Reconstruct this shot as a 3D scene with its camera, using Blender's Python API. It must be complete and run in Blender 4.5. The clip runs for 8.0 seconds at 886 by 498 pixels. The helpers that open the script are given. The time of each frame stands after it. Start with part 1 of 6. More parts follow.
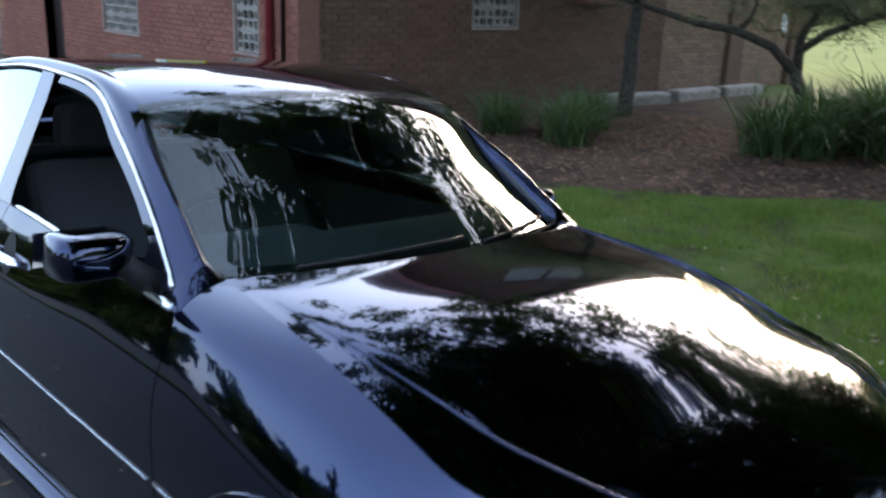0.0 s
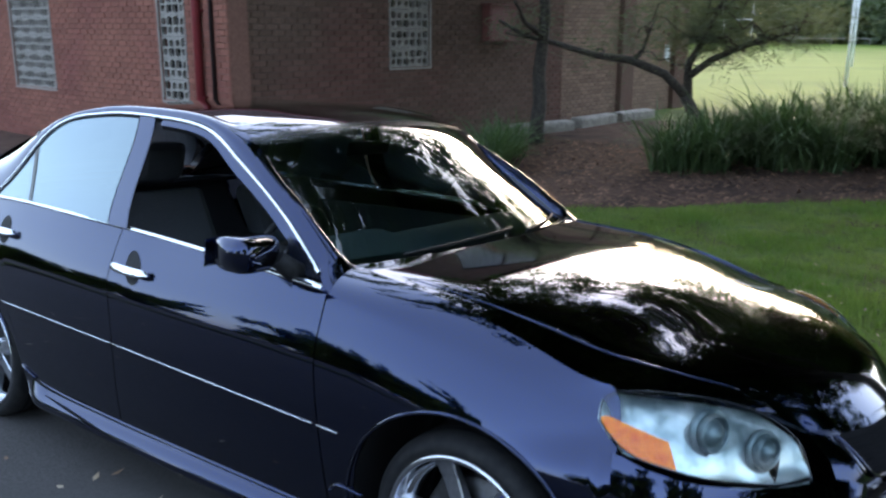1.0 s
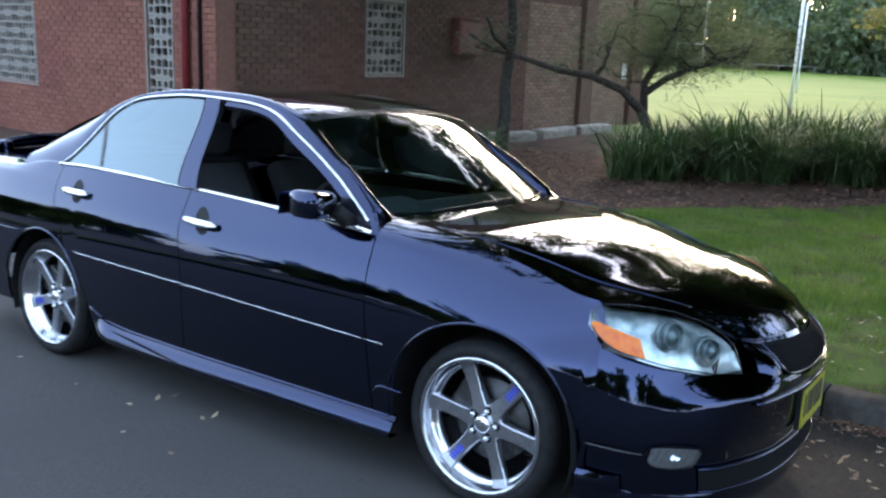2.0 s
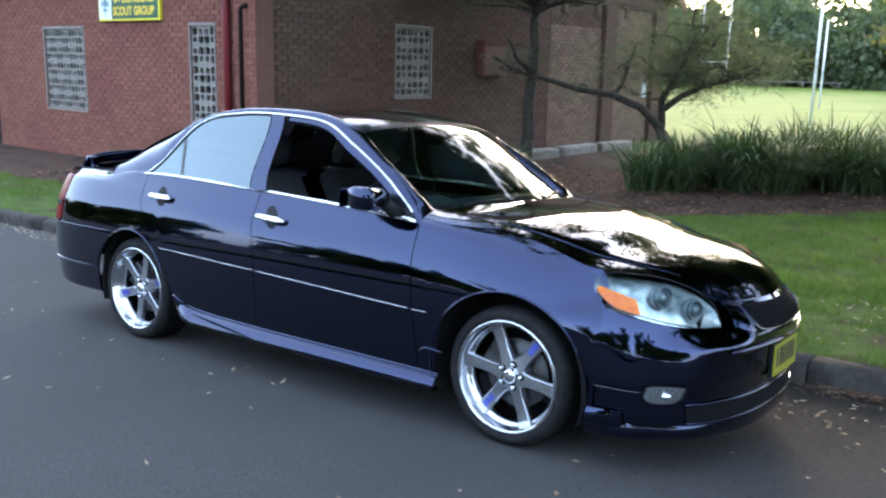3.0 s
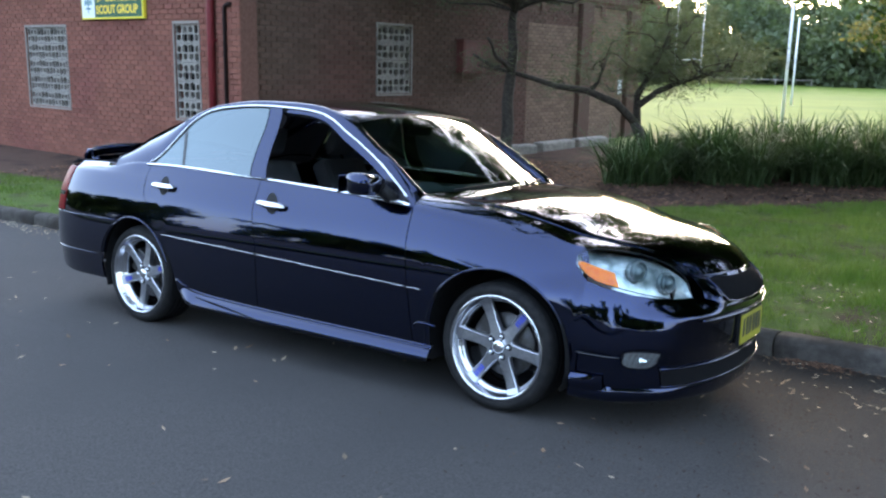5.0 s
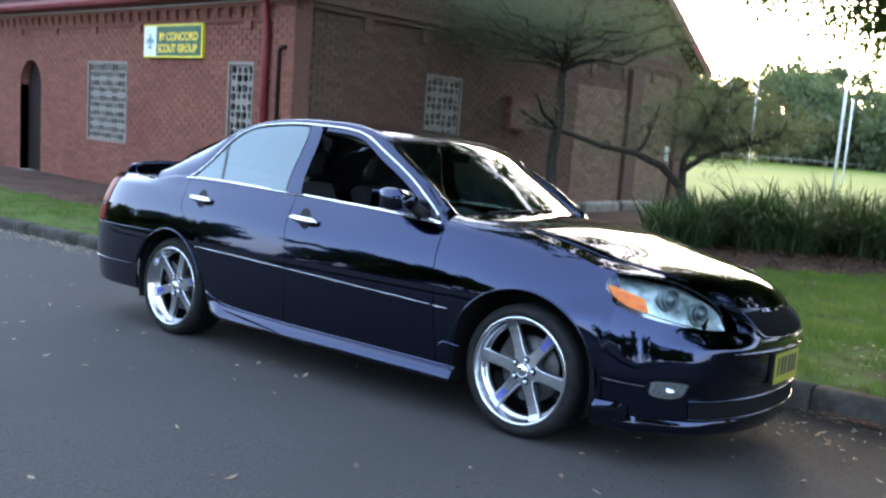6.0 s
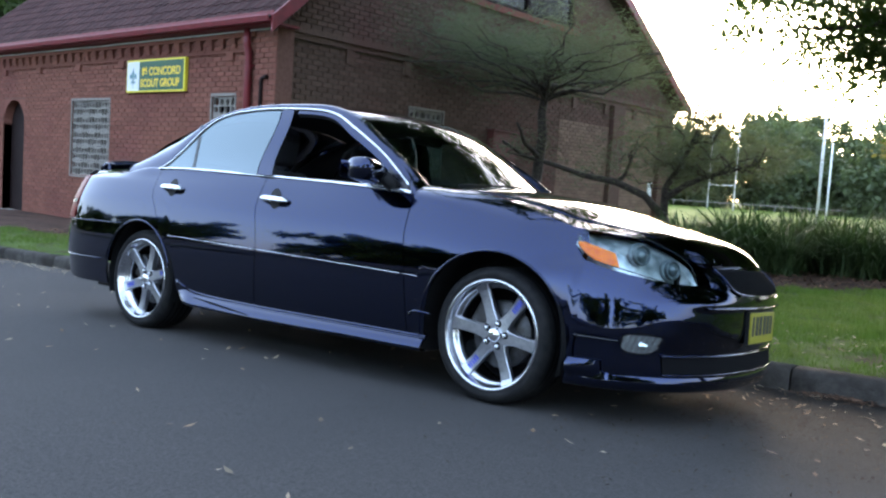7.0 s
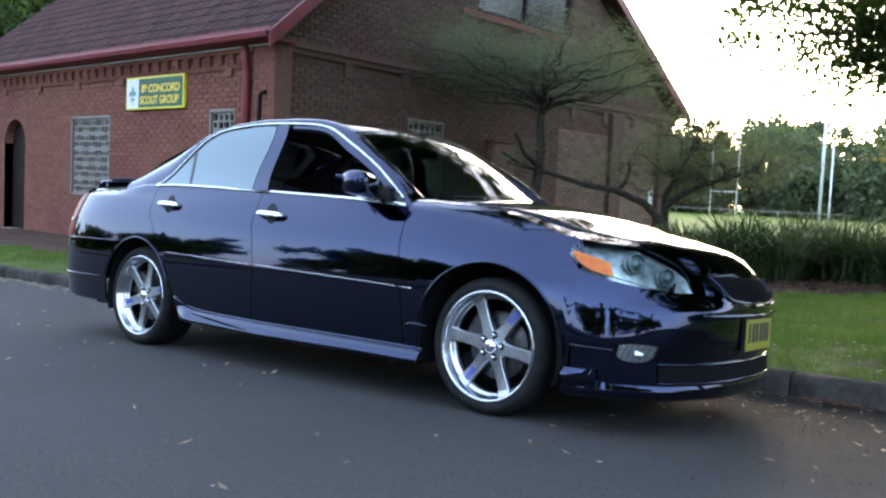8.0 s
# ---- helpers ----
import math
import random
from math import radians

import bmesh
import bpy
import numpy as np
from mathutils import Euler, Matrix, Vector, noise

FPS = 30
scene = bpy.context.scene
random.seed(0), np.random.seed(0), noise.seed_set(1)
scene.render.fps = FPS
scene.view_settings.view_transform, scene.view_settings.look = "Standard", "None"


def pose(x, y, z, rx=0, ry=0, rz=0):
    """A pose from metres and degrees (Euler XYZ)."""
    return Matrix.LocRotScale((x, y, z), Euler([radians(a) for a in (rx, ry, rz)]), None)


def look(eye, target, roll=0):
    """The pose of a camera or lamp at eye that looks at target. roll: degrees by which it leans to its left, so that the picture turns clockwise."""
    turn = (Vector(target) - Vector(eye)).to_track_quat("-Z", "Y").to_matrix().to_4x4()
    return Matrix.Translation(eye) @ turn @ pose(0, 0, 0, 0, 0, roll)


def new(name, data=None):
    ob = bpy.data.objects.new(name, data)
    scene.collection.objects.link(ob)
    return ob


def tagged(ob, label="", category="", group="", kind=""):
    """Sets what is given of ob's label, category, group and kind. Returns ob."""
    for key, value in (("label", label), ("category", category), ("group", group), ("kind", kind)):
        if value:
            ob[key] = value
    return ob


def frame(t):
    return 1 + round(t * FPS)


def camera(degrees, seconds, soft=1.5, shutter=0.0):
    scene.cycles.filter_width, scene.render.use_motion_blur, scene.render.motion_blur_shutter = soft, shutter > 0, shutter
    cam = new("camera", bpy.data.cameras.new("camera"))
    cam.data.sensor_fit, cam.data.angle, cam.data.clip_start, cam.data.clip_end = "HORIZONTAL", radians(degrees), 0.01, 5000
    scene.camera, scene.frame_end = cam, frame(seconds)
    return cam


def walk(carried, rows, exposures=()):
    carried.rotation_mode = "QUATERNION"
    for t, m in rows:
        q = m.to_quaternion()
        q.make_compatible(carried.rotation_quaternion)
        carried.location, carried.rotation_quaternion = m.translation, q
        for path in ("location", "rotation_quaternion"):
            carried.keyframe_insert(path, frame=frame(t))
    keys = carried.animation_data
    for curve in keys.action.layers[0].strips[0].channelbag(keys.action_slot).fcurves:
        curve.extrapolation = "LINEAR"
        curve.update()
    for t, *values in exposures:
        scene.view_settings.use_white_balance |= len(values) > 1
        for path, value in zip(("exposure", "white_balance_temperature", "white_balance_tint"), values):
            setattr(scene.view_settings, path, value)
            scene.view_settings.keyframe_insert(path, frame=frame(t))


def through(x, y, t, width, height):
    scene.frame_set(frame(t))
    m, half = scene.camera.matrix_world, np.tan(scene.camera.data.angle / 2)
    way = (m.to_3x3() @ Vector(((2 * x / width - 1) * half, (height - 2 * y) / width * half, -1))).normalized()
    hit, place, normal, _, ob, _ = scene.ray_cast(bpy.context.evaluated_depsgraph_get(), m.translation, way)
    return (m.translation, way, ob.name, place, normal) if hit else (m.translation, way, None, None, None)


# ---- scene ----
cam = camera(53.6, 8.0, 2.3, 0.4)
PATH = [
    (0, (1.802, -1.637, 1.481), (0.379, -0.357, 0.903), 2.3),
    (0.2, (1.804, -1.813, 1.476), (0.428, -0.487, 0.885), 1.2),
    (0.5, (1.812, -2.097, 1.494), (0.446, -0.743, 0.944), 0.1),
    (0.8, (1.885, -2.35, 1.519), (0.569, -0.936, 1.004), 1.2),
    (1, (1.914, -2.531, 1.501), (0.639, -1.07, 1.011), 0.2),
    (1.5, (2.032, -2.975, 1.489), (0.842, -1.442, 1.006), -0.5),
    (1.7, (2.112, -3.115, 1.463), (0.94, -1.563, 0.995), 2.4),
    (2.8, (2.577, -3.843, 1.469), (1.326, -2.344, 1.033), 1.2),
    (3, (2.678, -3.935, 1.458), (1.429, -2.429, 1.046), 1.4),
    (3.5, (2.828, -4.09, 1.4), (1.64, -2.525, 1.027), 2.0),
    (4, (2.828, -4.234, 1.354), (1.645, -2.664, 0.985), 2.8),
    (4.5, (2.832, -4.283, 1.362), (1.629, -2.73, 0.982), 2.2),
    (4.7, (2.829, -4.259, 1.436), (1.624, -2.718, 1.019), 1.4),
    (5.8, (2.843, -4.207, 1.335), (1.6, -2.679, 0.987), 2.6),
    (6, (2.876, -4.181, 1.207), (1.574, -2.688, 0.93), 4.3),
    (6.5, (2.938, -4.107, 0.948), (1.613, -2.622, 0.758), 4.2),
    (7, (2.961, -4.094, 0.778), (1.664, -2.579, 0.624), 3.7),
    (7.2, (2.976, -4.087, 0.771), (1.672, -2.581, 0.593), 3.0),
    (7.5, (2.981, -4.076, 0.772), (1.677, -2.569, 0.601), 2.2),
    (8, (2.995, -4.074, 0.785), (1.691, -2.564, 0.656), 2.7),
]
walk(cam, [(t, look(eye, target, roll)) for t, eye, target, roll in PATH],
     [(0.0, 2.06, 6500, 15), (1.6, 2.24, 6500, 15), (3.0, 2.62, 6500, 15), (4.6, 2.46, 6500, 15), (6.0, 2.50, 6500, 15), (6.6, 2.32, 6500, 15), (8.0, 2.28, 6500, 15)])

# ---- light ----
SUN_AZ, SUN_EL = math.atan2(-0.40, 0.915), radians(15)
world = bpy.data.worlds.new("world")
scene.world = world
world.use_nodes = True
wn = world.node_tree.nodes
sky = wn.new("ShaderNodeTexSky")
sky.sky_type, sky.sun_disc, sky.sun_elevation, sky.sun_rotation = "NISHITA", False, SUN_EL, SUN_AZ
sky.air_density, sky.dust_density, sky.ozone_density = 1.0, 2.0, 1.5
world.node_tree.links.new(sky.outputs[0], wn["Background"].inputs[0])
wn["Background"].inputs[1].default_value = 0.11
# thin high cloud spread evenly over the blue
veil, both_skies = wn.new("ShaderNodeBackground"), wn.new("ShaderNodeAddShader")
veil.inputs[0].default_value, veil.inputs[1].default_value = (0.62, 0.83, 1.09, 1), 0.40
world.node_tree.links.new(wn["Background"].outputs[0], both_skies.inputs[0])
world.node_tree.links.new(veil.outputs[0], both_skies.inputs[1])
world.node_tree.links.new(both_skies.outputs[0], wn["World Output"].inputs[0])
sun = new("sun", bpy.data.lights.new("sun", "SUN"))
sun.data.energy, sun.data.angle, sun.data.color = 0.26, radians(12), (1.0, 0.86, 0.68)
sun.matrix_world = look((0, 0, 0), (-math.sin(SUN_AZ) * math.cos(SUN_EL), -math.cos(SUN_AZ) * math.cos(SUN_EL), -math.sin(SUN_EL)))

# ---- materials ----
def material(name, color, rough=0.5, metal=0.0, color2=None, scale=8.0, detail=6.0, bump=0.0, bump_scale=60.0, coat=0.0, vary=0.0, spec=0.5, contrast=(0.35, 0.65), stains=None, stain_scale=0.7, gutter=None):
    """A node material: two colours mixed by noise, larger stains, piece-to-piece variation and fine relief."""
    m = bpy.data.materials.new(name)
    m.use_nodes = True
    nt = m.node_tree
    b = nt.nodes["Principled BSDF"]
    b.inputs["Roughness"].default_value, b.inputs["Metallic"].default_value = rough, metal
    b.inputs["Specular IOR Level"].default_value = spec
    if coat:
        b.inputs["Coat Weight"].default_value, b.inputs["Coat Roughness"].default_value = coat, 0.02
    geo = nt.nodes.new("ShaderNodeNewGeometry")
    at = geo.outputs["Position"]
    last = None

    def noise_at(s, d=detail):
        n = nt.nodes.new("ShaderNodeTexNoise")
        n.inputs["Scale"].default_value, n.inputs["Detail"].default_value = s, d
        nt.links.new(at, n.inputs["Vector"])
        return n.outputs["Fac"]

    def mix(fac, a, c):
        n = nt.nodes.new("ShaderNodeMix")
        n.data_type = "RGBA"
        nt.links.new(fac, n.inputs["Factor"])
        for socket, v in ((n.inputs["A"], a), (n.inputs["B"], c)):
            if isinstance(v, tuple):
                socket.default_value = (*v, 1)
            else:
                nt.links.new(v, socket)
        return n.outputs["Result"]

    def ramp(fac, lo, hi):
        n = nt.nodes.new("ShaderNodeMapRange")
        n.inputs["From Min"].default_value, n.inputs["From Max"].default_value = lo, hi
        nt.links.new(fac, n.inputs["Value"])
        return n.outputs["Result"]

    last = color
    if color2:
        last = mix(ramp(noise_at(scale), *contrast), color, color2)
    if stains:
        last = mix(ramp(noise_at(stain_scale, 5.0), 0.48, 0.68), last, stains)
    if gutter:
        # leaf mould, silt and tree shade along the kerb, all as colour, ragged border
        lo, hi, silt_and_shade = gutter
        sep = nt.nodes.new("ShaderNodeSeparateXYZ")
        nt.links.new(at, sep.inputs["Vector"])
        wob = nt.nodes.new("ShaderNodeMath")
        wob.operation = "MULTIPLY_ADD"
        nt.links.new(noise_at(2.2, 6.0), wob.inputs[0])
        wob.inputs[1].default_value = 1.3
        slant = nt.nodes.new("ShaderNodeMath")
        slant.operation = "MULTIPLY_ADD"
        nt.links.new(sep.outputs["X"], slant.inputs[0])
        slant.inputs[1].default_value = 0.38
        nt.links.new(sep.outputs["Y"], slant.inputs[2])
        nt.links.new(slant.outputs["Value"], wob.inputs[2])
        last = mix(ramp(wob.outputs["Value"], lo, hi), last, silt_and_shade)
    if vary:
        info = nt.nodes.new("ShaderNodeObjectInfo")
        add = nt.nodes.new("ShaderNodeMath")
        add.operation = "ADD"
        nt.links.new(info.outputs["Random"], add.inputs[0])
        nt.links.new(geo.outputs["Random Per Island"], add.inputs[1])
        wrap = nt.nodes.new("ShaderNodeMath")
        wrap.operation = "FRACT"
        nt.links.new(add.outputs[0], wrap.inputs[0])
        hsv = nt.nodes.new("ShaderNodeHueSaturation")
        val = nt.nodes.new("ShaderNodeMapRange")
        val.inputs["To Min"].default_value, val.inputs["To Max"].default_value = 1 - vary, 1 + vary
        nt.links.new(wrap.outputs[0], val.inputs["Value"])
        nt.links.new(val.outputs["Result"], hsv.inputs["Value"])
        if isinstance(last, tuple):
            hsv.inputs["Color"].default_value = (*last, 1)
        else:
            nt.links.new(last, hsv.inputs["Color"])
        last = hsv.outputs["Color"]
    if isinstance(last, tuple):
        b.inputs["Base Color"].default_value = (*last, 1)
    else:
        nt.links.new(last, b.inputs["Base Color"])
    if bump:
        bn = nt.nodes.new("ShaderNodeBump")
        bn.inputs["Strength"].default_value, bn.inputs["Distance"].default_value = bump, 0.01
        nt.links.new(noise_at(bump_scale, 8.0), bn.inputs["Height"])
        nt.links.new(bn.outputs["Normal"], b.inputs["Normal"])
    return m


def pane_material(name, tint, gloss=1.0, rough=0.01, film=(1, 1, 1)):
    """Thin glass: tinted see-through with a mirror gloss that grows towards grazing angles."""
    m = bpy.data.materials.new(name)
    m.use_nodes = True
    nt = m.node_tree
    nt.nodes.remove(nt.nodes["Principled BSDF"])
    clear, shine, mixer, fres = (nt.nodes.new("ShaderNode" + k) for k in ("BsdfTransparent", "BsdfGlossy", "MixShader", "Fresnel"))
    clear.inputs["Color"].default_value = (*tint, 1)
    shine.inputs["Roughness"].default_value = rough
    shine.inputs["Color"].default_value = (*film, 1)
    fres.inputs["IOR"].default_value = 1.5
    boost = nt.nodes.new("ShaderNodeMath")
    boost.operation, boost.use_clamp = "MULTIPLY", True
    boost.inputs[1].default_value = gloss
    nt.links.new(fres.outputs[0], boost.inputs[0])
    nt.links.new(boost.outputs[0], mixer.inputs[0])
    nt.links.new(clear.outputs[0], mixer.inputs[1])
    nt.links.new(shine.outputs[0], mixer.inputs[2])
    nt.links.new(mixer.outputs[0], nt.nodes["Material Output"].inputs[0])
    return m


def leaf_material(name, color, color2, through=0.35, vary=0.3):
    m = material(name, color, 0.55, color2=color2, scale=1.5, vary=vary, spec=0.3)
    nt = m.node_tree
    b = nt.nodes["Principled BSDF"]
    tr = nt.nodes.new("ShaderNodeBsdfTranslucent")
    tr.inputs["Color"].default_value = (color[0] * 1.6, color[1] * 1.7, color[2], 1)
    mx = nt.nodes.new("ShaderNodeMixShader")
    mx.inputs[0].default_value = through
    nt.links.new(b.outputs[0], mx.inputs[1])
    nt.links.new(tr.outputs[0], mx.inputs[2])
    nt.links.new(mx.outputs[0], nt.nodes["Material Output"].inputs[0])
    return m


PAINT = material("car_paint", (0.0014, 0.0080, 0.044), 0.07, 1.0, color2=(0.0017, 0.0090, 0.050), scale=300, coat=1.0)
PAINT.node_tree.nodes["Principled BSDF"].inputs["Coat IOR"].default_value = 1.5
GLOSS_BLACK = material("gloss_black", (0.004, 0.005, 0.009), 0.24, coat=0.2)
BLACK_PLASTIC = material("black_plastic", (0.008, 0.008, 0.009), 0.55, spec=0.2, color2=(0.014, 0.014, 0.014), scale=80, bump=0.2, bump_scale=400)
DARK_CLOTH = material("dark_cloth", (0.075, 0.077, 0.083), 0.9, spec=0.1, color2=(0.10, 0.10, 0.108), scale=200, bump=0.3, bump_scale=600)
RUBBER = material("rubber", (0.009, 0.009, 0.010), 0.75, spec=0.2, color2=(0.018, 0.0175, 0.017), scale=30, bump=0.15, bump_scale=250)
CHROME = material("chrome", (0.85, 0.86, 0.88), 0.08, 1.0)
RIM_LIP = material("polished_rim", (0.70, 0.71, 0.74), 0.14, 1.0, color2=(0.58, 0.59, 0.62), scale=40)
RIM_FACE = material("brushed_alloy", (0.52, 0.53, 0.56), 0.32, 1.0, color2=(0.42, 0.43, 0.46), scale=60)
DISC_STEEL = material("disc_steel", (0.11, 0.11, 0.115), 0.5, 1.0, color2=(0.07, 0.066, 0.062), scale=30)
DECAL_BLUE = material("decal_blue", (0.05, 0.08, 0.55), 0.4)
LAMP_CLEAR = pane_material("lamp_clear", (0.92, 0.97, 0.97), 0.6)
REFLECTOR = material("reflector", (0.72, 0.79, 0.80), 0.22, 0.55, color2=(0.24, 0.30, 0.31), scale=14)
AMBER = material("amber_lens", (0.95, 0.27, 0.010), 0.3, color2=(0.78, 0.13, 0.004), scale=60, spec=0.2, bump=0.5, bump_scale=90)
LAMP_DARK = material("lamp_bezel", (0.17, 0.21, 0.22), 0.3, 0.5, color2=(0.09, 0.12, 0.13), scale=20)
RED_LENS = material("red_lens", (0.20, 0.003, 0.005), 0.3, spec=0.10, color2=(0.13, 0.003, 0.004), scale=40)
SCREEN_GLASS = pane_material("screen_glass", (0.50, 0.66, 0.62), 1.5)
TINT_GLASS = pane_material("tint_glass", (0.05, 0.06, 0.065), 3.2, 0.01, (0.80, 0.95, 1.0))
REAR_GLASS = pane_material("rear_glass", (0.04, 0.05, 0.055), 1.0)
PLATE_YELLOW = material("plate_yellow", (0.34, 0.31, 0.02), 0.45, color2=(0.29, 0.26, 0.02), scale=30)
PLATE_INK = material("plate_ink", (0.02, 0.02, 0.02), 0.5)
# the gutter tint holds kerb dirt and the shade under the tree
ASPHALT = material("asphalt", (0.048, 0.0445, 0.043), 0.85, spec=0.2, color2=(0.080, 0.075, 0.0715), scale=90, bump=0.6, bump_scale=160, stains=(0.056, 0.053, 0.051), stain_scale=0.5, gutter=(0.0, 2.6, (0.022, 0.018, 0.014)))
CONCRETE = material("kerb_concrete", (0.046, 0.041, 0.036), 0.9, color2=(0.082, 0.074, 0.065), scale=14, bump=0.5, bump_scale=60, stains=(0.034, 0.029, 0.024), stain_scale=2.6, spec=0.12)
SOIL_GRASS = material("lawn_soil", (0.055, 0.090, 0.018), 0.95, color2=(0.085, 0.12, 0.028), scale=6, bump=0.6, bump_scale=60, stains=(0.050, 0.038, 0.022), stain_scale=2.2, spec=0.12)
MULCH = material("mulch", (0.060, 0.034, 0.025), 0.95, color2=(0.105, 0.062, 0.045), scale=30, bump=0.9, bump_scale=45, stains=(0.035, 0.022, 0.018), stain_scale=1.5, spec=0.12)
FIELD = material("sports_field_grass", (0.094, 0.132, 0.016), 0.9, color2=(0.122, 0.158, 0.022), scale=0.25, bump=0.4, bump_scale=20, stains=(0.083, 0.123, 0.017), stain_scale=0.08, spec=0.12)
BLADE = leaf_material("grass_blade", (0.070, 0.130, 0.024), (0.215, 0.215, 0.070), 0.5, 0.45)
LOMANDRA = leaf_material("strap_leaf", (0.045, 0.080, 0.030), (0.085, 0.125, 0.05), 0.35, 0.4)
# needles paled: the bright haze over the trees sits in their colour
NEEDLE = leaf_material("needle", (0.105, 0.122, 0.085), (0.15, 0.165, 0.115), 0.45, 0.3)
LEAF = leaf_material("broad_leaf", (0.035, 0.065, 0.015), (0.065, 0.095, 0.02), 0.45, 0.35)
LEAF_RUST = leaf_material("rust_leaf", (0.115, 0.100, 0.045), (0.09, 0.095, 0.042), 0.5, 0.3)
# distance haze is mixed into this paler, greyer leaf colour
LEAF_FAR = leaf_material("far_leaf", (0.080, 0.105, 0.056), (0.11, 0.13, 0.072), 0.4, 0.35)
DRY_LEAF = material("dry_leaf", (0.16, 0.092, 0.048), 0.8, color2=(0.36, 0.30, 0.21), scale=3, vary=0.5)
GRIT = material("road_grit", (0.045, 0.033, 0.025), 0.95, color2=(0.085, 0.062, 0.045), scale=5, vary=0.5, spec=0.1)
BARK_CHIP = material("bark_chip", (0.20, 0.115, 0.075), 0.95, color2=(0.07, 0.042, 0.03), scale=6, vary=0.6, spec=0.12)
BARK = material("bark", (0.035, 0.028, 0.022), 0.95, color2=(0.075, 0.062, 0.05), scale=20, bump=0.9, bump_scale=30)
BRICK = material("brick", (0.265, 0.107, 0.074), 0.9, color2=(0.205, 0.086, 0.063), scale=25, bump=0.4, bump_scale=90, vary=0.13, stains=(0.20, 0.075, 0.06), stain_scale=0.6, spec=0.12)
# side wall: browner brick and mortar, with some of its shade mixed into the colour
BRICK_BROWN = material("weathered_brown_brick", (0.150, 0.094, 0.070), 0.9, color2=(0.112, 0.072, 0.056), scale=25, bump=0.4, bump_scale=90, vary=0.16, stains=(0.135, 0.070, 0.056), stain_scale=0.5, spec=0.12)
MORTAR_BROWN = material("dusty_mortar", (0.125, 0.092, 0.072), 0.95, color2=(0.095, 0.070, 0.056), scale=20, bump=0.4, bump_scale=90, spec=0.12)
BRICK_PALE = material("brick_pale", (0.255, 0.165, 0.118), 0.9, color2=(0.20, 0.13, 0.094), scale=25, bump=0.4, bump_scale=90, vary=0.16, spec=0.12)
MORTAR = material("mortar", (0.215, 0.112, 0.085), 0.95, color2=(0.165, 0.085, 0.066), scale=20, bump=0.4, bump_scale=90, spec=0.12)
TILE = material("roof_tile", (0.072, 0.034, 0.031), 0.85, color2=(0.054, 0.028, 0.027), scale=12, bump=0.3, bump_scale=50, vary=0.25, spec=0.12)
TRIM_RED = material("red_trim_paint", (0.22, 0.022, 0.028), 0.5, color2=(0.17, 0.02, 0.024), scale=8, bump=0.1, bump_scale=40)
BLOCK = material("breeze_block", (0.31, 0.275, 0.24), 0.9, color2=(0.22, 0.195, 0.17), scale=20, bump=0.4, bump_scale=80)
# near-black for unlit hollows: their shade as a plain colour
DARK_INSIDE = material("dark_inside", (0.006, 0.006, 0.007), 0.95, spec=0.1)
DOOR_BROWN = material("door_brown", (0.022, 0.011, 0.010), 0.7, color2=(0.015, 0.008, 0.008), scale=10, spec=0.2)
BOX_RED = material("meter_box_paint", (0.16, 0.045, 0.035), 0.6, color2=(0.12, 0.035, 0.03), scale=14)
SANDSTONE = material("sandstone", (0.33, 0.295, 0.25), 0.9, color2=(0.20, 0.175, 0.145), scale=9, bump=0.6, bump_scale=40)
WHITE_PAINT = material("white_post_paint", (0.78, 0.78, 0.77), 0.5, color2=(0.68, 0.68, 0.66), scale=5)
SIGN_YELLOW = material("sign_yellow", (0.85, 0.72, 0.05), 0.45)
SIGN_GREEN = material("sign_green", (0.012, 0.085, 0.035), 0.45)
SIGN_WHITE = material("sign_white", (0.78, 0.80, 0.80), 0.45)
SIGN_GOLD = material("sign_gold", (0.90, 0.62, 0.04), 0.45)
SIGN_TEAL = material("sign_teal", (0.05, 0.20, 0.22), 0.45)
CURTAIN = material("curtain", (0.19, 0.165, 0.145), 0.9, color2=(0.11, 0.098, 0.088), scale=5)
HALL_GLASS = pane_material("hall_glass", (0.70, 0.70, 0.68), 0.10, 0.12)

# ---- building blocks ----
def thing(name, label, category, group="", kind="", m=None):
    ob = new(name)
    if m:
        ob.matrix_world = m
    return tagged(ob, label, category, group, kind)


def smooth_mesh(bm, smooth):
    for f in bm.faces:
        f.smooth = smooth


def part(name, bm, mat, parent=None, label="", smooth=False):
    """Links a bmesh as one mesh object under a thing or a part."""
    if smooth:
        smooth_mesh(bm, True)
    me = bpy.data.meshes.new(name)
    bm.to_mesh(me)
    bm.free()
    me.materials.append(mat)
    ob = new(name, me)
    ob.parent = parent
    return tagged(ob, label)


def again(ob, parent, m=None, name=None):
    """Another object on the same mesh."""
    o = new(name or ob.name.split(".")[0], ob.data)
    o.parent = parent
    if m:
        o.matrix_local = m
    return o


def data_mesh(name, verts, faces, mat, parent=None, smooth=False):
    me = bpy.data.meshes.new(name)
    me.from_pydata(verts, [], faces)
    me.materials.append(mat)
    if smooth:
        me.polygons.foreach_set("use_smooth", [True] * len(me.polygons))
    ob = new(name, me)
    ob.parent = parent
    return ob


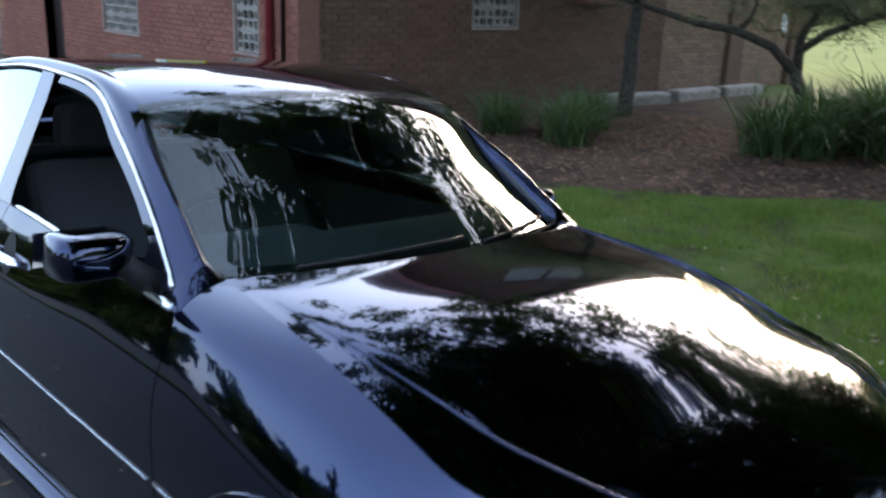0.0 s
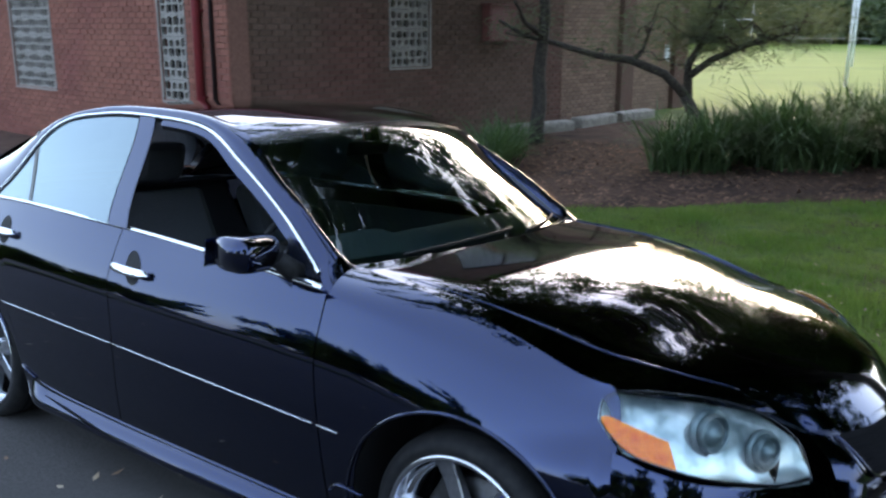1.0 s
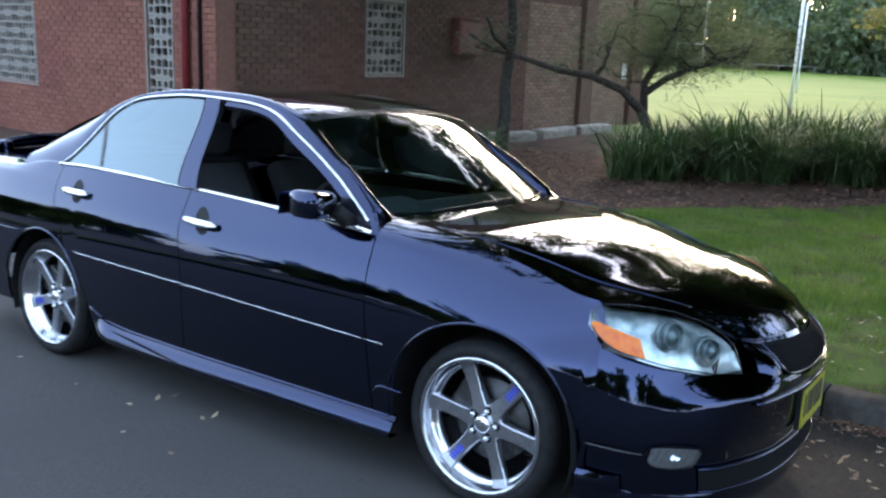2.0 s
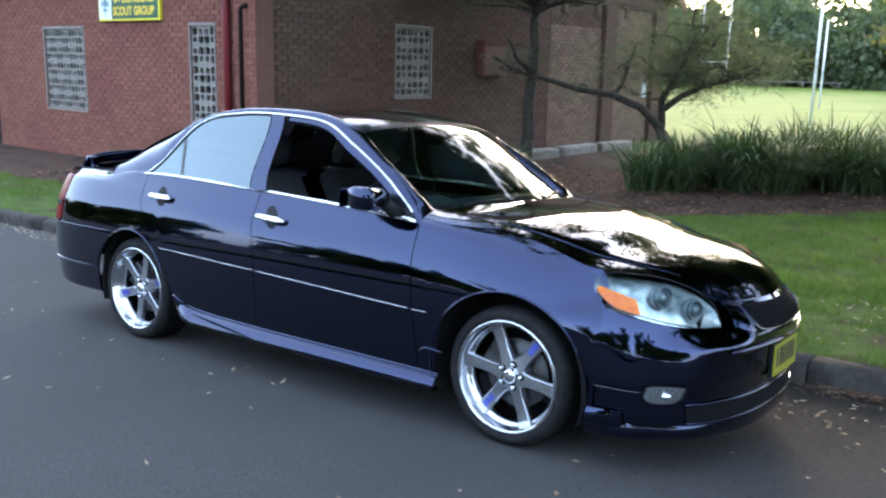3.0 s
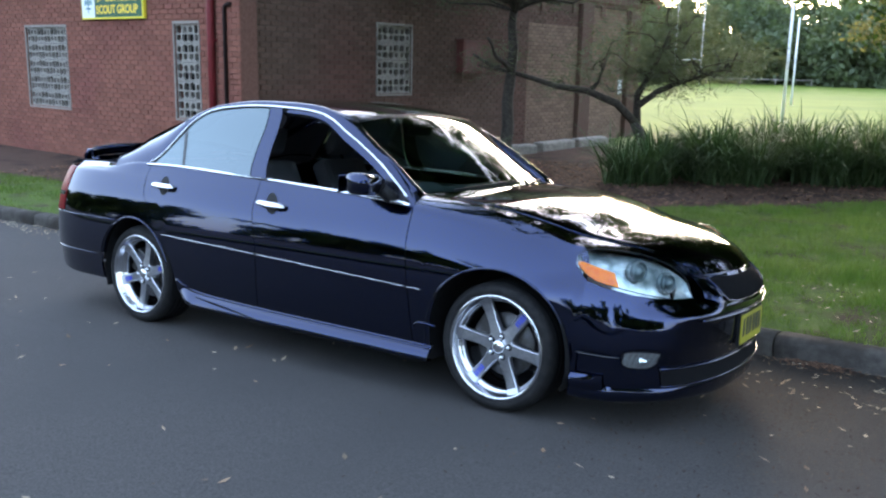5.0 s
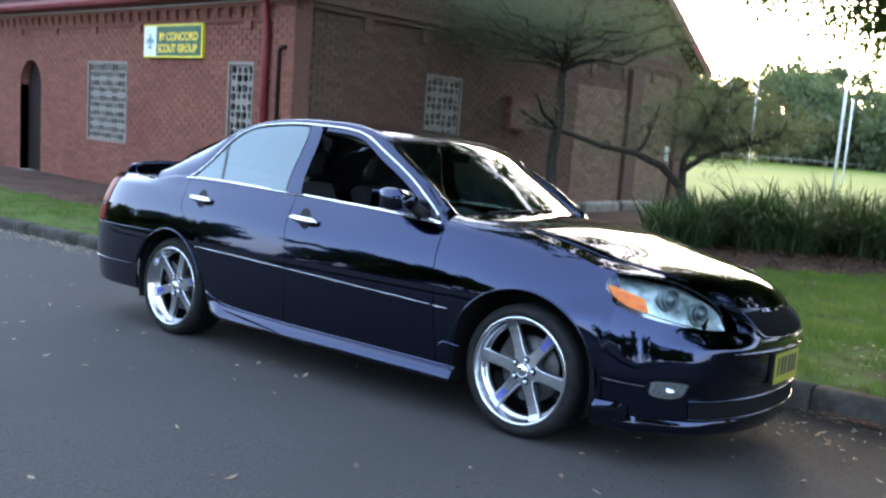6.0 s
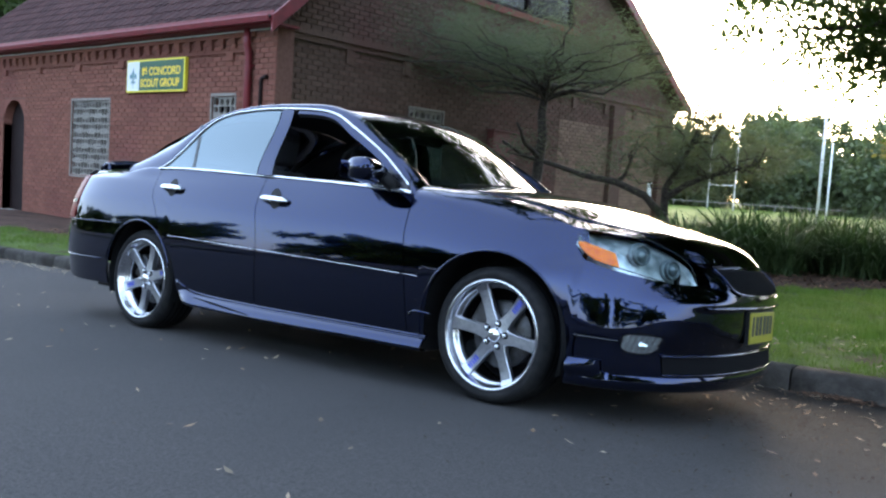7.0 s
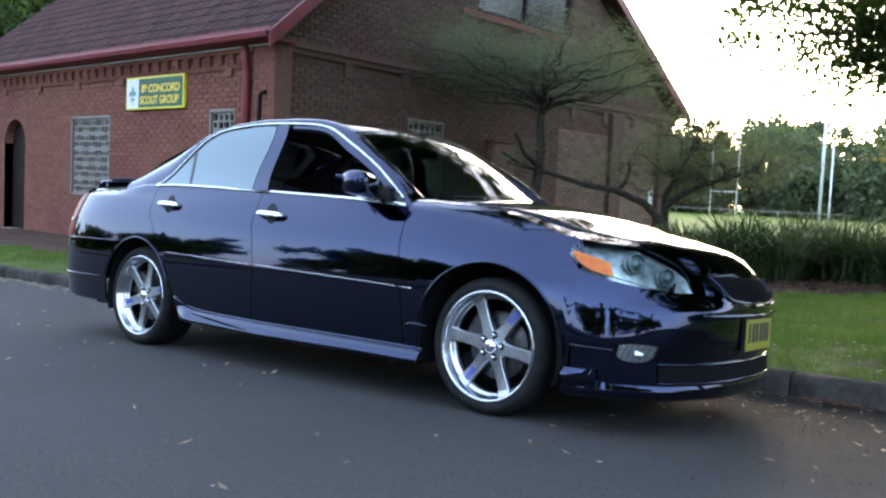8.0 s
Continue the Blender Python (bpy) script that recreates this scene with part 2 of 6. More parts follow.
def quads_mesh(name, quads, mat, parent=None):
    """Many loose quads or triangles at once: an array (count, corners, 3)."""
    n, k = quads.shape[:2]
    me = bpy.data.meshes.new(name)
    me.vertices.add(n * k)
    me.vertices.foreach_set("co", quads.reshape(-1).astype(np.float32))
    me.loops.add(n * k)
    me.loops.foreach_set("vertex_index", np.arange(n * k, dtype=np.int32))
    me.polygons.add(n)
    me.polygons.foreach_set("loop_start", np.arange(0, n * k, k, dtype=np.int32))
    me.polygons.foreach_set("loop_total", np.full(n, k, dtype=np.int32))
    me.update(calc_edges=True)
    me.materials.append(mat)
    ob = new(name, me)
    ob.parent = parent
    return ob


def box_bm(x0, y0, z0, x1, y1, z1, bevel=0.0, bm=None):
    b = bm or bmesh.new()
    vs = [b.verts.new((x, y, z)) for x in (x0, x1) for y in (y0, y1) for z in (z0, z1)]
    fs = [b.faces.new([vs[i] for i in q]) for q in ((0, 1, 3, 2), (4, 6, 7, 5), (0, 4, 5, 1), (2, 3, 7, 6), (0, 2, 6, 4), (1, 5, 7, 3))]
    if bevel:
        es = list({e for f in fs for e in f.edges})
        bmesh.ops.bevel(b, geom=es, offset=bevel, segments=2, profile=0.5, affect="EDGES")
    return b


def grid_bm(f, nu, nv, flange=0.0, flip=False, bm=None):
    """A smooth sheet f(u, v), with its rim turned inwards by flange."""
    b = bm or bmesh.new()
    pts = [[Vector(f(i / nu, j / nv)) for j in range(nv + 1)] for i in range(nu + 1)]
    if flange:
        i, j = nu // 2, nv // 2
        n = (pts[i + 1][j] - pts[i - 1 if i else 0][j]).cross(pts[i][j + 1 if j < nv else j] - pts[i][max(0, j - 1)])
        flip = n.dot(Vector((-1.3, 0, 0.55)) - pts[i][j]) > 0
    vs = [[b.verts.new(p) for p in row] for row in pts]
    for i in range(nu):
        for j in range(nv):
            q = [vs[i][j], vs[i + 1][j], vs[i + 1][j + 1], vs[i][j + 1]]
            if flip:
                q.reverse()
            if len({tuple(round(c, 5) for c in v.co) for v in q}) == 4:
                b.faces.new(q).smooth = True
            else:
                keep = []
                for v in q:
                    if all((v.co - k.co).length > 1e-5 for k in keep):
                        keep.append(v)
                if len(keep) >= 3:
                    b.faces.new(keep).smooth = True
    if flange:
        ring = [(i, 0) for i in range(nu)] + [(nu, j) for j in range(nv)] + [(i, nv) for i in range(nu, 0, -1)] + [(0, j) for j in range(nv, 0, -1)]
        inner = []
        for i, j in ring:
            i0, i1, j0, j1 = max(0, i - 1), min(nu, i + 1), max(0, j - 1), min(nv, j + 1)
            n = (pts[i1][j] - pts[i0][j]).cross(pts[i][j1] - pts[i][j0])
            n = n.normalized() if n.length > 1e-9 else Vector((0, 0, 1))
            inner.append(b.verts.new(pts[i][j] + n * (flange if flip else -flange)))
        for k in range(len(ring)):
            a, c = ring[k], ring[(k + 1) % len(ring)]
            va, vc = vs[a[0]][a[1]], vs[c[0]][c[1]]
            q = [vc, va, inner[k], inner[(k + 1) % len(ring)]]
            if flip:
                q.reverse()
            try:
                b.faces.new(q)
            except ValueError:
                continue
            e = b.edges.get((va, vc))
            if e:
                e.smooth = False
    return b


def tube_bm(points, radius, sides=8, bm=None, closed=False, squash=1.0):
    """A round bar along points; radius a number or a list."""
    b = bm or bmesh.new()
    ps = [Vector(p) for p in points]
    n = len(ps)
    rings = []
    side = None
    for i, p in enumerate(ps):
        d = (ps[(i + 1) % n] - ps[i - 1]) if closed else (ps[min(n - 1, i + 1)] - ps[max(0, i - 1)])
        d.normalize()
        if side is None:
            side = d.orthogonal().normalized()
        side = (side - d * side.dot(d)).normalized()
        up = d.cross(side)
        r = radius[i] if isinstance(radius, (list, tuple)) else radius
        rings.append([b.verts.new(p + (side * math.cos(a) + up * squash * math.sin(a)) * r) for a in (k * 2 * math.pi / sides for k in range(sides))])
    for i in range(n if closed else n - 1):
        a, c = rings[i], rings[(i + 1) % n]
        for k in range(sides):
            b.faces.new((a[k], a[(k + 1) % sides], c[(k + 1) % sides], c[k])).smooth = True
    if not closed:
        b.faces.new(list(reversed(rings[0])))
        b.faces.new(rings[-1])
    return b


def lathe_bm(profile, steps=48, bm=None):
    """Turns (radius, y) about the y axis."""
    b = bm or bmesh.new()
    rings = [[b.verts.new((r * math.cos(a), y, r * math.sin(a))) for a in (k * 2 * math.pi / steps for k in range(steps))] for r, y in profile]
    for p, q in zip(rings, rings[1:]):
        for k in range(steps):
            b.faces.new((p[k], p[(k + 1) % steps], q[(k + 1) % steps], q[k])).smooth = True
    return b


def curve3(points, t):
    """A smooth curve (Catmull-Rom) through points, t from 0 to 1."""
    n = len(points) - 1
    s = min(max(t, 0), 1) * n
    i = min(int(s), n - 1)
    f = s - i
    p = [Vector(points[max(0, min(n, i + k))]) for k in (-1, 0, 1, 2)]
    if i == 0:
        p[0] = p[1] * 2 - p[2]
    if i == n - 1:
        p[3] = p[2] * 2 - p[1]
    return 0.5 * (2 * p[1] + (p[2] - p[0]) * f + (2 * p[0] - 5 * p[1] + 4 * p[2] - p[3]) * f * f + (3 * p[1] - p[0] - 3 * p[2] + p[3]) * f ** 3)


def smoothstep(a, b, x):
    t = min(1, max(0, (x - a) / (b - a)))
    return t * t * (3 - 2 * t)

def lerp_table(pts, x):
    """Smooth interpolation (monotone cubic) through pts = [(x, y), ...] in rising x."""
    if x <= pts[0][0]: return pts[0][1]
    if x >= pts[-1][0]: return pts[-1][1]
    n = len(pts)
    for i in range(n - 1):
        if x <= pts[i + 1][0]:
            break
    def slope(k):
        return (pts[k + 1][1] - pts[k][1]) / (pts[k + 1][0] - pts[k][0])
    def tang(k):
        if k == 0: return slope(0)
        if k == n - 1: return slope(n - 2)
        a, b = slope(k - 1), slope(k)
        return 0.0 if a * b <= 0 else 2 * a * b / (a + b)
    x0, y0 = pts[i]; x1, y1 = pts[i + 1]; h = x1 - x0; t = (x - x0) / h
    m0, m1 = tang(i) * h, tang(i + 1) * h
    return (2*t**3-3*t**2+1)*y0 + (t**3-2*t**2+t)*m0 + (-2*t**3+3*t**2)*y1 + (t**3-t**2)*m1


# ---- ground ----
def road_z(x, y):
    return 0.0260 * x - 0.0505 * y - 0.3091


def kerb_line(x):
    return 1.184 + 0.059 * x


KERB_W = 0.16
BASE = [(-60, -1.5), (-20, -0.56), (-9, -0.47), (-4, -0.37), (0, -0.28), (6, -0.12), (40, 0.6)]


def ground_z(x, y):
    k = kerb_line(x) + KERB_W
    top = road_z(x, kerb_line(x)) + 0.135
    base = lerp_table(BASE, x)
    z = top + (base - top) * smoothstep(0, 3.2, y - k)
    z += 0.018 * noise.noise((x * 0.9, y * 0.9, 0)) * smoothstep(0.1, 1.0, y - k)
    return z + (-0.55 - z) * smoothstep(11, 48, y)


def is_mulch(x, y):
    """The garden bed: along the sign wall, and beyond a slanting line beside it."""
    edge = lerp_table([(-60, 2.3), (-9, 2.6), (-6.5, 3.3), (-4.6, 4.3), (-3.1, 5.2), (-1.5, 6.6), (0.0, 8.4), (2.5, 9.6), (40, 10.2)], x)
    edge += 0.25 * noise.noise((x * 0.8, y * 0.8, 3.0)) + 0.08 * noise.noise((x * 4, y * 4, 5.0))
    return y > edge and y < 14.5 + 0.4 * noise.noise((x, y, 7.0))


def sheet(name, xs, ys, zf, mats, pick, label, category):
    bm = bmesh.new()
    vs = [[bm.verts.new((x, y, zf(x, y))) for y in ys] for x in xs]
    for i in range(len(xs) - 1):
        for j in range(len(ys) - 1):
            f = bm.faces.new((vs[i][j], vs[i + 1][j], vs[i + 1][j + 1], vs[i][j + 1]))
            f.smooth = True
            f.material_index = pick(0.5 * (xs[i] + xs[i + 1]), 0.5 * (ys[j] + ys[j + 1]))
    ob = part(name, bm, mats[0])
    for m in mats[1:]:
        ob.data.materials.append(m)
    return tagged(ob, label, category, kind="structure")


def steps(*spans):
    out = []
    for a, b, d in spans:
        n = max(1, round((b - a) / d))
        out += [a + (b - a) * i / n for i in range(n)]
    return out + [spans[-1][1]]


def ground_sheet():
    xs = steps((-900, -80, 80), (-80, -20, 5), (-20, -9, 0.4), (-9, 5, 0.14), (5, 30, 2.5), (30, 900, 90))
    ts = steps((0, 0.2, 0.05), (0.2, 2.5, 0.16), (2.5, 9, 0.14), (9, 28, 1.0), (28, 140, 8), (140, 900, 95))
    bm = bmesh.new()
    rows = []
    for x in xs:
        y0 = kerb_line(max(-30, min(30, x))) + KERB_W
        xz = max(-60, min(60, x))
        rows.append([bm.verts.new((x, y0 + t, ground_z(xz, y0 + t) - (0.0 if t > 0 else 0.012))) for t in ts])
    for i in range(len(xs) - 1):
        for j in range(len(ts) - 1):
            f = bm.faces.new((rows[i][j], rows[i + 1][j], rows[i + 1][j + 1], rows[i][j + 1]))
            f.smooth = True
            c = f.calc_center_median()
            f.material_index = 2 if c.y > 18 else (1 if is_mulch(c.x, c.y) else 0)
    ob = part("ground", bm, SOIL_GRASS)
    ob.data.materials.append(MULCH)
    ob.data.materials.append(FIELD)
    tagged(ob, "mown green verge with a mulched garden bed and a sports field beyond", "ground", kind="structure")


ground_sheet()
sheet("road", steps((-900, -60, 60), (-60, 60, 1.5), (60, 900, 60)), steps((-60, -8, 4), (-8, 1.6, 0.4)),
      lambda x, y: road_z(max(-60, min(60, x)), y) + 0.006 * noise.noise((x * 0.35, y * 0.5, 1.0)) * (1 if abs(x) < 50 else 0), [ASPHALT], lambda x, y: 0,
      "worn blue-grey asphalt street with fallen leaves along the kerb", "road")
sheet("far_verge", steps((-900, -60, 60), (-60, 60, 10), (60, 900, 60)), steps((-900, -60, 120), (-60, -8.4, 5)),
      lambda x, y: road_z(max(-60, min(60, x)), max(-9, y)) + 0.13 if y > -40 else 0.44 + 0.0275 * max(-60, min(60, x)), [SOIL_GRASS], lambda x, y: 0, "grass verge across the street", "ground")


def kerb_stones():
    kerb = thing("kerb", "weathered grey concrete kerb with dark joints beside the asphalt", "kerb", kind="structure")
    length = 1.2
    for i in range(-40, 24):
        x0 = i * length
        bm = bmesh.new()
        rings = []
        for k in range(5):
            x = x0 + 0.006 + (length - 0.012) * k / 4
            y, zt, zb = kerb_line(x), road_z(x, kerb_line(x)) + 0.14, road_z(x, kerb_line(x)) - 0.15
            prof = [(-0.025, zb), (-0.02, zt - 0.05), (-0.008, zt - 0.018), (0.02, zt - 0.002), (KERB_W * 0.6, zt + 0.002), (KERB_W, zt - 0.006), (KERB_W, zb)]
            rings.append([bm.verts.new((x, y + a, b + 0.003 * noise.noise((x * 6, a * 30, b * 9)))) for a, b in prof])
        for a, b in zip(rings, rings[1:]):
            for j in range(len(a) - 1):
                bm.faces.new((a[j], b[j], b[j + 1], a[j + 1])).smooth = True
        bm.faces.new(rings[0])
        bm.faces.new(list(reversed(rings[-1])))
        part("kerb_stone", bm, CONCRETE, kerb)


kerb_stones()

# ---- scout hall ----
WX, WY, WZ0, EAVE = -8.53, 4.88, -0.95, 3.06
FAR_Y, PITCH, PITCH_FAR = 19.0, 0.87, 0.60
RIDGE_Y = (PITCH * WY + PITCH_FAR * FAR_Y) / (PITCH + PITCH_FAR)
hall = thing("hall", "red-brown brick hall with a tiled gable roof and breeze-block windows", "building", kind="structure")
# openings as (start, end, bottom, top) along each wall
OPEN_A = [(-15.27, -13.72, 0.41, 1.96), (-10.22, -9.56, 0.41, 1.985), (-18.64, -17.53, -0.95, 2.02)]
OPEN_B = [(8.11, 9.07, 0.84, 2.105), (10.0, 13.5, 4.5, 6.0)]


def cut_wall(bm, a0, a1, z0, z1, holes, put):
    """A thick wall with openings: blocks round the holes. put(a0, a1, z0, z1) adds one block."""
    cuts = sorted({a0, a1, *(h[0] for h in holes), *(h[1] for h in holes)})
    for p, q in zip(cuts, cuts[1:]):
        z = z0
        for h in sorted((h for h in holes if h[0] <= p and h[1] >= q), key=lambda h: h[2]):
            if h[2] > z:
                put(p, q, z, h[2])
            z = h[3]
        if z < z1:
            put(p, q, z, z1)


bm = bmesh.new()
cut_wall(bm, -21.3, WX - 0.02, WZ0, EAVE, OPEN_A, lambda a, b, c, d: box_bm(a, WY + 0.012, c, b, WY + 0.25, d, bm=bm))
part("wall_core", bm, MORTAR, hall)
bm = bmesh.new()
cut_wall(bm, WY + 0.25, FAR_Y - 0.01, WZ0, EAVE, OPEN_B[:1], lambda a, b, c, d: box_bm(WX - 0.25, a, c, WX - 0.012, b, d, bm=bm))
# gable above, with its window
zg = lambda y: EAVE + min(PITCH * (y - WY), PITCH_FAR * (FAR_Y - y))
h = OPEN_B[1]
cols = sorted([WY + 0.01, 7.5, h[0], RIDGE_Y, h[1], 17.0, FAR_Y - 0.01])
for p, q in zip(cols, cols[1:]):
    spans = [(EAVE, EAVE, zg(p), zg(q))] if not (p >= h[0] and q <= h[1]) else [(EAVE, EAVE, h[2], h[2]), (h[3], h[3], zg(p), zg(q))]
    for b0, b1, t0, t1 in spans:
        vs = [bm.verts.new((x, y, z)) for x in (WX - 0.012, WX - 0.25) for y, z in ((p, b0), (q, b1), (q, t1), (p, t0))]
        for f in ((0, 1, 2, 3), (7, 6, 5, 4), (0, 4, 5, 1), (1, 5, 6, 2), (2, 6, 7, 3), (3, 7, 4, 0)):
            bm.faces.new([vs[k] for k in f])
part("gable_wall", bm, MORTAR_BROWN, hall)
part("back_wall", box_bm(-21.3, FAR_Y - 0.25, WZ0, WX - 0.26, FAR_Y, EAVE), BRICK, hall)
part("end_wall", box_bm(-21.60, WY, WZ0, -21.3, FAR_Y, EAVE), BRICK, hall)

# bricks: one mesh for stretchers, cut ones at the edges
BL, BH, JOINT = 0.230, 0.076, 0.010


def brick_mesh(name, along, length):
    """A brick face proud of the mortar, softened at its rim."""
    l, d, c = length, 0.014, 0.004
    v = []
    for e, o in ((0, 0.0), (c, d)):
        v += [(e, o, e), (l - e, o, e), (l - e, o, BH - e), (e, o, BH - e)]
    f = [(4, 5, 6, 7), (0, 1, 5, 4), (1, 2, 6, 5), (2, 3, 7, 6), (3, 0, 4, 7)]
    if along == "x":
        v = [(a, -b, c2) for a, b, c2 in v]
    else:
        v = [(b, a, c2) for a, b, c2 in v]
    return v, f


def lay(a0, a1, z0, z1, holes, limit=None):
    """Yields (start, bottom, length) of bricks in running bond, cut at edges and openings."""
    out = []
    row = 0
    z = z0
    while z + BH <= z1 + 0.001:
        a = a0 - (0.5 * (BL + JOINT) if row % 2 else 0)
        while a < a1:
            s, e = max(a, a0), min(a + BL, a1)
            for h in holes:
                if z + BH > h[2] + 0.01 and z < h[3] - 0.01 and e > h[0] and s < h[1]:
                    if s < h[0]:
                        e = min(e, h[0])
                    elif e > h[1]:
                        s = max(s, h[1])
                    else:
                        s = e
            if limit:
                e = min(e, limit(z))if e > limit(z) else e
            if e - s > 0.04:
                out.append((s, z, e - s))
            a += BL + JOINT
        z += BH + JOINT
        row += 1
    return out


def brick_wall(along, bricks, plane, near, mat, parent):
    """Bricks inside near() are pieces; the others share one mesh."""
    meshes, V, F, count = {}, [], [], 0
    for s, z, l in bricks:
        j = 0.0025 * random.uniform(-1, 1)
        if near(s, z) and count < 300:
            key = round(l, 3)
            if key not in meshes:
                me = bpy.data.meshes.new("brick")
                v, f = brick_mesh("brick", along, l)
                me.from_pydata(v, [], f)
                me.materials.append(mat)
                meshes[key] = me
            o = new("brick", meshes[key])
            o.parent = parent
            o.location = (s, plane + j, z) if along == "x" else (plane + j, s, z)
            count += 1
        else:
            v, f = brick_mesh("brick", along, l)
            n = len(V)
            V += [((p[0] + s, p[1] + plane + j, p[2] + z) if along == "x" else (p[0] + plane + j, p[1] + s, p[2] + z)) for p in v]
            F += [tuple(n + k for k in q) for q in f]
    tagged(data_mesh("brickwork", V, F, mat, parent), kind="stuff")


PIER = (-9.0, WX + 0.09)
# corner pier, slightly proud, and the wall fields
part("pier", box_bm(PIER[0], WY - 0.028, WZ0, PIER[1], WY + 0.3, EAVE + 0.02), MORTAR, hall)




def arch_holes(bricks):
    """Leaves the round head of the doorway free of bricks."""
    out = []
    cx, r, spring = -18.085, 0.555, 1.46
    for s, z, l in bricks:
        if z > spring - 0.1 and z < spring + r:
            hw = math.sqrt(max(0, r * r - max(0, z + 0.03 - spring) ** 2))
            if s < cx - hw < s + l:
                l = cx - hw - s
            elif s < cx + hw < s + l:
                s, l = cx + hw, s + l - cx - hw
        if l > 0.03:
            out.append((s, z, l))
    return out


# breeze-block: a thick frame round four pear-shaped openings, large and small by turns
def breeze_block(size=0.272, depth=0.09, side_bar=0.014, top_bar=0.024, mid=0.009):
    bm = bmesh.new()
    h = size / 2 - 0.002

    def web(pts):
        vs = [bm.verts.new((x, y, z)) for y in (0.0, depth) for x, z in pts]
        n = len(pts)
        bm.faces.new(vs[:n])
        bm.faces.new(list(reversed(vs[n:])))
        for k in range(n):
            bm.faces.new((vs[k], vs[n + k], vs[n + (k + 1) % n], vs[(k + 1) % n]))

    for sx in (-1, 1):
        for sz in (-1, 1):
            # the cell of this quarter, and the opening in it
            x0, x1, z0, z1 = 0.0, sx * h, 0.0, sz * h
            big = sx * sz < 0
            a0, a1 = sx * mid, sx * (h - side_bar)
            if not big:
                a0, a1 = a0 + sx * 0.018, a1 - sx * 0.016
            c0, c1 = sz * (mid if big else mid + 0.006), sz * (h - top_bar - (0.0 if big else 0.020))
            lip = 0.22
            am = (a0 + a1) / 2
            hole = [(a0, c0 + (c1 - c0) * 0.06), (am, c0), (a1, c0 + (c1 - c0) * 0.06), (a1, c1 - (c1 - c0) * lip), (am + (a1 - am) * 0.35, c1), (am - (am - a0) * 0.35, c1), (a0, c1 - (c1 - c0) * lip)]
            web([(x0, z0), (x1, z0), (x1, hole[2][1]), hole[2], hole[1], hole[0], (x0, hole[0][1])])
            web([(x0, z1), (x1, z1), (x1, hole[3][1]), hole[3], hole[4], hole[5], hole[6], (x0, hole[6][1])])
            web([(x0, hole[0][1]), hole[0], hole[6], (x0, hole[6][1])])
            web([(x1, hole[2][1]), hole[2], hole[3], (x1, hole[3][1])])
    bmesh.ops.recalc_face_normals(bm, faces=bm.faces)
    return bm


def block_window(name, m, nx, nz, pitch_x, pitch_z, **shape):
    """A panel of breeze-blocks; local x along the wall, y into it."""
    win = thing(name, "pale concrete breeze-block screen set in the brick wall", "window", kind="structure", m=m)
    first = part("breeze_block", breeze_block(**shape), BLOCK, win)
    first.matrix_local = Matrix.Translation((pitch_x / 2, 0.03, pitch_z / 2)) @ Matrix.Diagonal((pitch_x / 0.272, 1, pitch_z / 0.272, 1))
    for i in range(nx):
        for k in range(nz):
            if i or k:
                again(first, win, Matrix.Translation(((i + 0.5) * pitch_x, 0.03, (k + 0.5) * pitch_z)) @ Matrix.Diagonal(((1 - 2 * ((i + k) % 2)) * pitch_x / 0.272, 1, pitch_z / 0.272, 1)))
    w, t = nx * pitch_x, nz * pitch_z
    for x0, z0, x1, z1 in ((-0.035, -0.035, w + 0.035, -0.001), (-0.035, t + 0.001, w + 0.035, t + 0.05), (-0.035, 0, -0.001, t), (w + 0.001, 0, w + 0.035, t)):
        part("window_frame", box_bm(x0, -0.012, z0, x1, 0.06, z1, 0.004), BLOCK, win)
    # black sheet in place of the unlit room behind the openings
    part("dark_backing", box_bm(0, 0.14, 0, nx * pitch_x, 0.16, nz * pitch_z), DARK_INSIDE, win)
    return win


for i, (a, b, c, d) in enumerate(OPEN_A[:2]):
    n = round((b - a) / 0.272)
    block_window(f"window_{i + 1}", pose(a, WY, c), n, 5, (b - a) / n, (d - c) / 5, depth=0.045, side_bar=0.009, top_bar=0.016, mid=0.007)
a, b, c, d = OPEN_B[0]
block_window("window_3", pose(WX, a, c, 0, 0, 90), 3, 4, (b - a) / 3, (d - c) / 4)

# gable window with dull curtains
win = thing("window_4", "dark-framed upper gable window with dull curtains", "window", kind="structure")
a, b, c, d = OPEN_B[1]
for j, (p, q, r, s) in enumerate(((a, b, c, c + 0.09), (a, b, d - 0.09, d), (a, a + 0.09, c + 0.09, d - 0.09), (b - 0.09, b, c + 0.09, d - 0.09), ((a + b) / 2 - 0.04, (a + b) / 2 + 0.04, c + 0.09, d - 0.09))):
    part("window_frame", box_bm(WX - 0.12, p, r, WX - 0.04, q, s), DOOR_BROWN, win)
part("window_sill", box_bm(WX - 0.14, a - 0.5, c - 0.13, WX + 0.05, b + 0.2, c - 0.003), BRICK, win)
for p, q in ((a + 0.09, (a + b) / 2 - 0.04), ((a + b) / 2 + 0.04, b - 0.09)):
    part("pane", box_bm(WX - 0.085, p, c + 0.09, WX - 0.08, q, d - 0.09), HALL_GLASS, win)
    part("curtain", grid_bm(lambda u, v, p=p, q=q: (WX - 0.17 + 0.02 * math.sin(u * 38), p + (q - p) * u, c + 0.09 + (d - c - 0.18) * v), 48, 2), CURTAIN, win, "dull hanging curtain")
# black sheet for the unlit room behind the curtains
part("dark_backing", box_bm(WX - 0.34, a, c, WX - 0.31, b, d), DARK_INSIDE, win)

# arched doorway
door = thing("door_1", "dark recessed arched doorway in the brick wall", "door", kind="structure")
cx, r, spring = -18.085, 0.555, 1.46
bm = bmesh.new()
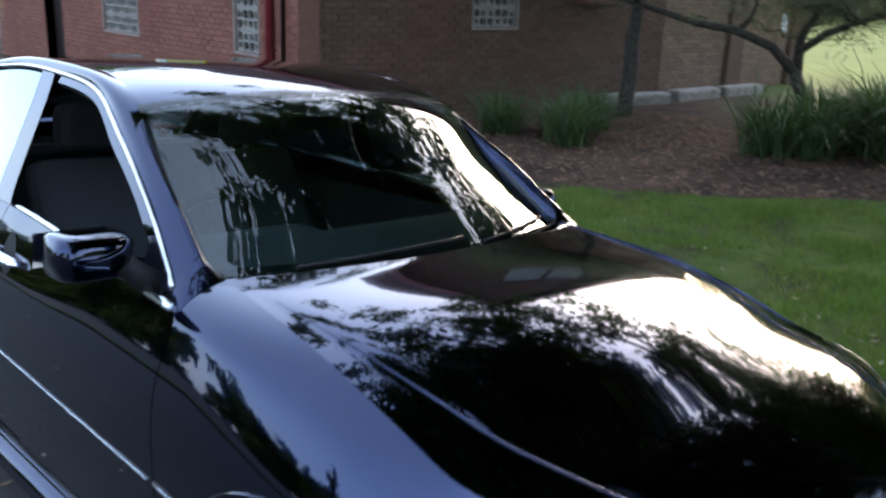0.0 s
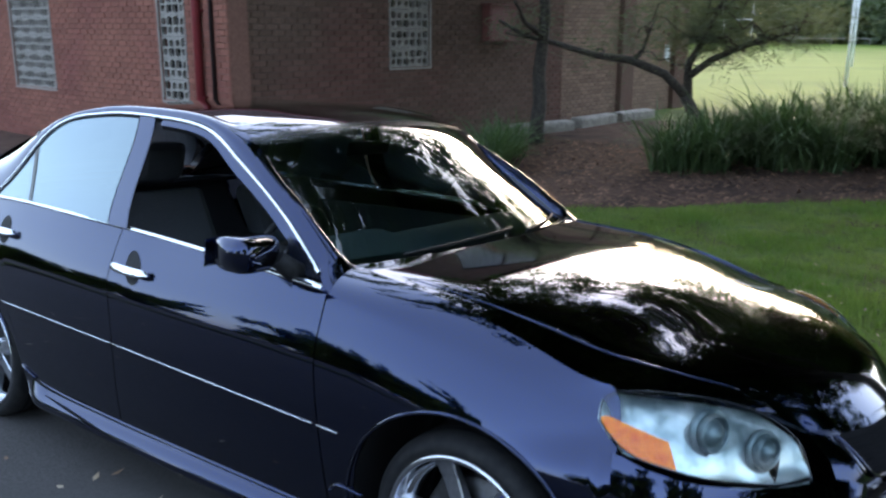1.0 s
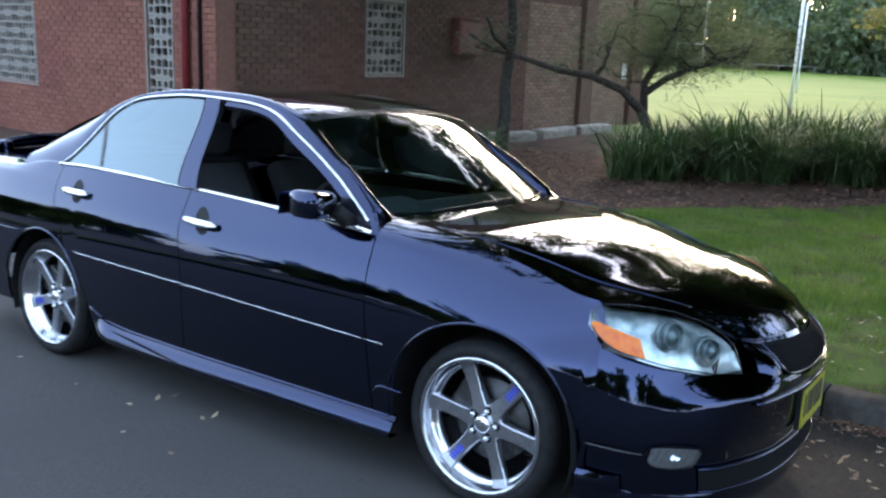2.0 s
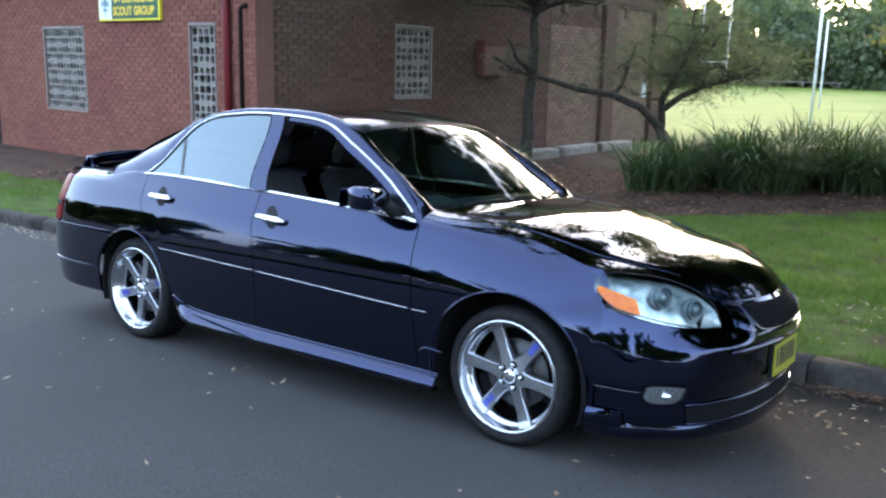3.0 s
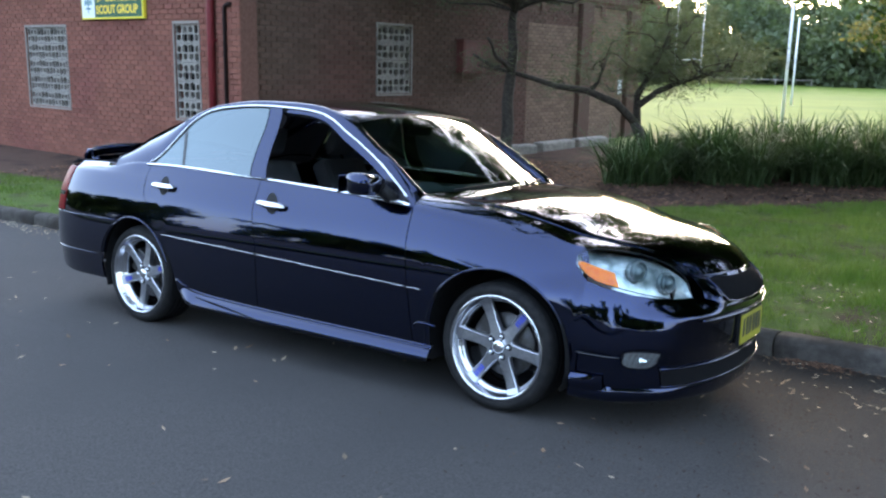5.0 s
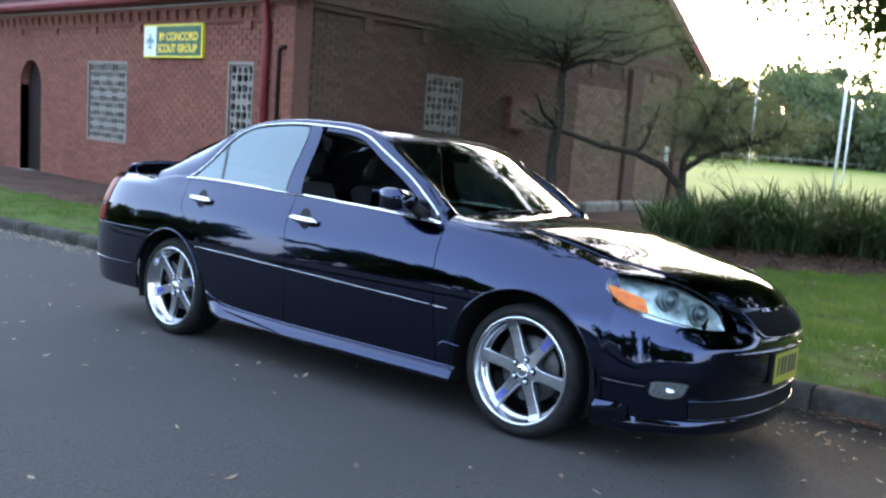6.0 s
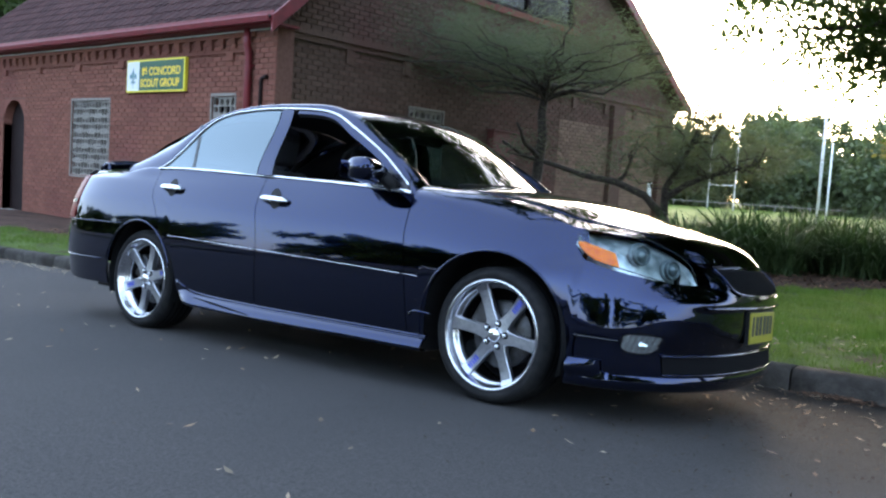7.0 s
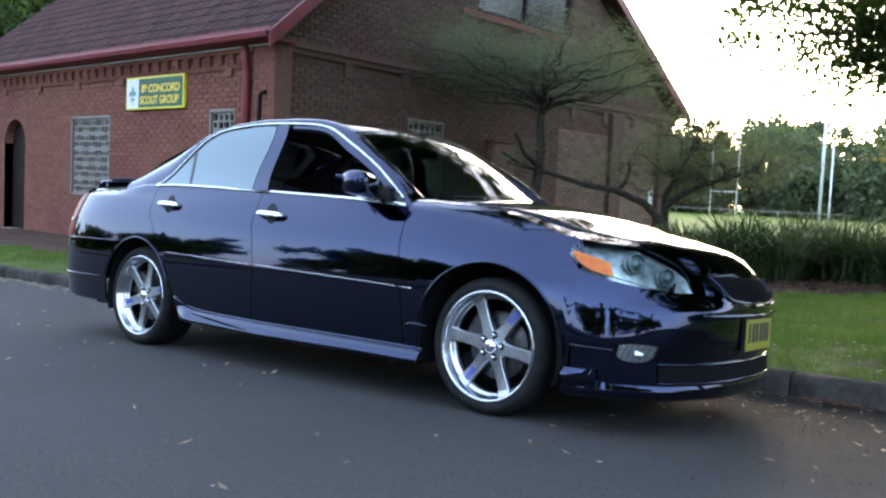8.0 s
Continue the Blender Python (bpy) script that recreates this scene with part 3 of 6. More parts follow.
ring = [(cx - r, WZ0)] + [(cx - r * math.cos(t), spring + r * math.sin(t)) for t in (math.pi * k / 14 for k in range(15))] + [(cx + r, WZ0)]
vs = [[bm.verts.new((x, y, z)) for x, z in ring] for y in (WY + 0.002, WY + 0.24)]
for k in range(len(ring) - 1):
    bm.faces.new((vs[0][k], vs[1][k], vs[1][k + 1], vs[0][k + 1]))
t0, t1 = bm.verts.new((cx - r - 0.0, WY + 0.002, 2.03)), bm.verts.new((cx + r, WY + 0.002, 2.03))
bm.faces.new([t0] + [v for v in vs[0][1:9]] + [bm.verts.new((cx, WY + 0.002, 2.035))])
bm.faces.new([bm.verts.new((cx, WY + 0.002, 2.035))] + [v for v in vs[0][8:-1]] + [t1])
part("arch", bm, BRICK, door)
part("door_leaf", box_bm(cx - r - 0.01, WY + 0.20, WZ0, cx + r + 0.01, WY + 0.245, 2.1), DOOR_BROWN, door, "dark brown timber door leaf")
part("threshold", box_bm(cx - r, WY - 0.06, WZ0, cx + r, WY + 0.2, -0.54), SANDSTONE, door)

# cornice: a projecting course over stepped dentils
cornice = thing("cornice", "stepped brick dentil cornice under the gutter", "cornice", kind="structure")
part("course", box_bm(-21.3, WY - 0.075, 2.945, PIER[0] - 0.002, WY + 0.01, EAVE - 0.002), BRICK, cornice)
part("course", box_bm(-21.3, WY - 0.04, 2.70, PIER[0] - 0.002, WY + 0.01, 2.738), BRICK, cornice)
bm = box_bm(0, -0.06, 0.10, 0.16, 0.01, 0.194)
box_bm(0.06, -0.045, 0.035, 0.16, 0.01, 0.0995, bm=bm)
dentil = part("dentil", bm, BRICK, cornice)
dentil.location = (-9.38, WY, 2.75)
for i in range(1, 44):
    again(dentil, cornice, Matrix.Translation((-9.38 - 0.335 * i, WY, 2.75)))
for i in range(8):
    part("corbel", box_bm(-9.80 - 1.77 * i, WY - 0.05, 2.575, -9.60 - 1.77 * i, WY + 0.01, 2.698), BRICK, cornice)
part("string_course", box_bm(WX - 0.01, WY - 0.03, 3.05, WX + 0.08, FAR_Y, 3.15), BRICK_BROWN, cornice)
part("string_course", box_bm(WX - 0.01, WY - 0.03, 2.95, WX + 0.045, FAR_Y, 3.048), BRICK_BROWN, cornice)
for i in range(9):
    part("corbel", box_bm(WX - 0.01, 6.4 + 1.45 * i, 2.70, WX + 0.05, 6.58 + 1.45 * i, 2.948), BRICK_BROWN, cornice)

# roof
roof = thing("roof", "dark purple-brown tiled gable roof with red barge boards", "roof", kind="structure")
SL = math.hypot(1, PITCH)
for sgn, y0, pitch in ((1, WY - 0.32, PITCH), (-1, FAR_Y + 0.32, PITCH_FAR)):
    bm = bmesh.new()
    y1 = RIDGE_Y
    z1 = EAVE + 0.08 + PITCH * (RIDGE_Y - WY + 0.32)
    z0 = z1 - pitch * abs(RIDGE_Y - y0)
    vs = [bm.verts.new((x, y, z)) for dz in (0, -0.05) for x, y, z in ((-21.45, y0, z0 + dz), (WX + 0.30, y0, z0 + dz), (WX + 0.30, y1, z1 + dz), (-21.45, y1, z1 + dz))]
    for f in ((0, 1, 2, 3), (7, 6, 5, 4), (0, 4, 5, 1), (1, 5, 6, 2), (2, 6, 7, 3), (3, 7, 4, 0)):
        bm.faces.new([vs[k] for k in f])
    part("roof_sheet", bm, TILE, roof)
    # barge board along the gable
    bm = bmesh.new()
    vs = [bm.verts.new((x, y, z)) for x in (WX + 0.29, WX + 0.335) for y, z in ((y0 - 0.02 * sgn, z0 - 0.22), (y1, z1 - 0.20), (y1, z1 + 0.05), (y0 - 0.02 * sgn, z0 + 0.04))]
    for f in ((0, 3, 2, 1), (4, 5, 6, 7), (0, 1, 5, 4), (1, 2, 6, 5), (2, 3, 7, 6), (3, 0, 4, 7)):
        bm.faces.new([vs[k] for k in f])
    part("barge_board", bm, TRIM_RED, roof, "dark red painted barge board")
# eaves soffit and gutter
part("soffit", box_bm(-21.42, WY - 0.30, EAVE - 0.0, WX + 0.28, WY + 0.25, EAVE + 0.03), TRIM_RED, roof)
part("fascia_board", box_bm(-21.42, WY - 0.302, EAVE + 0.031, WX + 0.28, WY - 0.282, EAVE + 0.20), TRIM_RED, roof)
conduit = thing("conduit", "thin pale conduit running along the wall under the gutter", "pipe", kind="structure")
part("pipe", tube_bm([(-21.3, WY - 0.10, EAVE - 0.035), (-20, WY - 0.10, EAVE - 0.028), (-14, WY - 0.10, EAVE - 0.04), (WX - 0.03, WY - 0.10, EAVE - 0.03)], 0.016, 8), WHITE_PAINT, conduit)
gutter = [(0, 0.0), (-0.02, -0.09), (-0.10, -0.10), (-0.125, -0.02), (-0.115, 0.012), (-0.108, 0.012), (-0.112, -0.02), (-0.092, -0.088), (-0.028, -0.08), (-0.008, 0.0)]
bm = bmesh.new()
vs = [[bm.verts.new((x, WY - 0.30 + a, EAVE + 0.12 + b)) for a, b in gutter] for x in (-21.42, WX + 0.30)]
for k in range(len(gutter)):
    bm.faces.new((vs[0][k], vs[1][k], vs[1][(k + 1) % len(gutter)], vs[0][(k + 1) % len(gutter)]))
bm.faces.new(vs[1])
part("gutter", bm, TRIM_RED, roof, "dark red metal gutter")
pipe = thing("downpipe", "dark red metal downpipe running down beside the corner pier", "downpipe", kind="structure")
part("pipe", tube_bm([(-9.13, WY - 0.12, EAVE + 0.02), (-9.13, WY - 0.12, EAVE - 0.25), (-9.13, WY - 0.078, EAVE - 0.40), (-9.13, WY - 0.075, EAVE - 0.55), (-9.13, WY - 0.075, -0.7)], 0.062, 10), TRIM_RED, pipe)
for z in (0.5, 1.7, 2.45):
    part("bracket", box_bm(-9.205, WY - 0.08, z, -9.055, WY - 0.001, z + 0.03), TRIM_RED, pipe)
vent = thing("vent_pipe", "thin dark pipe with a bent head fixed to the brick pier", "pipe", kind="structure")
part("pipe", tube_bm([(-8.78, WY - 0.07, -0.7), (-8.78, WY - 0.07, 2.18), (-8.76, WY - 0.07, 2.25), (-8.70, WY - 0.07, 2.27), (-8.62, WY - 0.07, 2.27)], 0.032, 8), DOOR_BROWN, vent)

# tiles: courses of shallow troughs
def tile_piece():
    w, l = 0.30, 0.36
    v = []
    prof = [(0, 0.0), (0.05, 0.022), (0.11, 0.026), (0.16, 0.004), (0.24, 0.0), (0.295, 0.012)]
    for yy, lift in ((0, 0.018), (l, 0.004)):
        v += [(x, yy, z + lift) for x, z in prof]
    v += [(x, 0, 0.0) for x, z in prof]
    n = len(prof)
    f = [(k, k + 1, n + k + 1, n + k) for k in range(n - 1)] + [(2 * n + k, 2 * n + k + 1, k + 1, k) for k in range(n - 1)]
    return v, f


def lay_tiles():
    v, f = tile_piece()
    me = bpy.data.meshes.new("tile")
    me.from_pydata(v, [], f)
    me.materials.append(TILE)
    tilt = math.atan(PITCH)
    V, F, count = [], [], 0
    for r in range(25):
        for c in range(43):
            x = WX - 0.005 - 0.30 * c
            s = r * 0.33
            y, z = WY - 0.34 + s / SL, EAVE + 0.082 + s * PITCH / SL
            m = Matrix.Translation((x, y, z)) @ Matrix.Rotation(tilt, 4, "X") @ Matrix.Rotation(random.uniform(-0.012, 0.012), 4, "Z")
            if r < 9 and c < 33 and count < 300:
                o = new("tile", me)
                o.parent = roof
                o.matrix_local = m
                count += 1
            else:
                n = len(V)
                V.extend(tuple(m @ Vector(p)) for p in v)
                F.extend(tuple(n + k for k in q) for q in f)
    tagged(data_mesh("tiling", V, F, TILE, roof), kind="stuff")


lay_tiles()

# pilasters and the paler infill panel of the side wall
for y0, y1 in ((15.45, 16.0), (18.05, 18.6)):
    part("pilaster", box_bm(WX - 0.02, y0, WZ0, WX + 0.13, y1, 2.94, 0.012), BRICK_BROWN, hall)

# meter box
box = thing("meter_box", "closed red-brown metal meter box fixed on the brick wall", "meter box")
part("box_body", box_bm(WX + 0.002, 10.51, 1.25, WX + 0.18, 11.31, 1.90, 0.008), BOX_RED, box)
part("box_door", box_bm(WX + 0.181, 10.55, 1.28, WX + 0.192, 11.27, 1.84), BOX_RED, box)
part("box_roof", box_bm(WX + 0.002, 10.47, 1.902, WX + 0.23, 11.35, 1.925), BOX_RED, box)
notice = thing("notice", "small white notice plate on the far brick wall", "notice")
part("plate", box_bm(WX + 0.003, 17.72, 0.72, WX + 0.014, 17.94, 1.12), SIGN_WHITE, notice)

# sign box
def letters(text, size, m, mat, name, parent, depth=0.004):
    cu = bpy.data.curves.new(name, "FONT")
    cu.body, cu.size, cu.extrude, cu.align_x, cu.offset = text, size, depth, "LEFT", 0.006
    ob = new(name, cu)
    me = bpy.data.meshes.new_from_object(ob)
    bpy.data.objects.remove(ob)
    me.materials.append(mat)
    xs = [v.co.x for v in me.vertices]
    ob = new(name, me)
    ob.parent = parent
    ob.matrix_local = m
    return ob, max(xs) - min(xs)


sign = thing("sign", "green and white sign with gold lettering on the brick wall", "sign", m=pose(-12.98, WY - 0.002, 2.085) @ Matrix.Diagonal((1, 0.5, 1, 1)))
SW, SH = 1.99, 0.61
part("sign_box", box_bm(0, -0.13, 0, SW, 0, SH, 0.01), SIGN_YELLOW, sign, "yellow sign box")
part("white_panel", box_bm(0.03, -0.138, 0.035, 0.46, -0.1305, SH - 0.035), SIGN_WHITE, sign, "white panel")
part("green_panel", box_bm(0.4605, -0.138, 0.035, SW - 0.04, -0.1305, SH - 0.035), SIGN_GREEN, sign, "dark green panel")
# the plain emblem: a spear and two side leaves with a bar
bm = bmesh.new()
for pts in ([(0.245, 0.46), (0.285, 0.36), (0.262, 0.24), (0.245, 0.08), (0.228, 0.24), (0.205, 0.36)], [(0.205, 0.30), (0.17, 0.36), (0.13, 0.33), (0.12, 0.25), (0.15, 0.26), (0.17, 0.30), (0.20, 0.23)], [(0.285, 0.30), (0.32, 0.36), (0.36, 0.33), (0.37, 0.25), (0.34, 0.26), (0.32, 0.30), (0.29, 0.23)], [(0.17, 0.205), (0.32, 0.205), (0.32, 0.175), (0.17, 0.175)]):
    a = [bm.verts.new((x, -0.1385, z)) for x, z in pts]
    b = [bm.verts.new((x, -0.142, z)) for x, z in pts]
    bm.faces.new(b)
    for k in range(len(pts)):
        bm.faces.new((a[k], a[(k + 1) % len(pts)], b[(k + 1) % len(pts)], b[k]))
part("emblem", bm, SIGN_TEAL, sign, "plain teal emblem")
for text, z, x, wide in (("CONCORD", 0.315, 0.80, 1.05), ("SCOUT GROUP", 0.10, 0.51, 1.32), ("1", 0.315, 0.51, 0.05), ("st", 0.390, 0.615, 0.13)):
    size = 0.13 if text == "st" else 0.205
    ob, w = letters(text, size, Matrix(), SIGN_GOLD, "lettering", sign)
    ob.matrix_local = Matrix.Translation((x, -0.1385, z)) @ Matrix.Rotation(radians(90), 4, "X") @ Matrix.Diagonal((wide / w, 1, 1, 1))
part("underline", box_bm(0.615, -0.1415, 0.340, 0.745, -0.1385, 0.360), SIGN_GOLD, sign)

# bricks last for the walls
brick_wall("x", arch_holes(lay(-22, PIER[0] - 0.005, -0.86, 2.93, OPEN_A)), WY + 0.012, lambda s, z: -13.0 < s < -10.3 and 0.55 < z < 1.65, BRICK, hall)
brick_wall("x", lay(PIER[0] + 0.005, PIER[1] - 0.004, -0.86, EAVE, []), WY - 0.029, lambda s, z: False, BRICK, hall)
PANEL = (13.19, 15.44)
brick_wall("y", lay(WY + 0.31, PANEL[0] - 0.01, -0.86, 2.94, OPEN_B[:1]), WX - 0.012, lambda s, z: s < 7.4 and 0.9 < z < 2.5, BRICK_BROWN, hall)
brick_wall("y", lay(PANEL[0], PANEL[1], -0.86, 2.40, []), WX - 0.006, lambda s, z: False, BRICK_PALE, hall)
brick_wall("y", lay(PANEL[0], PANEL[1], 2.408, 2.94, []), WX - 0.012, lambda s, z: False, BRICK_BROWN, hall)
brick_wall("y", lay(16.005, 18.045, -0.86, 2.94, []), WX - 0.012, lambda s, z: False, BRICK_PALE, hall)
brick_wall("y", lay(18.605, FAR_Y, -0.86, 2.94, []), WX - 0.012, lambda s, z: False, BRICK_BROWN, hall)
up = []
for s, z, l in lay(WY, FAR_Y, 3.16, 8.1, OPEN_B[1:]):
    a, b = WY + (z + BH - EAVE) / PITCH, FAR_Y - (z + BH - EAVE) / PITCH_FAR
    s2, e2 = max(s, a), min(s + l, b)
    if e2 - s2 > 0.03:
        up.append((s2, z, e2 - s2))
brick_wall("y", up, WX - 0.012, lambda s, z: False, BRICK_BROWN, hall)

# ---- car ----
BODY_W = 0.88
NOSE = [(0.15, 0.80), (0.24, 0.828), (0.33, 0.822), (0.42, 0.846), (0.52, 0.850), (0.58, 0.845), (0.68, 0.820), (0.80, 0.77)]
TAIL = [(0.15, 1.36), (0.35, 1.40), (0.60, 1.40), (0.80, 1.36), (1.06, 1.29)]
BELT = [(-3.7, 0.985), (-3.0, 1.010), (-2.5, 1.012), (-1.48, 0.960), (-0.45, 0.906), (0.0, 0.842), (0.3, 0.775), (0.45, 0.735), (0.85, 0.62)]
def belt(x): return lerp_table(BELT, x)
def prof(z, x):
    """Width at height z: upright flank, a shoulder that leans in under the windows, a tucked-in sill."""
    zs = belt(x)
    lean = (0.066 - 0.026 * smoothstep(-1.3, -0.7, x) * (1 - smoothstep(-0.35, 0.1, x))) * max(0.0, (z - zs + 0.21) / 0.21) ** 1.6
    return 1 - lean - 0.038 * (max(0.0, 0.60 - z) / 0.40) ** 2
def taper(x):
    if x > 0: return max(0.0, 1 - (x / 0.83) ** 2.3) ** (1 / 2.35)
    if x < -2.45: return max(0.0, 1 - (min(1.0, (-2.45 - x) / 1.32)) ** 6.0) ** (1 / 6.0)
    return 1.0
def side(x, z):
    """Point on the right flank at nominal station x, height z."""
    y = -BODY_W * taper(x) * prof(z, x)
    if x > 0: xx = x * lerp_table(NOSE, z) / 0.83
    elif x < -2.45: xx = -2.45 + (x + 2.45) * lerp_table(TAIL, z) / 1.32
    else: xx = x
    return (xx, y, z)
def cap(f, z):
    """Front cap: f=0 at the centre, 1 at the wheel arch side."""
    p = f * math.pi / 2
    x = 0.83 * max(0.0, math.cos(p)) ** (2 / 2.3)
    y = BODY_W * math.sin(p) ** (2 / 2.35)
    return (x * lerp_table(NOSE, z) / 0.83, -y * prof(z, x), z)


# the car stands with the road's fall, at a slight angle to the hall
CAR = Matrix.Translation((0.4450, 0.0106, -0.2766)) @ Matrix(((0.9977, 0.0646, 0.0228), (-0.0633, 0.9966, -0.0520), (-0.0260, 0.0504, 0.9984))).transposed().to_4x4()
car = thing("car", "glossy midnight-blue four-door sedan with polished six-spoke wheels, parked at the kerb", "car", m=CAR)

ARCH_F, ARCH_R = (0.02, 0.325, 0.358), (-2.645, 0.325, 0.358)
SILL = 0.275


def arch(x, default=SILL):
    """The lower edge of the flank: the sill, or the round of a wheel arch."""
    z = default
    for cx, cz, r in (ARCH_F, ARCH_R):
        if abs(x - cx) < r:
            z = max(z, cz + math.sqrt(r * r - (x - cx) ** 2))
    return z


# the bonnet's edge, and its middle line
HOOD_EDGE = [(-0.46, -0.705, 0.950), (-0.10, -0.745, 0.915), (0.14, -0.752, 0.868), (0.31, -0.733, 0.808), (0.41, -0.683, 0.780), (0.53, -0.560, 0.757), (0.63, -0.460, 0.718), (0.70, -0.398, 0.676)]
HOOD_MID = [(-0.30, 0, 0.980), (-0.08, 0, 0.962), (0.15, 0, 0.925), (0.33, 0, 0.885), (0.46, 0, 0.845), (0.60, 0, 0.79), (0.71, 0, 0.735), (0.785, 0, 0.675)]
# the roof cage: middle line, glass edge, outer edge over the side windows
MID = [(-0.325, 0, 0.970), (-0.62, 0, 1.192), (-0.945, 0, 1.366), (-1.28, 0, 1.432), (-1.62, 0, 1.448), (-2.00, 0, 1.438), (-2.34, 0, 1.385), (-2.74, 0, 1.225), (-3.08, 0, 1.082)]
EDGE = [(-0.49, -0.735, 0.942), (-0.755, -0.68, 1.14), (-1.01, -0.618, 1.318), (-1.28, -0.575, 1.392), (-1.62, -0.552, 1.415), (-2.00, -0.555, 1.405), (-2.32, -0.595, 1.325), (-2.68, -0.65, 1.190), (-3.02, -0.70, 1.040)]
OUTER = [(-0.474, -0.832, 0.922), (-0.706, -0.763, 1.103), (-0.97, -0.691, 1.240), (-1.26, -0.631, 1.353), (-1.62, -0.613, 1.388), (-1.98, -0.614, 1.386), (-2.265, -0.653, 1.313), (-2.545, -0.810, 1.018), (-3.10, -0.815, 1.032)]


def tumble(x, z):
    """The inward-leaning plane of the side windows."""
    tuck = 0.030 * smoothstep(-1.2, -0.5, x) * min(1.0, max(0.0, (1.05 - z) / 0.12))
    return (x, -(0.845 - 0.53 * (z - 0.95)) + tuck, z)


def mirrored(f, s):
    return (lambda u, v: (lambda p: (p[0], p[1] * s, p[2]))(f(u, v)))


def both(name, f, nu, nv, mat, label="", flange=0.012, parent=None):
    out = []
    for s in (1, -1):
        out.append(part(name, grid_bm(mirrored(f, s), nu, nv, flange, flip=(s < 0)), mat, parent[0 if s > 0 else 1] if parent else car, label))
    return out


GAP = 0.0025


def door_front_edge(z):
    return lerp_table([(0.25, -0.405), (0.45, -0.43), (0.73, -0.458), (0.92, -0.442)], z)


def door_mid_edge(z):
    return lerp_table([(0.25, -1.505), (0.785, -1.509), (0.95, -1.450), (1.0, -1.44)], z)


def door_rear_edge(z):
    return lerp_table([(0.25, -2.34), (0.5, -2.38), (0.63, -2.43), (0.76, -2.47), (0.86, -2.522), (1.02, -2.512)], z)


def panel(xa, xb, lo, hi):
    """Flank sheet between the edges xa(z), xb(z) and the heights lo(x), hi(x)."""
    def f(u, v):
        x = xa(0.6) + (xb(0.6) - xa(0.6)) * u
        z = lo(x) + (hi(x) - lo(x)) * v
        x = xa(z) + (xb(z) - xa(z)) * u
        return side(x, z)
    return f


front_doors = both("front_door", panel(lambda z: door_front_edge(z) - GAP, lambda z: door_mid_edge(z) + GAP, lambda x: SILL, lambda x: belt(x) - 0.003), 26, 22, PAINT)
rear_doors = both("rear_door", panel(lambda z: door_mid_edge(z) - GAP, lambda z: door_rear_edge(z) + GAP, lambda x: arch(x), lambda x: belt(x) - 0.003), 26, 22, PAINT)


def hood_at(x):
    """Bonnet edge (y, z) at station x."""
    lo, hi = 0.0, 1.0
    for _ in range(24):
        m = (lo + hi) / 2
        if curve3(HOOD_EDGE, m).x < x:
            lo = m
        else:
            hi = m
    return curve3(HOOD_EDGE, lo)


def fender(u, v):
    # stations crowd at the ends of the wheel arch
    xs, xe = door_front_edge(0.6) + GAP, 0.405
    x = xs + (xe - xs) * u
    split = 0.62
    zs = belt(x) - 0.02
    if v <= split:
        lo = arch(x)
        z = lo + (zs - lo) * (v / split)
        xx = x + (door_front_edge(z) - door_front_edge(0.6)) * (1 - u)
        q = side(xx, z)
        return (q[0], q[1] + 0.032 * smoothstep(0.12, 0.40, x) * smoothstep(0.60, 0.69, z), z)
    t = (v - split) / (1 - split)
    tuck = Vector((0, 0.032 * smoothstep(0.12, 0.40, x) * smoothstep(0.60, 0.69, zs), 0))
    p0 = Vector(side(x, zs)) + tuck
    below = Vector(side(x, zs - 0.02)) + tuck
    xh = min(x, 0.30) if x < 0.30 else 0.30 + (x - 0.30) * 0.55
    e = hood_at(max(-0.465, xh))
    p2 = Vector((x if x < 0.3 else e.x, e.y - GAP, e.z))
    p0.x += (door_front_edge(zs) - door_front_edge(0.6)) * (1 - u)
    p1 = p0 + (p0 - below).normalized() * (0.70 * max(0.01, p2.z - p0.z))
    q = p0 * (1 - t) ** 2 + p1 * 2 * t * (1 - t) + p2 * t * t
    return tuple(q)


fenders = both("front_fender", fender, 44, 30, PAINT, "", 0.004)


def quarter(u, v):
    x0 = -2.515
    x = x0 + (-3.44 - x0) * u
    lo = arch(x, 0.40 if x > ARCH_R[0] - 0.155 else 0.64)
    if x < ARCH_R[0] - 0.127:
        lo = max(lo, 0.655)
    hi = belt(x) - 0.004
    split = 0.78
    if v <= split:
        z = lo + (hi - lo) * v / split
        xx = min(door_rear_edge(z) - GAP, door_rear_edge(0.9) - GAP + 0.09) if u == 0 else x
        if u < 0.12:
            xx = (door_rear_edge(z) - GAP) * (1 - u / 0.12) + (x0 + (-3.44 - x0) * 0.12) * (u / 0.12)
            lo2 = arch(xx, 0.40)
            z = max(z, lo2)
        return side(xx, z)
    t = (v - split) / (1 - split)
    p0 = Vector(side(x, hi))
    below = Vector(side(x, hi - 0.02))
    top = Vector((x - 0.02 * u, -0.74 * min(1, taper(x) + 0.04), 1.048 - 0.012 * u))
    p1 = p0 + (p0 - below).normalized() * 0.02
    return tuple(p0 * (1 - t) ** 2 + p1 * 2 * t * (1 - t) + top * t * t)


both("rear_quarter", quarter, 46, 26, PAINT)

# roof skin, pillars, glass
def cage(s, q):
    m, e = curve3(MID, s), curve3(EDGE, s)
    return (m.x + (e.x - m.x) * q ** 2, e.y * q, m.z + (e.z - m.z) * q ** 2.3)


def full(s0, s1, q):
    return lambda u, v: (lambda p: (p[0], p[1] if v < 0.5 else -p[1], p[2]))(cage(s0 + (s1 - s0) * u, abs(2 * v - 1) * q))


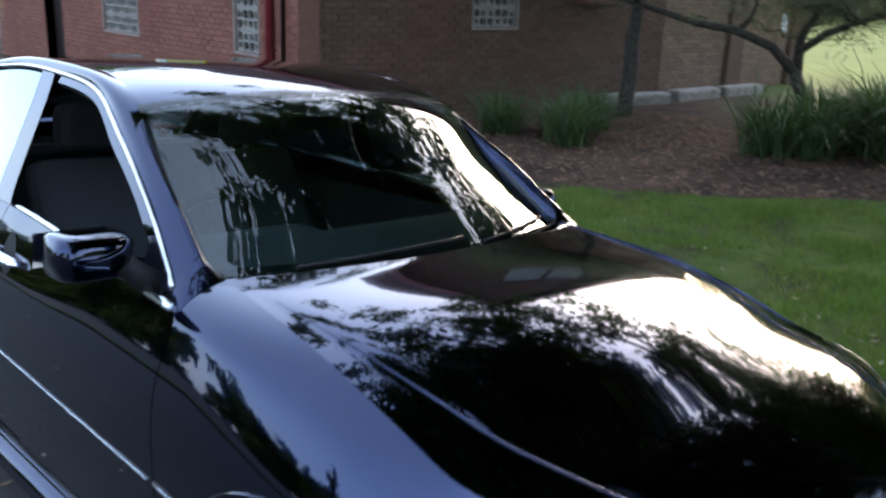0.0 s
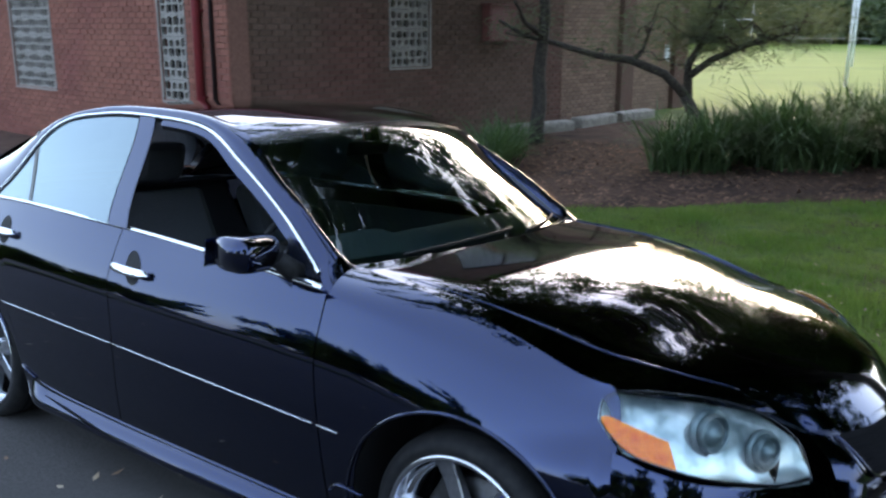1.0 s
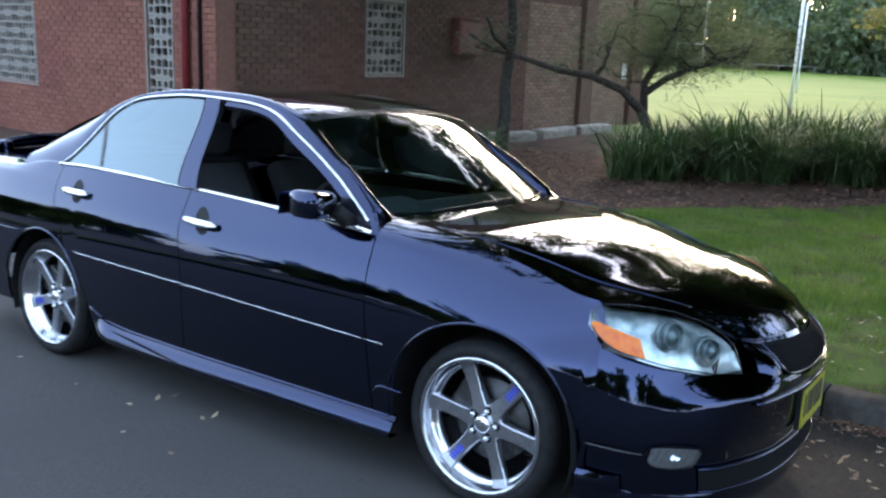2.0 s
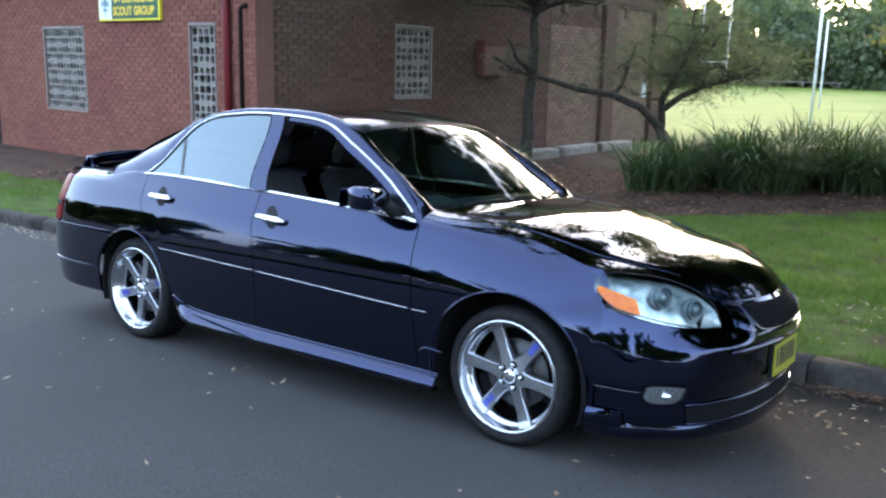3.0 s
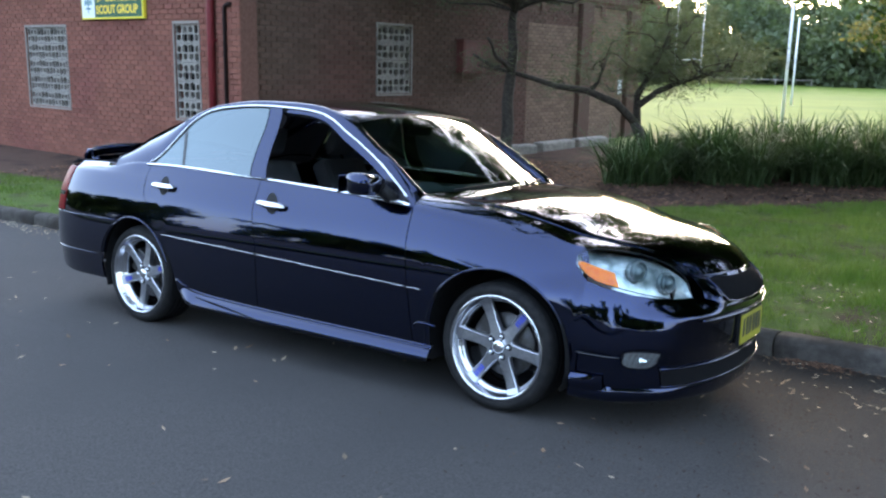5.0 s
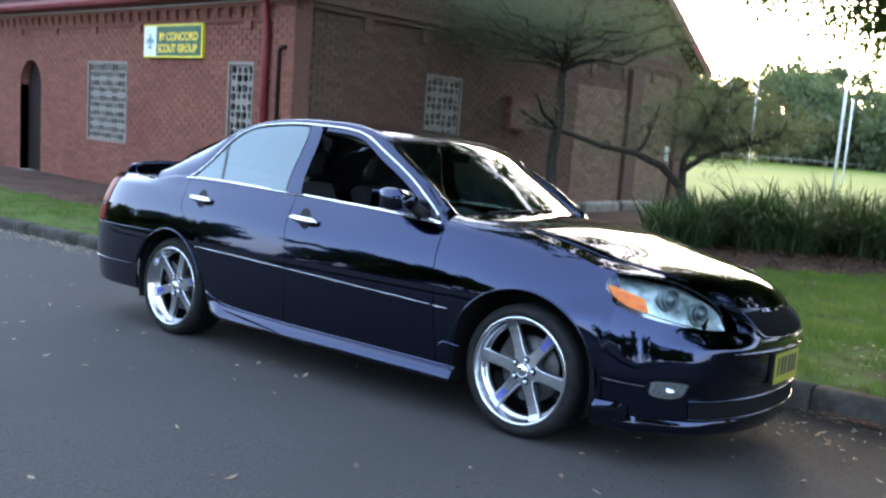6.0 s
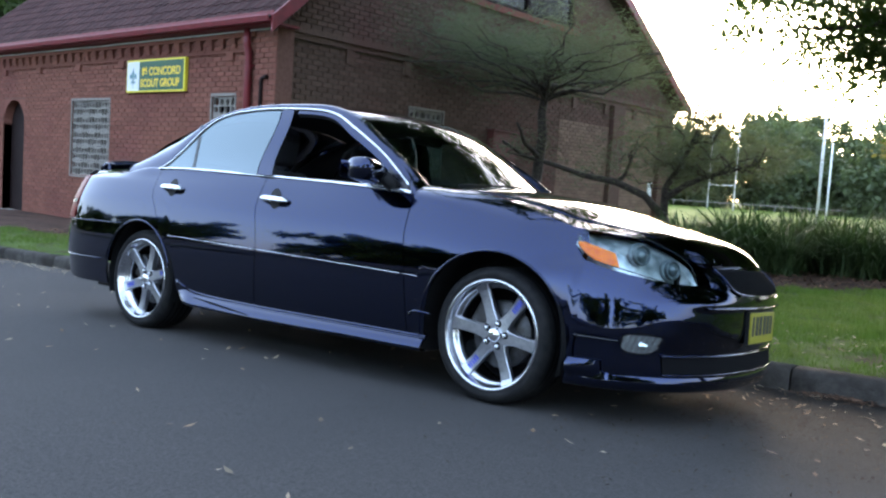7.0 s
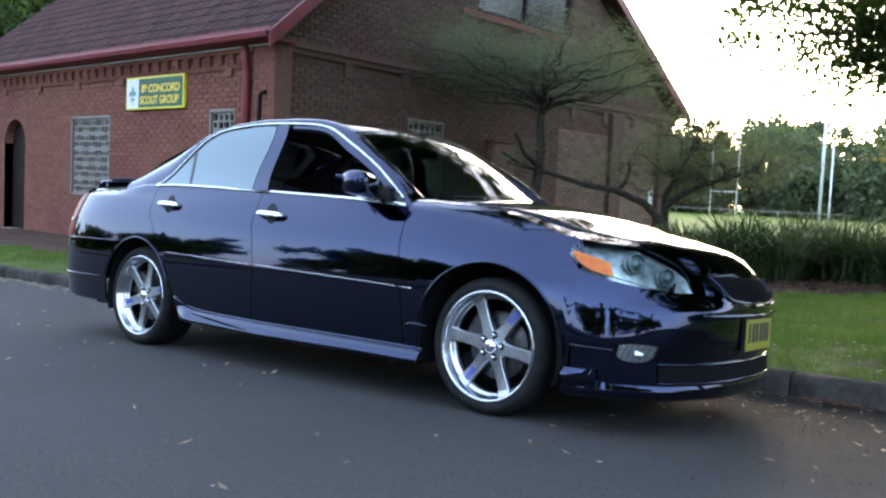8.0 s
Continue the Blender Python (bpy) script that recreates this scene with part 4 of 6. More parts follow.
part("roof_panel", grid_bm(full(0.262, 0.735, 0.985), 40, 40, 0.01, flip=True), PAINT, car)
screen = part("windscreen", grid_bm(full(0.0, 0.252, 1.045), 26, 40, 0.004, flip=True), SCREEN_GLASS, car, "tinted windscreen reflecting trees and sky")
back_glass = part("rear_window", grid_bm(full(0.745, 0.985, 1.035), 20, 34, 0.004, flip=True), REAR_GLASS, car, "dark rear window")
part("screen_header", grid_bm(full(0.245, 0.266, 1.0), 3, 30, 0.0, flip=True), GLOSS_BLACK, car)
pillar_sheet = lambda u, v: (lambda e, o, c, b: tuple(c.lerp(o, v) + (Vector((0.0, -b, b)) * (0.008 + 0.010 * smoothstep(0.22, 0.42, u)) * math.sin(math.pi * v)).lerp(Vector((0.004, -0.010, 0.026)) * 2.5 * v ** 0.12 * (1 - v), 1 - smoothstep(0.06, 0.24, u))))(
    curve3(EDGE, u), curve3(OUTER, u), Vector(cage(u, lerp_table([(0.0, 0.985), (0.18, 0.985), (0.240, 0.985), (0.275, 0.985), (0.735, 0.985), (0.80, 0.990), (1.0, 0.990)], u))), 1.0)
both("pillar_strip", lambda u, v: pillar_sheet(0.965 * u, v), 64, 14, PAINT, "", 0.006)
# painted corner between pillar foot, bonnet and wing
both("pillar_foot", lambda u, v: tuple(Vector(pillar_sheet(0.012, v)).lerp(Vector(fender(0.0, 1 - 0.38 * v)), u) + Vector((0, 0, 0.001))), 6, 14, PAINT, "", 0.0)
both("pillar_lining", lambda u, v: (lambda q: (q[0], q[1] * 0.966, q[2] - 0.024))(pillar_sheet(u, v)), 48, 4, DARK_CLOTH, "dark inner pillar lining", 0.0)

# side windows: the curve over them, found by height at a station
def top_at(x):
    lo, hi = 0.0, 0.875
    for _ in range(24):
        m = (lo + hi) / 2
        if curve3(OUTER, m).x > x:
            lo = m
        else:
            hi = m
    return curve3(OUTER, lo).z


def pillar_b(z, k):
    """Leaning edges of the middle pillar: k=0 front, 1 rear."""
    return -1.404 - 0.565 * (z - 0.971) if k == 0 else -1.539 - 0.496 * (z - 0.988)


def pane(xa, xb, inset=0.02, push=0.0):
    def f(u, v):
        x = xa(1.1) + (xb(1.1) - xa(1.1)) * u
        for _ in range(3):
            z = belt(x) + 0.004 + (max(0.004, top_at(x) - inset - belt(x))) * v
            x = xa(z) + (xb(z) - xa(z)) * u
        p = tumble(x, z)
        return (p[0], p[1] - push, p[2])
    return f


div = lambda z: -2.199 - 0.66 * (z - 1.023)
both("window_pane", pane(lambda z: pillar_b(z, 1) - 0.012, lambda z: div(z) + 0.012), 16, 12, TINT_GLASS, "dark tinted side glass reflecting the sky", 0.003, rear_doors)
both("quarter_pane", pane(lambda z: div(z) - 0.012, lambda z: -2.515 + 0.90 * max(0, z - 1.02)), 10, 8, TINT_GLASS, "small tinted quarter glass", 0.003, rear_doors)
both("middle_pillar", pane(lambda z: pillar_b(z, 0), lambda z: pillar_b(z, 1), 0.004, 0.004), 6, 12, PAINT, "", 0.004)
both("window_divider", pane(lambda z: div(z) + 0.012, lambda z: div(z) - 0.012, 0.01, 0.003), 2, 10, GLOSS_BLACK, "", 0.003, rear_doors)
# the front window is wound down: only its black channel shows
both("window_frame", lambda u, v: (lambda x, z, k: (lambda p: (p[0], p[1] + 0.002, p[2]))(tumble(x - 0.012 * v * k, z - 0.004 - (0.026 + 0.008 * k) * v)))(*(lambda o: (o.x, o.z, smoothstep(-1.3, -0.95, o.x)))(curve3(OUTER, 0.02 + 0.47 * u))), 44, 3, PAINT, "", 0.004, front_doors)
both("window_channel", lambda u, v: (lambda x, z: (lambda p: (p[0], p[1] + 0.006 + 0.02 * v, p[2]))(tumble(x, z - 0.030 - 0.018 * v)))(*(lambda o: (o.x, o.z))(curve3(OUTER, 0.02 + 0.47 * u))), 40, 1, BLACK_PLASTIC, "", 0.0, front_doors)
both("channel_rear", pane(lambda z: -2.515 + 0.90 * max(0, z - 1.02) + 0.02, lambda z: -2.523 + 0.90 * max(0, z - 1.02), 0.008, 0.003), 2, 8, BLACK_PLASTIC, "", 0.002, rear_doors)
# far front window is up
part("window_pane", grid_bm(mirrored(pane(lambda z: -0.52 - 1.45 * max(0.0, z - 0.93), lambda z: pillar_b(z, 0)), -1), 12, 10, 0.003, True), SCREEN_GLASS, front_doors[1], "clear side glass")

# bright trims
for s in (1, -1):
    pts = [curve3(OUTER, 0.01 + 0.865 * k / 60) for k in range(61)]
    part("window_trim", tube_bm([(p.x, (p.y - 0.004) * s, p.z) for p in pts], 0.0075, 8), CHROME, car, "bright chrome window surround")
    for d, xa, xb in ((front_doors, -0.462, -1.446), (rear_doors, -1.452, -2.55)):
        pts = [side(xa + (xb - xa) * k / 24, belt(xa + (xb - xa) * k / 24) - 0.004) for k in range(25)]
        part("belt_trim", tube_bm([(p[0], (p[1] - 0.002) * s, p[2] + 0.006) for p in pts], 0.0085, 8, squash=0.7), CHROME, d[0 if s > 0 else 1], "bright chrome belt strip")
    for d, xa, xb in ((front_doors, -0.465, -1.50), (rear_doors, -1.518, -2.338)):
        zl = lambda x: 0.534 + (x + 0.361) * (-0.0334)
        bm = grid_bm(lambda u, v, xa=xa, xb=xb: (lambda q: (q[0], (q[1] - 0.0006 * math.sin(math.pi * v) ** 0.8 if 0 < v < 1 else q[1]) * s, q[2]))(side(xa + (xb - xa) * u, zl(xa + (xb - xa) * u) - 0.028 + 0.04 * v)), 24, 6, 0, s < 0)
        part("side_moulding", bm, PAINT, d[0 if s > 0 else 1])
        pts = [side(xa + (xb - xa) * k / 24, zl(xa + (xb - xa) * k / 24) + 0.004) for k in range(25)]
        part("moulding_strip", tube_bm([(p[0], (p[1] - 0.003) * s, p[2]) for p in pts], 0.0015, 6), CHROME, d[0 if s > 0 else 1], "thin bright strip")
    # fender end of the moulding
    pts = [side(x, zl(x) + 0.004) for x in (-0.445, -0.40, -0.362)]
    part("moulding_strip", tube_bm([(p[0], (p[1] - 0.003) * s, p[2]) for p in pts], 0.0015, 6), CHROME, fenders[0 if s > 0 else 1], "thin bright strip")
    # door handles over flat black discs that follow the door skin
    for d, x0, z0 in ((front_doors, -1.351, 0.846), (rear_doors, -2.316, 0.890)):
        own = d[0 if s > 0 else 1]
        y = side(x0, z0)[1]
        cup = grid_bm(lambda u, v, x0=x0, z0=z0: (lambda r, a: (x0 + 0.045 * r * math.cos(a), (side(x0 + 0.045 * r * math.cos(a), z0 + 0.05 * r * math.sin(a))[1] - 0.001) * s, z0 + 0.05 * r * math.sin(a) + 0.002))(v, u * 2 * math.pi), 20, 3, 0, s > 0)
        part("handle_cup", cup, BLACK_PLASTIC, own, "flat black disc behind the handle")
        pts = [(x0 + 0.108 * k, (y - 0.012 - 0.026 * (1 - (k * k) ** 1.5)) * s, z0 + 0.003 - 0.004 * k) for k in (-1, -0.8, -0.45, 0, 0.45, 0.8, 1)]
        part("handle", tube_bm(pts, [0.009, 0.014, 0.0165, 0.0165, 0.0165, 0.014, 0.009], 10, squash=0.8), CHROME, own, "chrome pull handle")

# bonnet with two ridges
HOOD_FOLD = [(0.0, 0.985), (0.143, 0.93), (0.286, 0.875), (0.40, 0.83), (0.50, 0.81), (0.60, 0.825), (0.714, 0.87), (0.857, 0.94), (1.0, 0.97)]


def hood(u, v):
    # columns of the sheet follow the crease, which runs from the rear corner in to the lamp's inner end
    c = abs(2 * v - 1)
    fold = sum(lerp_table(HOOD_FOLD, u + 0.02 * k) for k in range(-4, 5)) / 9
    q = fold * c / 0.8 if c < 0.8 else fold + (1 - fold) * (c - 0.8) / 0.2
    m, e = curve3(HOOD_MID, u), curve3(HOOD_EDGE, u)
    lift = 0.006 * (1 - smoothstep(0.74, 0.81, c)) * smoothstep(0.0, 0.2, u) * (1 - smoothstep(0.75, 1.0, u))
    x = m.x + (e.x - m.x) * q ** 2.2
    z = m.z + (e.z - m.z) * q ** 2.1 + lift - 0.004
    return (x, e.y * q if v < 0.5 else -e.y * q, z)


part("bonnet", grid_bm(hood, 48, 80, 0.014), PAINT, car)
# thin beads added along the bonnet folds to draw their highlight
for s in (1, -1):
    part("bonnet_crease", tube_bm([(lambda p: (p[0], p[1] * s, p[2] + 0.0005))(hood(0.06 + 0.66 * k / 24, 0.5 - 0.5 * 0.785)) for k in range(25)], [0.001 + 0.0028 * math.sin(math.pi * k / 24) for k in range(25)], 6), PAINT, car)
# cowl and wipers
part("cowl", grid_bm(lambda u, v: (lambda q: (-0.305 - 0.16 * q * q - 0.10 * u, (2 * v - 1) * 0.735, 0.955 - 0.016 * q * q + 0.004 * u))(abs(2 * v - 1)), 3, 30, 0.0), BLACK_PLASTIC, car, "black plastic cowl")
for y0, y1 in ((-0.52, 0.05), (0.12, 0.60)):
    pts = [Vector(cage(0.003 + 0.010 * k / 8, abs(y0 + (y1 - y0) * k / 8) / 0.72)) for k in range(9)]
    part("wiper", tube_bm([(p.x + 0.012, y0 + (y1 - y0) * k / 8, p.z + 0.004) for k, p in enumerate(pts)], 0.005, 6), BLACK_PLASTIC, car, "black wiper blade")

# nose: bumper skin, fascia, grille
def hl_low(y):
    return lerp_table([(0.0, 0.555), (0.30, 0.56), (0.40, 0.588), (0.45, 0.592), (0.54, 0.594), (0.69, 0.612), (0.765, 0.634), (0.80, 0.66), (0.88, 0.66)], y)


CAP_END = 0.712


def bumper(u, v):
    f = CAP_END * (2 * abs(u - 0.5))
    zt = hl_low(abs(cap(f, 0.60)[1])) - 0.004
    z = 0.235 + (zt - 0.235) * v
    p = Vector(cap(f, z))
    # a crease, a slight shelf below the grille
    p.x += 0.012 * smoothstep(0.50, 0.535, z) * (1 - smoothstep(0.28, 0.42, f)) - 0.010 * (1 - smoothstep(0.375, 0.392, z)) * smoothstep(0.60, 0.63, f)
    p.y *= 1 - 0.010 * (1 - smoothstep(0.375, 0.392, z)) * smoothstep(0.60, 0.63, f) * smoothstep(0.60, 0.63, f)
    a = arch(p.x, 0.2)
    if p.x < 0.41 and z < a:
        p.x = max(p.x, ARCH_F[0] + math.sqrt(max(0, ARCH_F[2] ** 2 - (z - ARCH_F[1]) ** 2)))
    return (p.x, p.y if u < 0.5 else -p.y, p.z)


part("front_bumper", grid_bm(bumper, 84, 40, 0.012), PAINT, car)


def fascia(s):
    """Sheet between lamp tip, grille and bonnet edge."""
    def f(u, v):
        q = 0.40 - 0.40 * u
        top = Vector(hood(1.0, 0.5 - q / 0.80))
        zt = top.z - 0.006
        zb = hl_low(q) - 0.012
        z = zb + (zt - zb) * v
        y = q
        w = BODY_W * prof(z, 0.7)
        x = 0.83 * (1 - (y / w) ** 2.35) ** (1 / 2.3) * lerp_table(NOSE, z) / 0.83 - 0.006 + 0.010 * smoothstep(0.0, 0.4, v)
        x = x + (top.x - x) * v ** 2
        return (x, -y * s, z)
    return f


for s in (1, -1):
    part("fascia", grid_bm(fascia(s), 16, 8, 0.0, s < 0), PAINT, car)
def grille_at(y, v, proud):
    """On the nose between bumper and bonnet: v runs from the lower rim to the bonnet's edge."""
    p = fascia(1)(1 - abs(y) / 0.40, v)
    return (p[0] + proud, y, p[2])


# the near-black sheet stands for the shaded hollow behind the mesh
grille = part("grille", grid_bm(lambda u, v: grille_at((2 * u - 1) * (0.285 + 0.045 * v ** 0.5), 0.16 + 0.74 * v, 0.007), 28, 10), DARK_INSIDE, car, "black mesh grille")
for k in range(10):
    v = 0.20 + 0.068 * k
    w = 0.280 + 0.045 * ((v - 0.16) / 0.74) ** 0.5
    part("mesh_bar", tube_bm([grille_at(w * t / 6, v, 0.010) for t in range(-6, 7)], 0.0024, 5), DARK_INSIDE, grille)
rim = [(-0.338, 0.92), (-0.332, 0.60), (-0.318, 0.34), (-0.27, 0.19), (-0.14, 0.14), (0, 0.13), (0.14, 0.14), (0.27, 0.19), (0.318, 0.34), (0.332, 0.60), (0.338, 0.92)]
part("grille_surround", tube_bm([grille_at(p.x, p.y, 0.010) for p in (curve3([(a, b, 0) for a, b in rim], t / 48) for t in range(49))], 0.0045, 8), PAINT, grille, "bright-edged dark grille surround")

# lower intake, its unlit hollow drawn as a near-black sheet; splitter lip
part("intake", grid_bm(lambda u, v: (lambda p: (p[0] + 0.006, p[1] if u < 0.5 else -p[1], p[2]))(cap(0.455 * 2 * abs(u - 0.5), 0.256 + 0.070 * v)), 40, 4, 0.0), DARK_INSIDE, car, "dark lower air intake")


def lip(u, v):
    f = 0.735 * 2 * abs(u - 0.5)
    prof_l = [(0.245, -0.002), (0.228, 0.003), (0.205, 0.010), (0.182, 0.010), (0.172, 0.002), (0.170, -0.05)]
    k = v * (len(prof_l) - 1)
    i = min(int(k), len(prof_l) - 2)
    z = prof_l[i][0] + (prof_l[i + 1][0] - prof_l[i][0]) * (k - i)
    o = prof_l[i][1] + (prof_l[i + 1][1] - prof_l[i][1]) * (k - i)
    p = Vector(cap(f, z))
    n = Vector((math.cos(f * math.pi / 2), -math.sin(f * math.pi / 2), 0))
    p += n * o
    return (p.x, p.y if u < 0.5 else -p.y, p.z)


part("splitter", grid_bm(lip, 80, 10, 0.0, flip=True), PAINT, car)
# side blades of the lip, catching the sky
for s in (1, -1):
    part("lip_blade", grid_bm(lambda u, v: (lambda p: (p[0], (p[1] - (0.008 + 0.016 * math.sin(math.pi * min(1, v * 1.1))) * (1 - u) ** 0.6) * s, p[2]))(cap(0.728 - 0.095 * u, 0.292 - 0.092 * v)), 10, 6, 0.004, s > 0), PAINT, car)
    part("bumper_crease", tube_bm([(lambda p: (p[0] + 0.002, (p[1] - 0.003) * s, p[2]))(cap(0.72 - 0.14 * k / 8, 0.384 - 0.006 * k / 8)) for k in range(9)], 0.004, 6), GLOSS_BLACK, car)
part("bumper_strip", tube_bm([(lambda p: (p[0] + 0.014, -p[1] if k < 12 else p[1], p[2]))(cap(abs(0.34 * (k / 12 - 1)), 0.518)) for k in range(25)], 0.006, 6), PAINT, car)

# beads along the intake, added to catch its thin bright lines
for z, r in ((0.330, 0.0045), (0.252, 0.004)):
    part("intake_edge", tube_bm([(lambda p: (p[0] + 0.010, -p[1] if k < 14 else p[1], p[2]))(cap(abs(0.46 * (k / 14 - 1)), z)) for k in range(29)], r, 6), PAINT, car)

# head lamps
HL_TOP = [(0.370, -0.775, 0.722), (0.366, -0.748, 0.764), (0.396, -0.707, 0.776), (0.475, -0.630, 0.770), (0.560, -0.545, 0.748), (0.638, -0.475, 0.709), (0.705, -0.435, 0.655), (0.738, -0.428, 0.598)]
HL_LOW = [(0.370, -0.775, 0.722), (0.400, -0.777, 0.688), (0.430, -0.770, 0.660), (0.470, -0.752, 0.640), (0.567, -0.678, 0.613), (0.640, -0.590, 0.593), (0.692, -0.518, 0.580), (0.738, -0.428, 0.578)]


def lamp_sheet(a0, a1, b0, b1, push):
    def f(u, v):
        t, l = curve3(HL_TOP, a0 + (a1 - a0) * u), curve3(HL_LOW, a0 + (a1 - a0) * u)
        w = b0 + (b1 - b0) * v
        p = l.lerp(t, w) + Vector((-0.008, 0, 0.004))
        n = Vector((0.62, -0.72, 0.30))
        if push < -0.01:
            push_here = push * (0.18 + 0.82 * smoothstep(0.05, 0.40, a0 + (a1 - a0) * u))
        else:
            push_here = push
        return tuple(p + n * (push_here + 0.018 * math.sin(math.pi * w) * math.sin(math.pi * min(1, max(0, a0 + (a1 - a0) * u)))))
    return f


def head_lamp(s):
    lamp = part("headlight", grid_bm(mirrored(lamp_sheet(0, 1, 0, 1, -0.055), s), 30, 8, 0.0, s < 0), REFLECTOR, car, "clear-lensed headlight with an amber corner")
    part("lens", grid_bm(mirrored(lamp_sheet(0, 1, 0, 1, 0.004), s), 36, 12, 0.0, s < 0), LAMP_CLEAR, lamp, "clear lamp lens")
    part("indicator", grid_bm(mirrored(lambda u, v: lamp_sheet(0, 1, 0, 1, -0.001)(0.045 + 0.455 * u - 0.05 * v * u, 0.015 + (0.56 - 0.24 * u) * v), s), 24, 8, 0.0, s < 0), AMBER, lamp, "amber indicator")
    rimring = [Vector(lamp_sheet(0, 1, 0, 1, 0.002)(k / 40, 0)) for k in range(41)] + [Vector(lamp_sheet(0, 1, 0, 1, 0.002)(1 - k / 40, 1)) for k in range(1, 40)]
    part("lamp_seal", tube_bm([(p.x, p.y * s, p.z) for p in rimring], 0.002, 5, closed=True), GLOSS_BLACK, lamp)
    for u, w, r in ((0.56, 0.56, 0.044), (0.76, 0.50, 0.038)):
        c = Vector(lamp_sheet(0, 1, 0, 1, -0.040)(u, w))
        axis = Vector((0.86, -0.45, 0.12)).normalized()
        m = Vector((0, -1, 0)).rotation_difference(axis).to_matrix().to_4x4()
        bm = lathe_bm([(r, 0.0), (r, -0.020), (r * 0.92, -0.024), (r * 0.86, -0.016), (r * 0.70, -0.006), (r * 0.62, -0.020), (r * 0.35, -0.032), (0.001, -0.036)], 28)
        bmesh.ops.transform(bm, matrix=Matrix.Translation(c) @ m, verts=bm.verts)
        bmesh.ops.transform(bm, matrix=Matrix.Diagonal((1, s, 1, 1)), verts=bm.verts)
        part("projector", bm, LAMP_DARK, lamp, "round projector unit")
        bm = lathe_bm([(r * 1.25, 0.012), (r * 1.25, -0.002), (r * 1.02, -0.002)], 28)
        bmesh.ops.transform(bm, matrix=Matrix.Translation(c) @ m, verts=bm.verts)
        bmesh.ops.transform(bm, matrix=Matrix.Diagonal((1, s, 1, 1)), verts=bm.verts)
        part("projector_bezel", bm, LAMP_DARK, lamp)


def fog_at(u, v):
    """Station and height on the nose: flat-topped, rounded below, tapering to the outer side."""
    a = 2 * u - 1
    low = 0.337 + 0.022 * abs(a) ** 4 + 0.006 * max(0.0, -a)
    return (0.570 - 0.100 * u, low + (0.405 - 0.006 * abs(a) ** 3 - low) * v)


for s in (1, -1):
    head_lamp(s)
    # fog lamps
    fl = part("fog_light", grid_bm(mirrored(lambda u, v: tuple(Vector(cap(*fog_at(u, v))) + Vector((0.007, -0.007, 0)) * (1 + 0.30 * math.cos(13 * math.pi * u) * math.sin(math.pi * v))), s), 52, 10, 0.0, s > 0), CHROME, car, "clear fog light in the bumper corner")
    part("lens", grid_bm(mirrored(lambda u, v: tuple(Vector(cap(*fog_at(u, v))) + Vector((0.014, -0.014, 0))), s), 10, 6, 0.0, s > 0), LAMP_CLEAR, fl)
    c = Vector(cap(0.51, 0.366)) + Vector((0.004, -0.004, 0))
    bm = lathe_bm([(0.014, -0.004), (0.013, -0.008), (0.009, -0.010), (0.001, -0.011)], 16)
    bmesh.ops.transform(bm, matrix=Matrix.Diagonal((1, s, 1, 1)) @ Matrix.Translation(c) @ Matrix.Rotation(radians(50), 4, "Z"), verts=bm.verts)
    part("bulb", bm, CHROME, fl)
    cell = grid_bm(mirrored(lambda u, v: tuple(Vector(cap(*fog_at(0.5 + 1.14 * (u - 0.5), 0.5 + 1.22 * (v - 0.5)))) + Vector((0.003, -0.003, 0))), s), 8, 5, 0.0, s > 0)
    part("fog_recess", cell, GLOSS_BLACK, car, "black fog light surround")

# number plate with plain bars for its characters
plate = part("number_plate", box_bm(0.858, -0.172, 0.376, 0.864, 0.172, 0.502, 0.002), PLATE_YELLOW, car, "yellow number plate with dark bars")
for k, w in enumerate((0.022, 0.03, 0.03, 0.03, 0.03, 0.022)):
    y = -0.150 + k * 0.050 + (0.008 if k > 2 else 0)
    part("plate_bar", box_bm(0.8642, y, 0.408, 0.8655, y + w * 1.25, 0.486), PLATE_INK, plate)
part("plate_frame", box_bm(0.840, -0.178, 0.370, 0.8575, 0.178, 0.508), BLACK_PLASTIC, plate)

# sills
SK_TOP = [(-2.27, 0.385), (-2.16, 0.335), (-2.02, 0.304), (-1.80, 0.294), (-0.45, 0.286), (-0.30, 0.285)]
SK_LOW = [(-2.27, 0.275), (-2.16, 0.232), (-2.0, 0.214), (-0.30, 0.210)]


def skirt(u, v):
    x = -0.298 + (-2.262 + 0.298) * u
    t, l = lerp_table(SK_TOP, x), lerp_table(SK_LOW, x)
    secs = [(t, 0.846), (t - 0.004, 0.862), (t - 0.012, 0.866), (t - 0.014, 0.858), (l + 0.052, 0.882), (l + 0.012, 0.905), (l, 0.902), (l - 0.006, 0.86)]
    # the rear end rounds off into the body
    full_k = smoothstep(0.0, 0.10, 1 - u)
    secs = [(z + (t - 0.03 - z) * 0.75 * (1 - full_k) ** 2 if n > 3 else z, 0.846 + (y - 0.846) * full_k) for n, (z, y) in enumerate(secs)]
    k = v * (len(secs) - 1)
    i = min(int(k), len(secs) - 2)
    f = k - i
    return (x, -(secs[i][1] + (secs[i + 1][1] - secs[i][1]) * f), secs[i][0] + (secs[i + 1][0] - secs[i][0]) * f)


